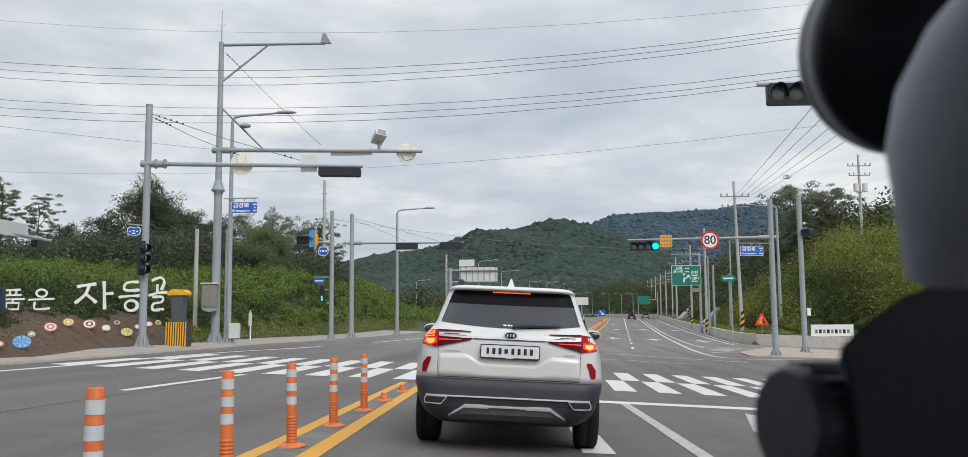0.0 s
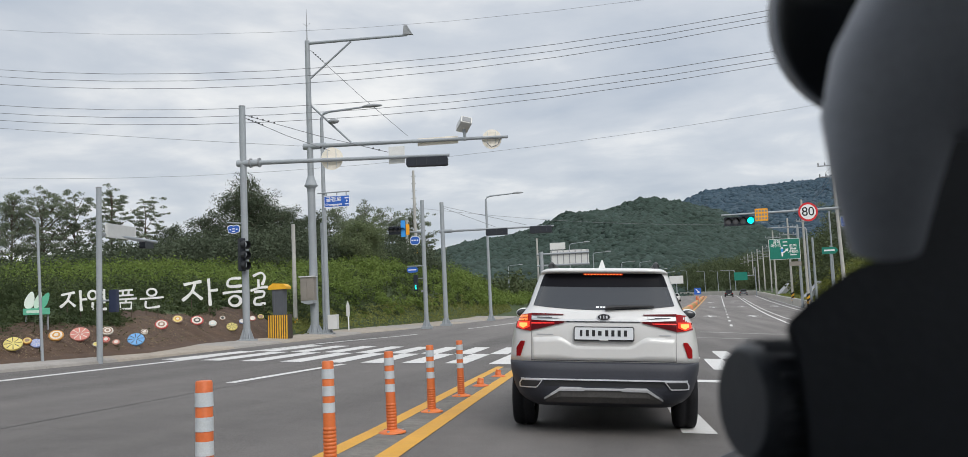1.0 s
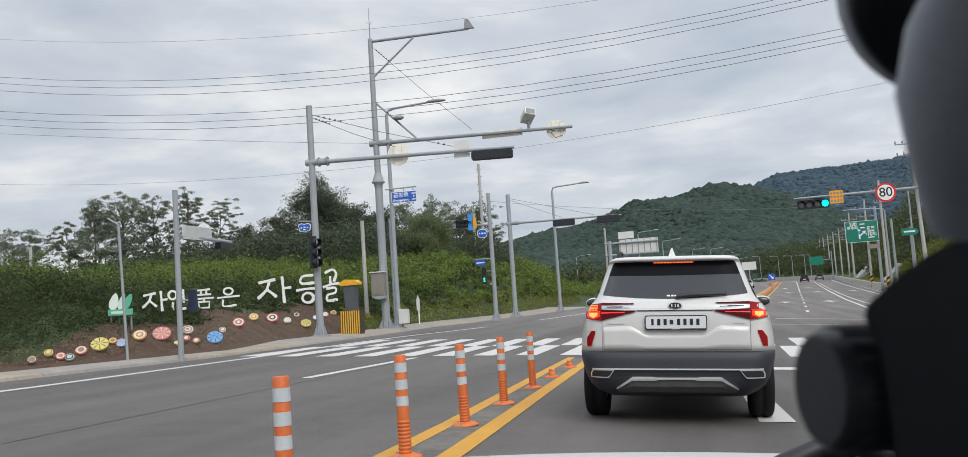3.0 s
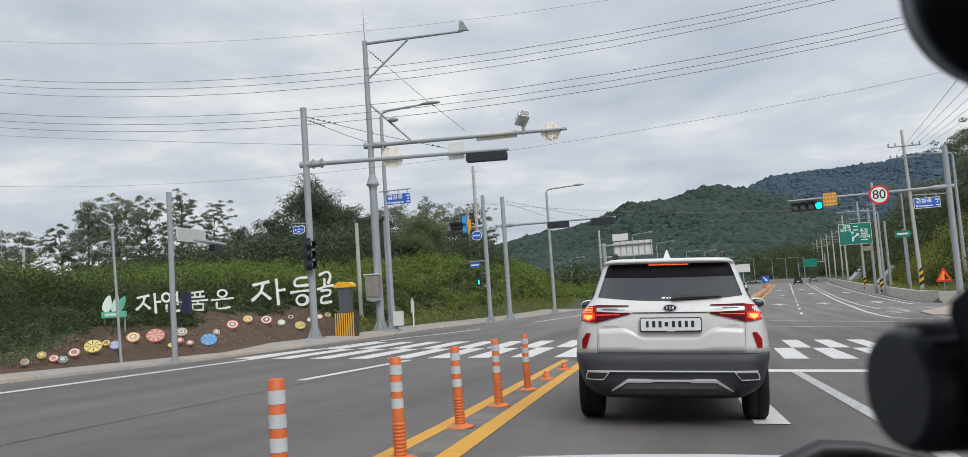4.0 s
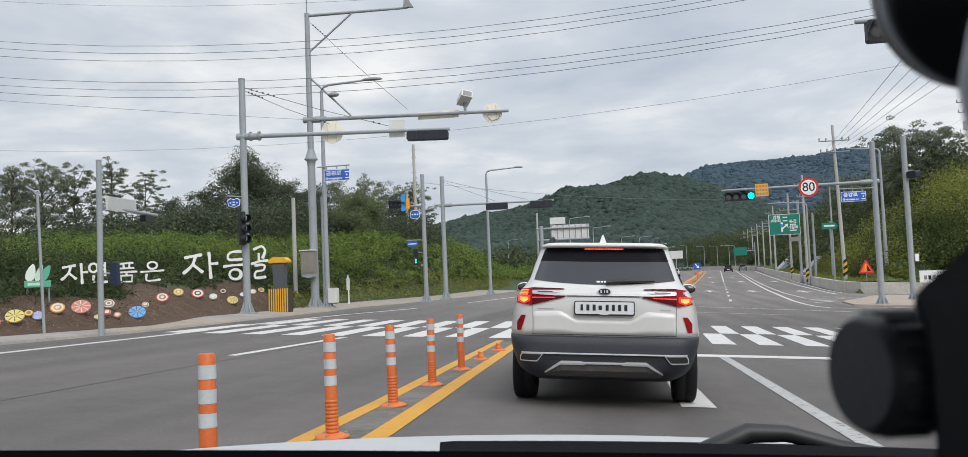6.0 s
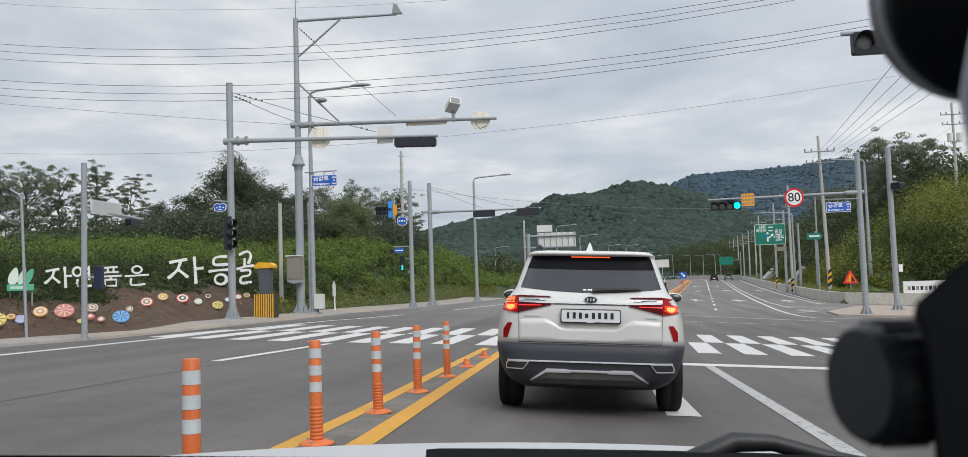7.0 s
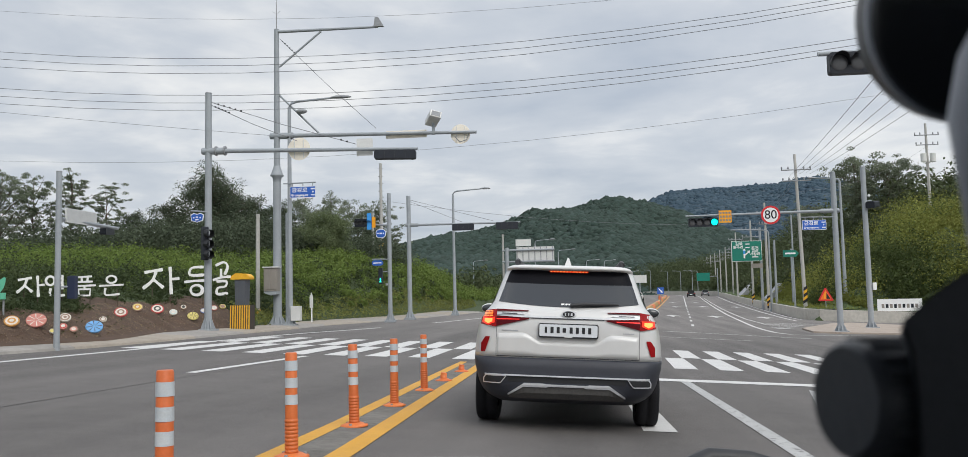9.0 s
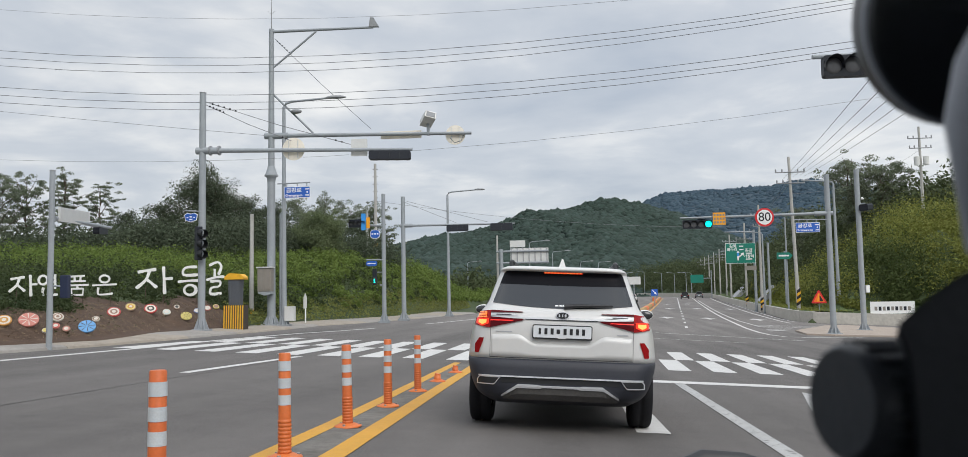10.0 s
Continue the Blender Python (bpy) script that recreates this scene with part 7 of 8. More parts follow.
def car_row(z):
    return float(np.interp(z, CZ, CW)), float(np.interp(z, CZ, CR)), float(np.interp(z, CZ, CF))


def rear_y(x, z):
    """How far forward the rear skin lies at a place across and up."""
    w, r, f = car_row(z)
    a = (f - r) / 2
    u = min(0.999, abs(x) / w)
    return r + a - a * (1 - u ** 9) ** (1 / 9)


def shell(bm, zs, n=200):
    rings = []
    for z in zs:
        w, r, f = car_row(z)
        a, yc = (f - r) / 2, (f + r) / 2
        ring = []
        for k in range(n):
            t = 2 * math.pi * k / n
            c, s = math.cos(t), math.sin(t)
            q = (abs(c) ** 9 + abs(s) ** 9) ** (-1 / 9)
            # denser towards the corners
            ring.append(bm.verts.new((w * c * q, yc + a * s * q, z)))
        rings.append(ring)
    for r0, r1 in zip(rings, rings[1:]):
        for k in range(n):
            bm.faces.new((r0[k], r0[(k + 1) % n], r1[(k + 1) % n], r1[k]))
    bm.faces.new(rings[0][::-1])
    bm.faces.new(rings[-1])
    return smoothed(bm)


def skin(bm, x0, x1, low, high, proud, nx=14, nz=4, inset=0.02):
    """A panel that follows the rear skin between two heights given over its width."""
    grid = []
    for i in range(nx + 1):
        x = x0 + (x1 - x0) * i / nx
        lo, hi = low(x), high(x)
        grid.append([bm.verts.new((x, rear_y(x, lo + (hi - lo) * j / nz) - proud, lo + (hi - lo) * j / nz)) for j in range(nz + 1)])
    back = [[bm.verts.new((v.co.x, v.co.y + proud + inset, v.co.z)) for v in col] for col in grid]
    for g, flip in ((grid, False), (back, True)):
        for i in range(nx):
            for j in range(nz):
                q = (g[i][j], g[i + 1][j], g[i + 1][j + 1], g[i][j + 1])
                bm.faces.new(q[::-1] if flip else q)
    for i in range(nx):
        bm.faces.new((grid[i + 1][0], grid[i][0], back[i][0], back[i + 1][0]))
        bm.faces.new((grid[i][nz], grid[i + 1][nz], back[i + 1][nz], back[i][nz]))
    for j in range(nz):
        bm.faces.new((grid[0][j], grid[0][j + 1], back[0][j + 1], back[0][j]))
        bm.faces.new((grid[nx][j + 1], grid[nx][j], back[nx][j], back[nx][j + 1]))
    bmesh.ops.recalc_face_normals(bm, faces=bm.faces[:])
    for f_ in bm.faces:
        f_.smooth = False
    return bm


def line(x0, z0, x1, z1):
    return lambda x: z0 + (z1 - z0) * (x - x0) / (x1 - x0)


def level(z):
    return lambda x: z


def panel(name, material, parent, x0, x1, low, high, proud=0.006, label="", nx=14, nz=4, smooth=True):
    bm = skin(bmesh.new(), x0, x1, low, high, proud, nx, nz)
    ob = part(name, bm, material, parent, label)
    return ob


ROLL, DIP = math.degrees(math.atan(0.052)), math.degrees(math.atan(-0.0196))
car = thing("suv_car", "white compact SUV with red tail lamps waiting in lane", "car", pose(-0.1245, 8.0, ground_z(-0.1245, 8.0) + 0.005, DIP, ROLL, 0))
part("body", shell(bmesh.new(), [z for z in CZ if 0.66 <= z]), M_CARW, car)
part("lower_cladding", shell(bmesh.new(), [z for z in CZ if z <= 0.66]), M_CARB, car, "dark grey plastic lower bumper")
glass = panel("rear_window", M_GLASS, car, -0.645, 0.645, lambda x: 1.128 + 0.10 * x * x, lambda x: 1.474 if abs(x) < 0.555 else 1.474 - 3.3 * (abs(x) - 0.555), 0.005, "dark tinted rear window", 62, 10)
# dark panel laid on the glass in place of the spoiler's reflection
panel("reflection_band", M_REFL_BAND, glass, -0.594, 0.594, lambda x: 1.342 + 0.02 * x * x, lambda x: 1.473 if abs(x) < 0.555 else max(1.35, 1.473 - 3.3 * (abs(x) - 0.555)), 0.0065, "dark painted reflection across the top of the window", 48, 4)
# brake lamp under the spoiler
hb = panel("high_brake_lamp", M_BRAKE, car, -0.182, 0.182, level(1.4575), level(1.4715), 0.010, "lit red high brake lamp", 8, 1)
for k in range(12):
    panel("lamp_cell", M_BRAKE_HOT, hb, -0.174 + 0.030 * k, -0.160 + 0.030 * k, level(1.4605), level(1.4685), 0.0125, "", 1, 1)
# wiper and marks on the rear window
bm = bmesh.new()
pts = [(0.02, rear_y(0.02, 1.145) - 0.03, 1.145), (0.14, rear_y(0.14, 1.155) - 0.035, 1.158), (0.46, rear_y(0.46, 1.16) - 0.03, 1.165)]
tube(bm, pts, [0.022, 0.018, 0.010], 8)
part("rear_wiper", smoothed(bm), M_BLACKP, car)
for x, w in ((-0.05, 0.03), (-0.015, 0.02), (0.012, 0.02)):
    panel("window_sticker", M_WHITE_S, glass, x - w / 2, x + w / 2, level(1.148), level(1.162), 0.0075, "", 1, 1)
# tail lamps
for s, side in ((-1, "left"), (1, "right")):
    def band(xa, xb, lo, hi, name, material, par, proud=0.006, label="", nx=8, nz=2):
        x0, x1 = (s * xa, s * xb) if s > 0 else (s * xb, s * xa)
        return panel(name, material, par, x0, x1, lambda x: lo(abs(x)), lambda x: hi(abs(x)), proud, label, nx, nz)
    lamp = band(0.652, 0.812, line(0.652, 0.934, 0.812, 0.955), line(0.652, 1.096, 0.812, 1.078), "tail_lamp", M_REDL, car, 0.016, "red tail lamp with a lit core")
    band(0.35, 0.651, line(0.35, 1.012, 0.651, 0.938), line(0.35, 1.022, 0.651, 1.036), "lamp_wedge", M_REDD, lamp, 0.0150, "", 10)
    band(0.36, 0.651, line(0.36, 1.083, 0.651, 1.078), line(0.36, 1.090, 0.651, 1.098), "lamp_upper_bar", M_REDD, lamp, 0.0150, "", 10)
    band(0.44, 0.651, line(0.44, 1.004, 0.651, 1.000), line(0.44, 1.011, 0.651, 1.010), "glowing_strip", M_GLOW, lamp, 0.0180, "thin glowing red strip")
    band(0.40, 0.651, line(0.40, 1.052, 0.651, 1.044), line(0.40, 1.066, 0.651, 1.070), "chrome_insert", M_SILVER, lamp, 0.0160)
    band(0.46, 0.60, level(1.054), level(1.063), "insert_slot", M_CARB, lamp, 0.0175)
    if s < 0:
        band(0.690, 0.780, level(1.028), level(1.080), "turn_lamp", M_AMBER, lamp, 0.0210, "lit amber turn lamp", 4)
        for k in range(3):
            band(0.690, 0.780, level(1.038 + 0.013 * k), level(1.043 + 0.013 * k), "turn_lamp_rib", M_REDL, lamp, 0.0225, "", 4, 1)
        for k in range(2):
            band(0.717 + 0.030 * k, 0.722 + 0.030 * k, level(1.029), level(1.079), "turn_lamp_rib", M_REDL, lamp, 0.0227, "", 1, 1)
    band(0.690, 0.770, lambda x: 0.960 + 0.5 * abs(x - 0.730), level(1.008), "brake_core", M_BRAKE_HOT, lamp, 0.0220, "lit brake lamp core", 8)
    band(0.668, 0.795, lambda x: 0.946 + 0.4 * abs(x - 0.7315), level(1.022), "brake_glow", M_BRAKE, lamp, 0.0205, "", 8)
    band(0.712, 0.796, lambda x: max(0.702, 0.83 - 3.0 * (x - 0.712)), lambda x: 0.842 - 1.4 * max(0, x - 0.752), "reflector", M_REDL, car, 0.008, "red bumper reflector", 12)
    band(0.647, 0.6505, level(0.672), level(0.932), "tailgate_gap", M_GAP, car, 0.0016, "", 1, 8)
    band(0.545, 0.762, lambda x: max(0.424, 0.49 - 1.3 * (x - 0.545)), lambda x: 0.500 - 1.5 * max(0, x - 0.740), "exhaust_trim", M_CHROME, car, 0.020, "chrome-framed mock exhaust", 20)
    band(0.556, 0.751, lambda x: max(0.434, 0.486 - 1.3 * (x - 0.556)), lambda x: 0.490 - 1.5 * max(0, x - 0.734), "exhaust_recess", M_BLACKP, car, 0.0225, "", 20)
    band(0.384, 0.53, line(0.384, 0.404, 0.53, 0.316), line(0.384, 0.434, 0.53, 0.334), "skid_wing", M_CHROME, car, 0.024, "", 6)
    # door mirror
    bm = bmesh.new()
    bmesh.ops.create_uvsphere(bm, u_segments=16, v_segments=10, radius=1, matrix=pose(s * 0.965, 2.62, 1.105) @ Matrix.Diagonal((0.10, 0.075, 0.062, 1)))
    mir = part("door_mirror", bm, M_CARW, car, "", True)
    bm = bmesh.new()
    bmesh.ops.create_uvsphere(bm, u_segments=16, v_segments=10, radius=1, matrix=pose(s * 0.965, 2.555, 1.103) @ Matrix.Diagonal((0.088, 0.03, 0.051, 1)))
    part("mirror_glass", bm, M_GLASS, mir, "", True)
    bm = bmesh.new()
    tube(bm, [(s * 0.78, 2.64, 1.03), (s * 0.93, 2.63, 1.06)], [0.03, 0.03], 8)
    part("mirror_arm", bm, M_BLACKP, mir)
    # roof rail
    bm = bmesh.new()
    tube(bm, [(s * 0.50, 0.49, 1.50), (s * 0.50, 0.50, 1.552), (s * 0.50, 0.56, 1.570), (s * 0.50, 0.75, 1.572), (s * 0.50, 1.9, 1.585), (s * 0.50, 2.05, 1.51)], [0.034, 0.032, 0.026, 0.02, 0.02, 0.022], 8)
    part("roof_rail", smoothed(bm), M_BLACKP, car, "black roof rail")
    # wheels
    for wy in (0.86, 3.48):
        bm = bmesh.new()
        prof = [(0.20, -0.10), (0.30, -0.117), (0.325, -0.10), (0.333, -0.07), (0.334, -0.02), (0.327, -0.015), (0.327, 0.015), (0.334, 0.02), (0.333, 0.07), (0.325, 0.10), (0.30, 0.117), (0.20, 0.10)]
        rings = []
        for r_, o in prof:
            rings.append([bm.verts.new((s * 0.772 + 0.93 * o, wy + r_ * math.cos(2 * math.pi * k / 40), 0.332 + r_ * math.sin(2 * math.pi * k / 40))) for k in range(40)])
        for r0, r1 in zip(rings, rings[1:]):
            for k in range(40):
                bm.faces.new((r0[k], r0[(k + 1) % 40], r1[(k + 1) % 40], r1[k]))
        bmesh.ops.recalc_face_normals(bm, faces=bm.faces[:])
        tyre = part("wheel", smoothed(bm), M_RUBBER, car, "black rubber tyre")
        bm = bmesh.new()
        tube(bm, [(s * 0.785 - 0.09, wy, 0.332), (s * 0.785 + 0.09, wy, 0.332)], [0.215, 0.215], 24)
        part("rim", bm, M_SILVER, tyre)
        bm = bmesh.new()
        tube(bm, [(s * 0.80, wy, 0.47), (s * 0.62, wy, 0.47)], [0.27, 0.27], 28)
        part("wheel_arch", bm, M_SEAM, car)
    # side windows
    bm = bmesh.new()
    vs = []
    for y, z in ((0.55, 1.13), (2.85, 1.10), (2.25, 1.44), (0.75, 1.42)):
        w, r, f = car_row(z)
        a, yc = (f - r) / 2, (f + r) / 2
        vs.append(bm.verts.new((s * (w * (1 - min(0.98, abs(y - yc) / a) ** 9) ** (1 / 9) + 0.006), y, z)))
    bm.faces.new(vs if s > 0 else vs[::-1])
    part("side_window", bm, M_GLASS, car)
# tailgate details
panel("garnish", M_SILVER, car, -0.645, 0.645, lambda x: 1.026 + 0.0 * x, lambda x: 1.044 + 0.0 * x, 0.012, "satin bar across the tailgate", 30, 1)
panel("garnish_shadow", M_CARB, car, -0.33, 0.33, level(1.018), level(1.026), 0.008, "", 20, 1)
panel("tailgate_gap", M_SEAM, car, -0.65, 0.65, level(0.667), level(0.673), 0.0016, "", 30, 1)
bm = bmesh.new()
prism(bm, disc_outline(0.033, 32, 1.9), -0.008, 0.008, pose(0.008, rear_y(0, 1.064) - 0.02, 1.064))
badge = part("badge", bm, M_CHROME, car, "plain oval maker's badge")
bm = bmesh.new()
prism(bm, disc_outline(0.028, 32, 1.93), -0.004, 0.004, pose(0.008, rear_y(0, 1.064) - 0.030, 1.064))
part("badge_field", bm, M_BLACKP, badge)
for x, w in ((-0.022, 0.012), (0.008, 0.008), (0.034, 0.016)):
    bm = bmesh.new()
    box(bm, x - w / 2, x + w / 2, rear_y(0, 1.064) - 0.037, rear_y(0, 1.064) - 0.035, 1.051, 1.077)
    part("badge_mark", bm, M_CHROME, badge)
# number plate with blank bars
py_ = rear_y(0, 0.91) - 0.018
bm = bmesh.new()
prism(bm, rounded(0.542, 0.132, 0.018), -0.010, 0.012, pose(0.008, py_, 0.913))
npl = part("number_plate", bm, M_BLACKP, car, "white number plate in a black frame")
bm = bmesh.new()
prism(bm, rounded(0.524, 0.108, 0.012), -0.003, 0.003, pose(0.008, py_ - 0.012, 0.916))
part("plate_field", bm, M_PLATE, npl)
for k, w in enumerate((0.034, 0.044, 0.044, 0.050, 0.044, 0.044, 0.044, 0.044)):
    bm = bmesh.new()
    x = -0.195 + 0.0555 * k + (0.006 if k > 3 else 0)
    w *= 0.62
    box(bm, x - w / 2, x + w / 2, py_ - 0.0185, py_ - 0.0155, 0.892 if k != 3 else 0.899, 0.947 if k != 3 else 0.939)
    part("plate_bar", bm, M_BLACK_S, npl)
bm = bmesh.new()
box(bm, -0.03, 0.045, py_ - 0.0125, py_ - 0.0105, 0.855, 0.862)
part("frame_mark", bm, M_WHITE_S, npl)
for x0, x1 in ((-0.60, -0.45), (0.50, 0.60)):
    panel("badge_bar", M_GREYMARK, car, x0, x1, level(0.900), level(0.908), 0.004, "", 2, 1)
# bumper trims
panel("chrome_strip", M_CHROME, car, -0.745, 0.745, level(0.497), level(0.509), 0.024, "chrome strip across the bumper", 40, 1)
panel("bumper_recess", M_BLACKP, car, -0.53, 0.53, level(0.446), level(0.494), 0.004, "", 30, 1)
panel("skid_plate", M_CHROME, car, -0.386, 0.386, lambda x: 0.402 + (0.008 if abs(x) < 0.16 else 0.0), lambda x: 0.436 - 0.006 * (abs(x) < 0.2), 0.026, "silver skid plate", 30, 2)
panel("diffuser", M_UNDERTRAY, car, -0.52, 0.52, level(0.29), lambda x: 0.406 if abs(x) < 0.386 else 0.406 - 0.6 * (abs(x) - 0.386), 0.012, "", 30, 2)
# a soft fold across the tailgate below the plate
panel("tailgate_fold", M_CARW, car, -0.640, 0.640, level(0.676), lambda x: 0.800 + 0.086 * hump((abs(x) - 0.22) / 0.19) - 0.05 * max(0, abs(x) - 0.41), 0.0026, "", 66, 4).data.polygons.foreach_set("use_smooth", [True] * (2 * 66 * 4 + 2 * 66 + 8))
bm = bmesh.new()
prism(bm, [(-0.035, 0.0), (0.035, 0.0), (0.006, 0.085), (-0.006, 0.085)], -0.09, 0.09, pose(-0.012, 0.62, 1.53))
for v in bm.verts:
    if v.co.z > 1.57:
        v.co.y = 0.60 + (v.co.y - 0.62) * 0.35
part("fin_antenna", bm, M_CARW, car)
bm = bmesh.new()
box(bm, -0.55, 0.55, 0.45, 4.0, 0.30, 0.38, 0.03)
part("underbody", bm, M_UNDERTRAY, car)
bm = bmesh.new()
tube(bm, [(-0.42, 0.45, 0.30), (-0.42, 0.22, 0.27)], [0.03, 0.03], 10)
part("tailpipe", bm, M_STEEL_D, car)


def small_car(label, x, y, heading, paint, z_off=0.0):
    """A distant car: rounded body, cabin, windows, lamps and wheels."""
    p = thing("car", label, "car", pose(x, y, ground_z(x, y) + z_off, 0, 0, heading))
    bm = bmesh.new()
    box(bm, -0.9, 0.9, 0, 4.4, 0.3, 0.95, 0.14)
    part("body", bm, paint, p, "", True)
    bm = bmesh.new()
    prism(bm, [(-0.78, 0.9), (0.78, 0.9), (0.60, 1.52), (-0.60, 1.52)], 0.25, 2.9)
    bmesh.ops.bevel(bm, geom=bm.edges[:], offset=0.07, segments=2, affect="EDGES")
    part("cabin", bm, paint, p)
    for y0 in (0.235, 2.915):
        bm = bmesh.new()
        prism(bm, [(-0.66, 0.98), (0.66, 0.98), (0.54, 1.42), (-0.54, 1.42)], y0 - 0.01, y0 + 0.01)
        part("window", bm, M_GLASS, p)
    for s in (-1, 1):
        bm = bmesh.new()
        box(bm, s * 0.72 - 0.14, s * 0.72 + 0.14, -0.012, 0.03, 0.72, 0.84)
        part("tail_lamp", bm, M_REDL, p)
        for wy in (0.8, 3.5):
            bm = bmesh.new()
            tube(bm, [(s * 0.72, wy, 0.32), (s * 0.92, wy, 0.32)], [0.32, 0.32], 16)
            part("wheel", bm, M_RUBBER, p)
    bm = bmesh.new()
    box(bm, -0.26, 0.26, -0.012, 0.0, 0.55, 0.67)
    part("number_plate", bm, M_PLATE, p)
    return p


M_CARK = mat("black_car_paint", (0.02, 0.021, 0.024), 0.25, var=0.05, coat=0.5)
M_CARG = mat("grey_car_paint", (0.16, 0.17, 0.18), 0.3, 0.3, var=0.05, coat=0.5)
small_car("dark SUV driving away on the far road", far_x(197, 1.6), 197, -6.7, M_CARK)
small_car("dark saloon car driving away on the far road", far_x(216, 5.2), 216, -6.7, M_CARG)
small_car("white car coming along the far carriageway", far_x(170, -8.5), 170, 173.3, M_CARW)

# ---- inside the camera's own car ----
HOST = pose(0, 0, 0.011, DIP, ROLL, 0)
M_DASH = mat("grey_dashboard_skin", (0.086, 0.095, 0.108), 0.6, var=0.08, scale=20, bump=0.15, bscale=400)
M_DASHK = mat("black_dashboard_skin", (0.004, 0.0045, 0.006), 0.95, var=0.1, scale=20, bump=0.1, bscale=300, spec=0.04)
M_TRIM = mat("black_door_trim", (0.02, 0.02, 0.022), 0.7, var=0.1, scale=15)
M_COWL = mat("black_cowl_plastic", (0.010, 0.011, 0.014), 0.8, var=0.15, scale=20, spec=0.15)
M_HOOD = mat("white_bonnet_paint", (0.47, 0.485, 0.50), 0.25, var=0.03, coat=0.5)
M_MOUNT = mat("black_mount_plastic", (0.014, 0.016, 0.021), 0.42, var=0.15, scale=120)
M_MOUNTB = mat("slate_mount_plastic", (0.040, 0.045, 0.056), 0.45, var=0.12, scale=120, bump=0.05, bscale=900)
M_MOUNTG = mat("grey_mount_plastic", (0.34, 0.36, 0.41), 0.5, var=0.12, scale=150)
own = thing("own_car_front", "dashboard, cowl and white bonnet of the filming car", "car interior", HOST)


def sweep(name, prof, material, label="", half=0.95, drop=0.05, bow=0.10, n=24, x_mid=0.0, tilt=0.0):
    """A profile of forward and height values carried across the car, bowed back and down to its sides."""
    verts, faces = [], []
    for i in range(n + 1):
        u = -1 + 2 * i / n
        for y, z in prof:
            verts.append((x_mid + half * u, y - bow * u * u, z - drop * u * u + tilt * (x_mid + half * u)))
    m = len(prof)
    for i in range(n):
        for j in range(m - 1):
            a = i * m + j
            faces.append((a, a + m, a + m + 1, a + 1))
    ob = raw(name, verts, faces, material, own, True)
    if label:
        ob["label"] = label
    return ob


sweep("dashboard_pad", [(0.20, 0.90), (0.22, 0.956), (0.27, 0.970), (0.36, 0.977), (0.400, 0.979), (0.412, 0.974), (0.415, 0.94)], M_DASH, "grey grained dashboard pad", 0.76, 0.008, 0.02, tilt=0.036)
sweep("dashboard_top", [(0.41, 0.94), (0.43, 0.988), (0.60, 0.950), (0.80, 0.905), (0.86, 0.890), (0.87, 0.84)], M_DASHK, "matt black dashboard top", 0.78, 0.008, 0.03, tilt=0.026)
sweep("cowl", [(0.90, 0.83), (0.92, 0.914), (1.0, 0.902), (1.06, 0.886), (1.08, 0.83)], M_COWL, "dark cowl panel below the windscreen", 0.52, 0.008, 0.02, x_mid=0.29)
sweep("cowl", [(0.89, 0.80), (0.92, 0.868), (1.0, 0.862), (1.06, 0.850), (1.08, 0.80)], M_COWL, "", 0.95, 0.045, 0.08, x_mid=0.1)
sweep("bonnet", [(1.08, 0.82), (1.10, 0.889), (1.25, 0.864), (1.5, 0.823), (1.8, 0.755), (2.0, 0.67), (2.1, 0.55), (2.12, 0.35)], M_HOOD, "white painted bonnet", 0.88, 0.047, 0.16, x_mid=0.06)
bm = bmesh.new()
tube(bm, [(0.02, 0.92, 0.870), (0.045, 0.93, 0.900), (0.09, 0.94, 0.921), (0.13, 0.945, 0.921), (0.185, 0.95, 0.908), (0.27, 0.955, 0.895)], [0.010, 0.012, 0.011, 0.009, 0.008, 0.007], 10)
part("wiper_arm", smoothed(bm), M_BLACKP, own, "black wiper arm")

# unseen cabin shell round the lens, added for shade; open at the windscreen
M_LINER = mat("grey_headliner", (0.22, 0.22, 0.22), 0.9, var=0.08, scale=15)


def cabin_sheet(name, pts, material):
    bm = bmesh.new()
    vs = [bm.verts.new(p) for p in pts]
    face = bm.faces.new(vs)
    bm.normal_update()
    nrm = face.normal.copy()
    if (vs[0].co - Vector((0, -0.6, 1.0))).dot(nrm) < 0:
        nrm = -nrm
    r = bmesh.ops.extrude_face_region(bm, geom=[face])
    for g in r["geom"]:
        if isinstance(g, bmesh.types.BMVert):
            g.co += nrm * 0.03
    bmesh.ops.recalc_face_normals(bm, faces=bm.faces[:])
    return part(name, bm, material, own)


cabin_sheet("roof", [(-0.60, 0.16, 1.34), (0.60, 0.16, 1.34), (0.62, -1.9, 1.38), (-0.62, -1.9, 1.38)], M_LINER)
cabin_sheet("door_panel", [(-0.80, 0.80, 0.92), (-0.80, -1.9, 0.98), (-0.80, -1.9, 0.35), (-0.80, 0.80, 0.35)], M_TRIM)
cabin_sheet("door_panel", [(0.80, 0.80, 0.92), (0.80, -1.9, 0.98), (0.80, -1.9, 0.35), (0.80, 0.80, 0.35)], M_TRIM)
cabin_sheet("rear_bulkhead", [(-0.80, -1.9, 0.35), (0.80, -1.9, 0.35), (0.62, -1.9, 1.38), (-0.62, -1.9, 1.38)], M_TRIM)
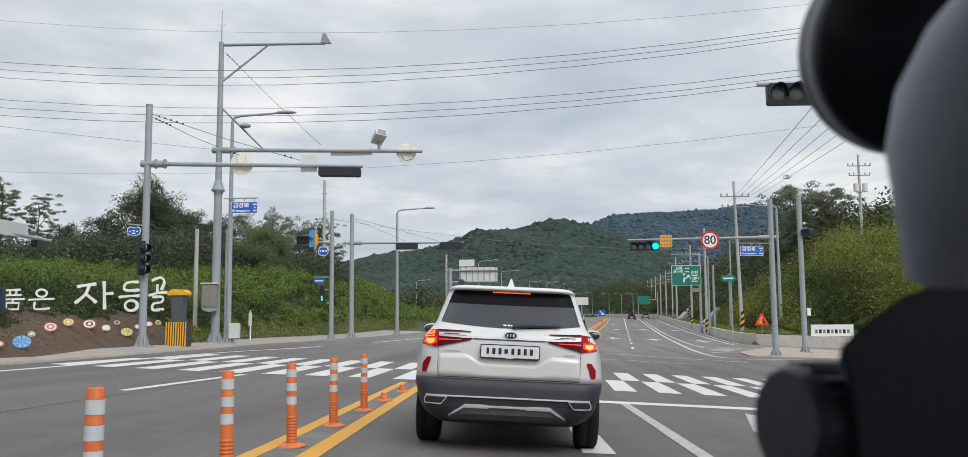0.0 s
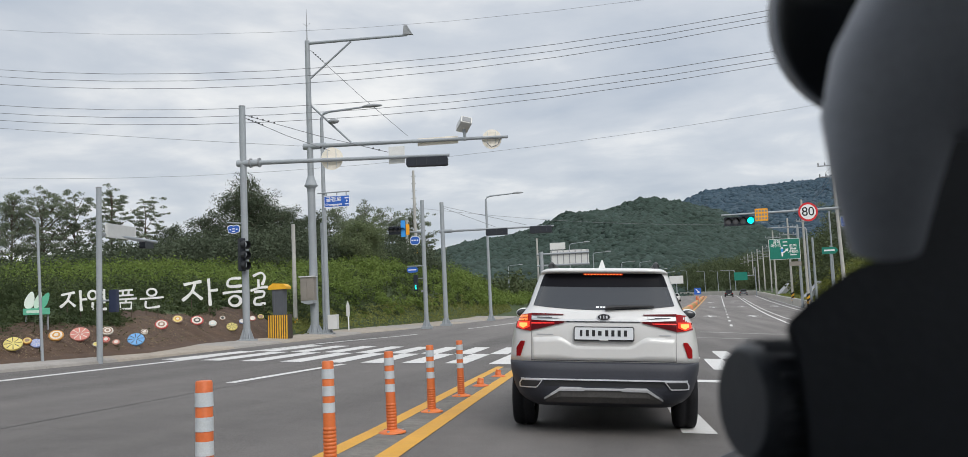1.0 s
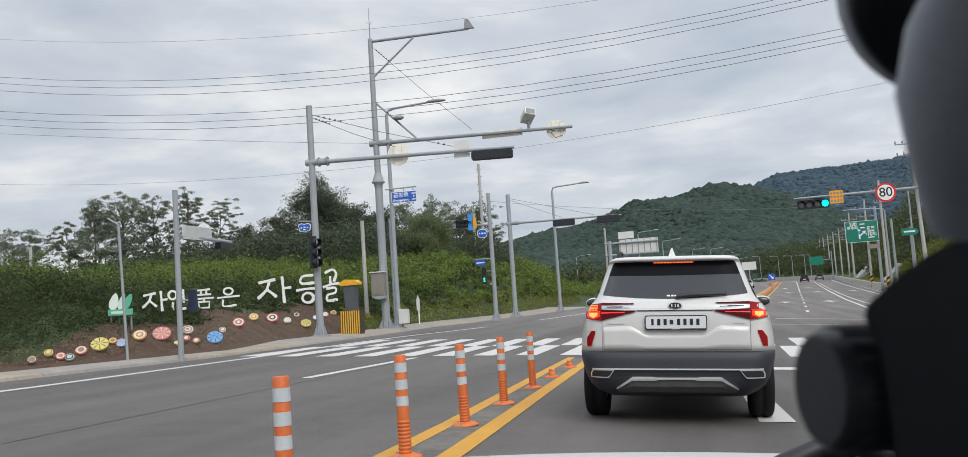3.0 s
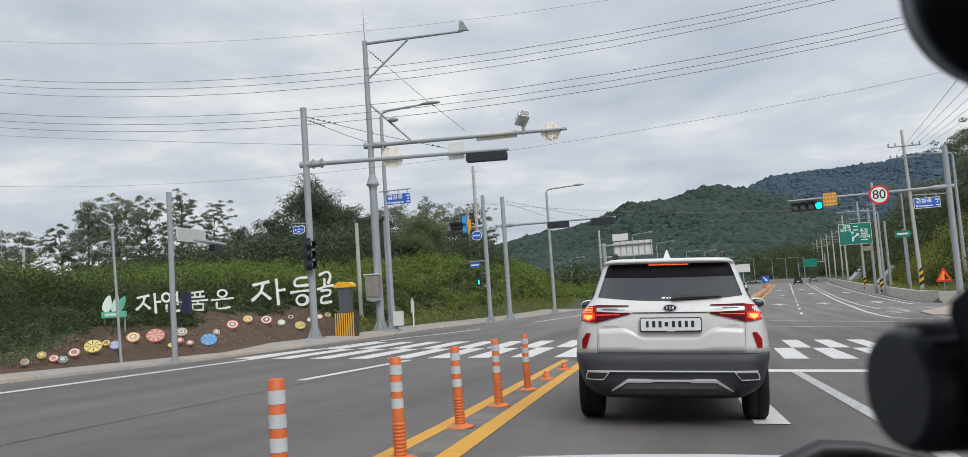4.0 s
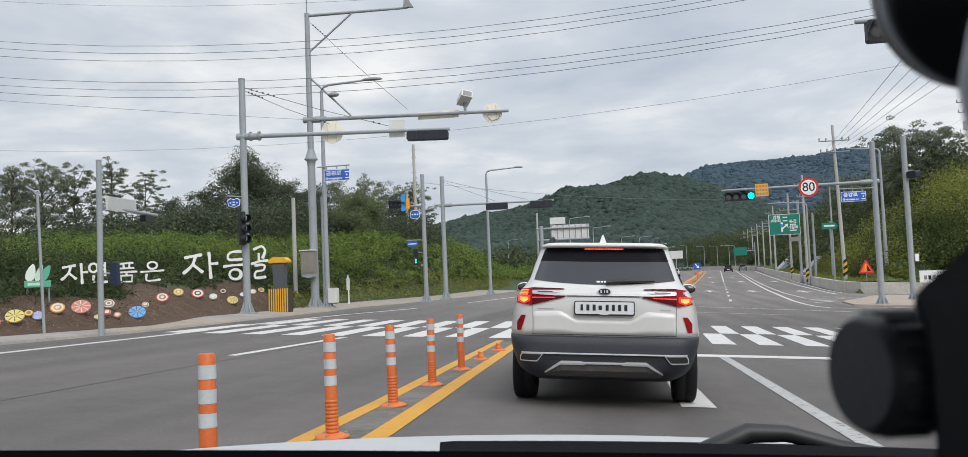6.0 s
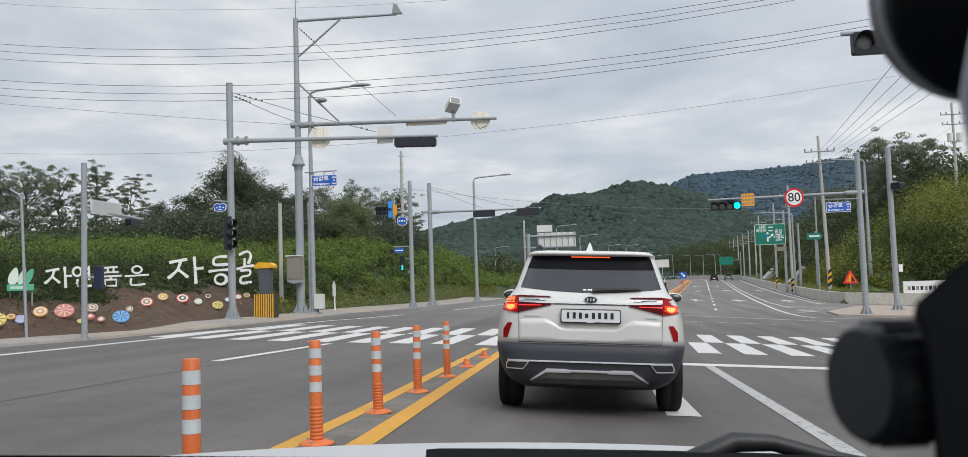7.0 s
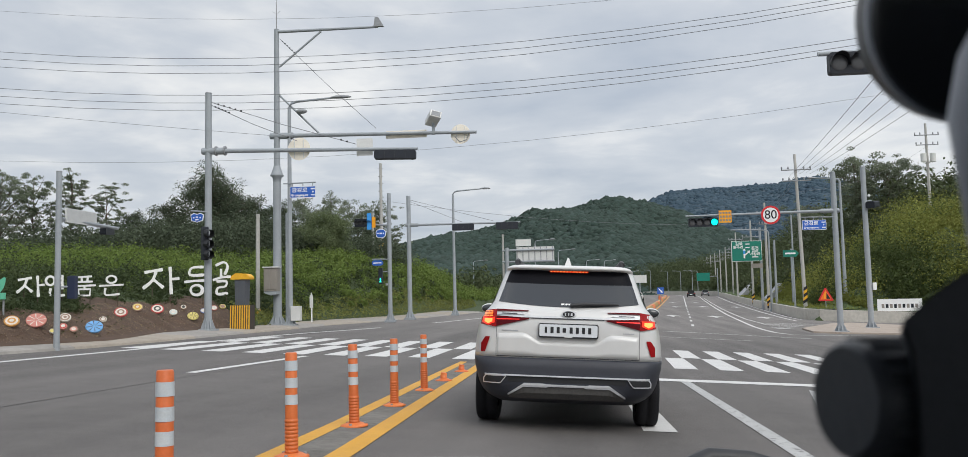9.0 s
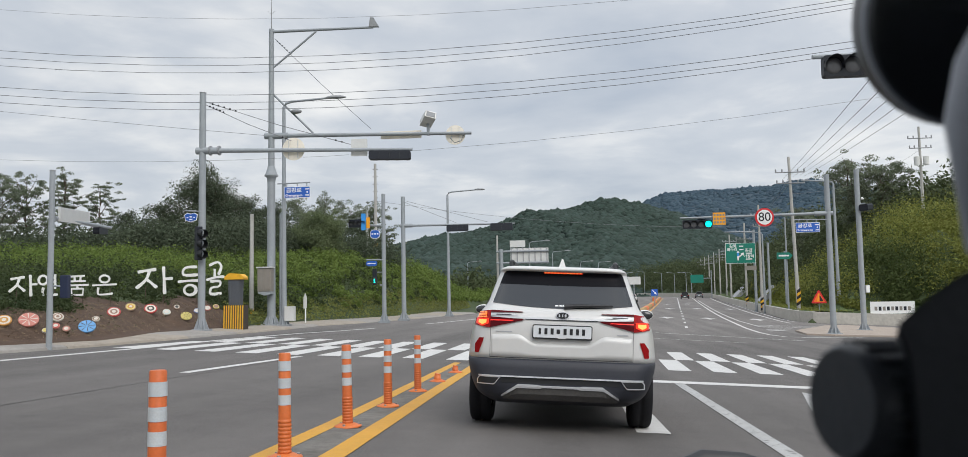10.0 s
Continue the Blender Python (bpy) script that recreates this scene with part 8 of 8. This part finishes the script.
cabin_sheet("cabin_floor", [(-0.80, 0.80, 0.33), (0.80, 0.80, 0.33), (0.80, -1.9, 0.33), (-0.80, -1.9, 0.33)], M_TRIM)
for s in (-1, 1):
    bm = bmesh.new()
    tube(bm, [(s * 0.82, 0.70, 0.90), (s * 0.74, 0.42, 1.14), (s * 0.61, 0.15, 1.35)], [0.035, 0.032, 0.04], 10)
    part("windscreen_pillar", smoothed(bm), M_TRIM, own)
    bm = bmesh.new()
    tube(bm, [(s * 0.80, -0.55, 0.92), (s * 0.62, -0.55, 1.36)], [0.05, 0.04], 10)
    part("door_pillar", smoothed(bm), M_TRIM, own)

# phone mount close beside the lens
MOUNT = pose(0.0141, 0, EYE, 94.94, 0, 8.02) @ pose(0, 0, 0, 0, 0, -2.56)
mount = thing("phone_mount", "black plastic phone mount with a clamp knob", "phone mount", MOUNT)


def mp(u, v, d=0.10):
    """A place in the mount's frame from view slopes: u to the right, v down, at a depth."""
    return Vector(((u - 784) / 1420 * d, (370 - v) / 1420 * d, -d))


bm = bmesh.new()
c0, c1 = mp(1455, 12, 0.0955), mp(1427, 17, 0.1027)
tube(bm, [c1, c1.lerp(c0, 0.15), c1.lerp(c0, 0.85), c0, c0.lerp(c1, 0.06)], [0.01256, 0.01293, 0.01244, 0.01196, 0.01063], 48)
part("pivot_disc", smoothed(bm), M_MOUNT, mount)
bm = bmesh.new()
tube(bm, [c1.lerp(c0, 0.62), c1.lerp(c0, 0.66), c1.lerp(c0, 0.80), c1.lerp(c0, 0.84)], [0.01244, 0.01287, 0.01274, 0.01232], 48, caps=False)
part("pivot_rim", smoothed(bm), M_MOUNTG, mount)
bm = bmesh.new()
tube(bm, [mp(1800, -200, 0.075), mp(1640, -20, 0.075), mp(1530, 75, 0.075), mp(1462, 150, 0.075), mp(1436, 205, 0.075), mp(1434, 300, 0.075), mp(1434, 400, 0.077)],
     [0.0104, 0.0099, 0.0086, 0.0068, 0.0054, 0.0042, 0.0030], 32)
part("neck", smoothed(bm), M_MOUNTG, mount, "grey curved neck")
bm = bmesh.new()
out = [(1375, 438), (1320, 478), (1268, 527), (1288, 570), (1300, 650), (1312, 760), (1312, 1100), (2050, 1100), (2050, 20), (1600, 110), (1530, 240), (1510, 330), (1470, 400)]
a = [bm.verts.new(mp(u, v, 0.0795)) for u, v in out]
b = [bm.verts.new(mp(u + 12, v + 10, 0.084)) for u, v in out]
bm.faces.new(a)
bm.faces.new(b[::-1])
for i in range(len(out)):
    j = (i + 1) % len(out)
    bm.faces.new((a[i], b[i], b[j], a[j]))
bmesh.ops.recalc_face_normals(bm, faces=bm.faces[:])
bmesh.ops.bevel(bm, geom=bm.edges[:], offset=0.0004, segments=2, affect="EDGES")
part("clamp_body", bm, M_MOUNTB, mount, "angular black clamp body")
bm = bmesh.new()
ax = Vector((-0.985, 0.0, 0.17)).normalized()
kc = mp(1205, 652, 0.086)
tube(bm, [kc + ax * 0.0003, kc, kc - ax * 0.0006, kc - ax * 0.0065, kc - ax * 0.0075], [0.0052, 0.0055, 0.0058, 0.0058, 0.0050], 40)
knob = part("clamp_knob", smoothed(bm), M_MOUNTB, mount, "round clamp knob")
for k in range(20):
    bm = bmesh.new()
    t1 = ax.cross(Vector((0, 1, 0))).normalized()
    t2 = ax.cross(t1)
    a_ = 2 * math.pi * k / 20
    q = kc + (t1 * math.cos(a_) + t2 * math.sin(a_)) * 0.0058
    tube(bm, [q - ax * 0.0012, q - ax * 0.0062], [0.0004, 0.0004], 6)
    part("knob_ridge", bm, M_MOUNTB, knob)
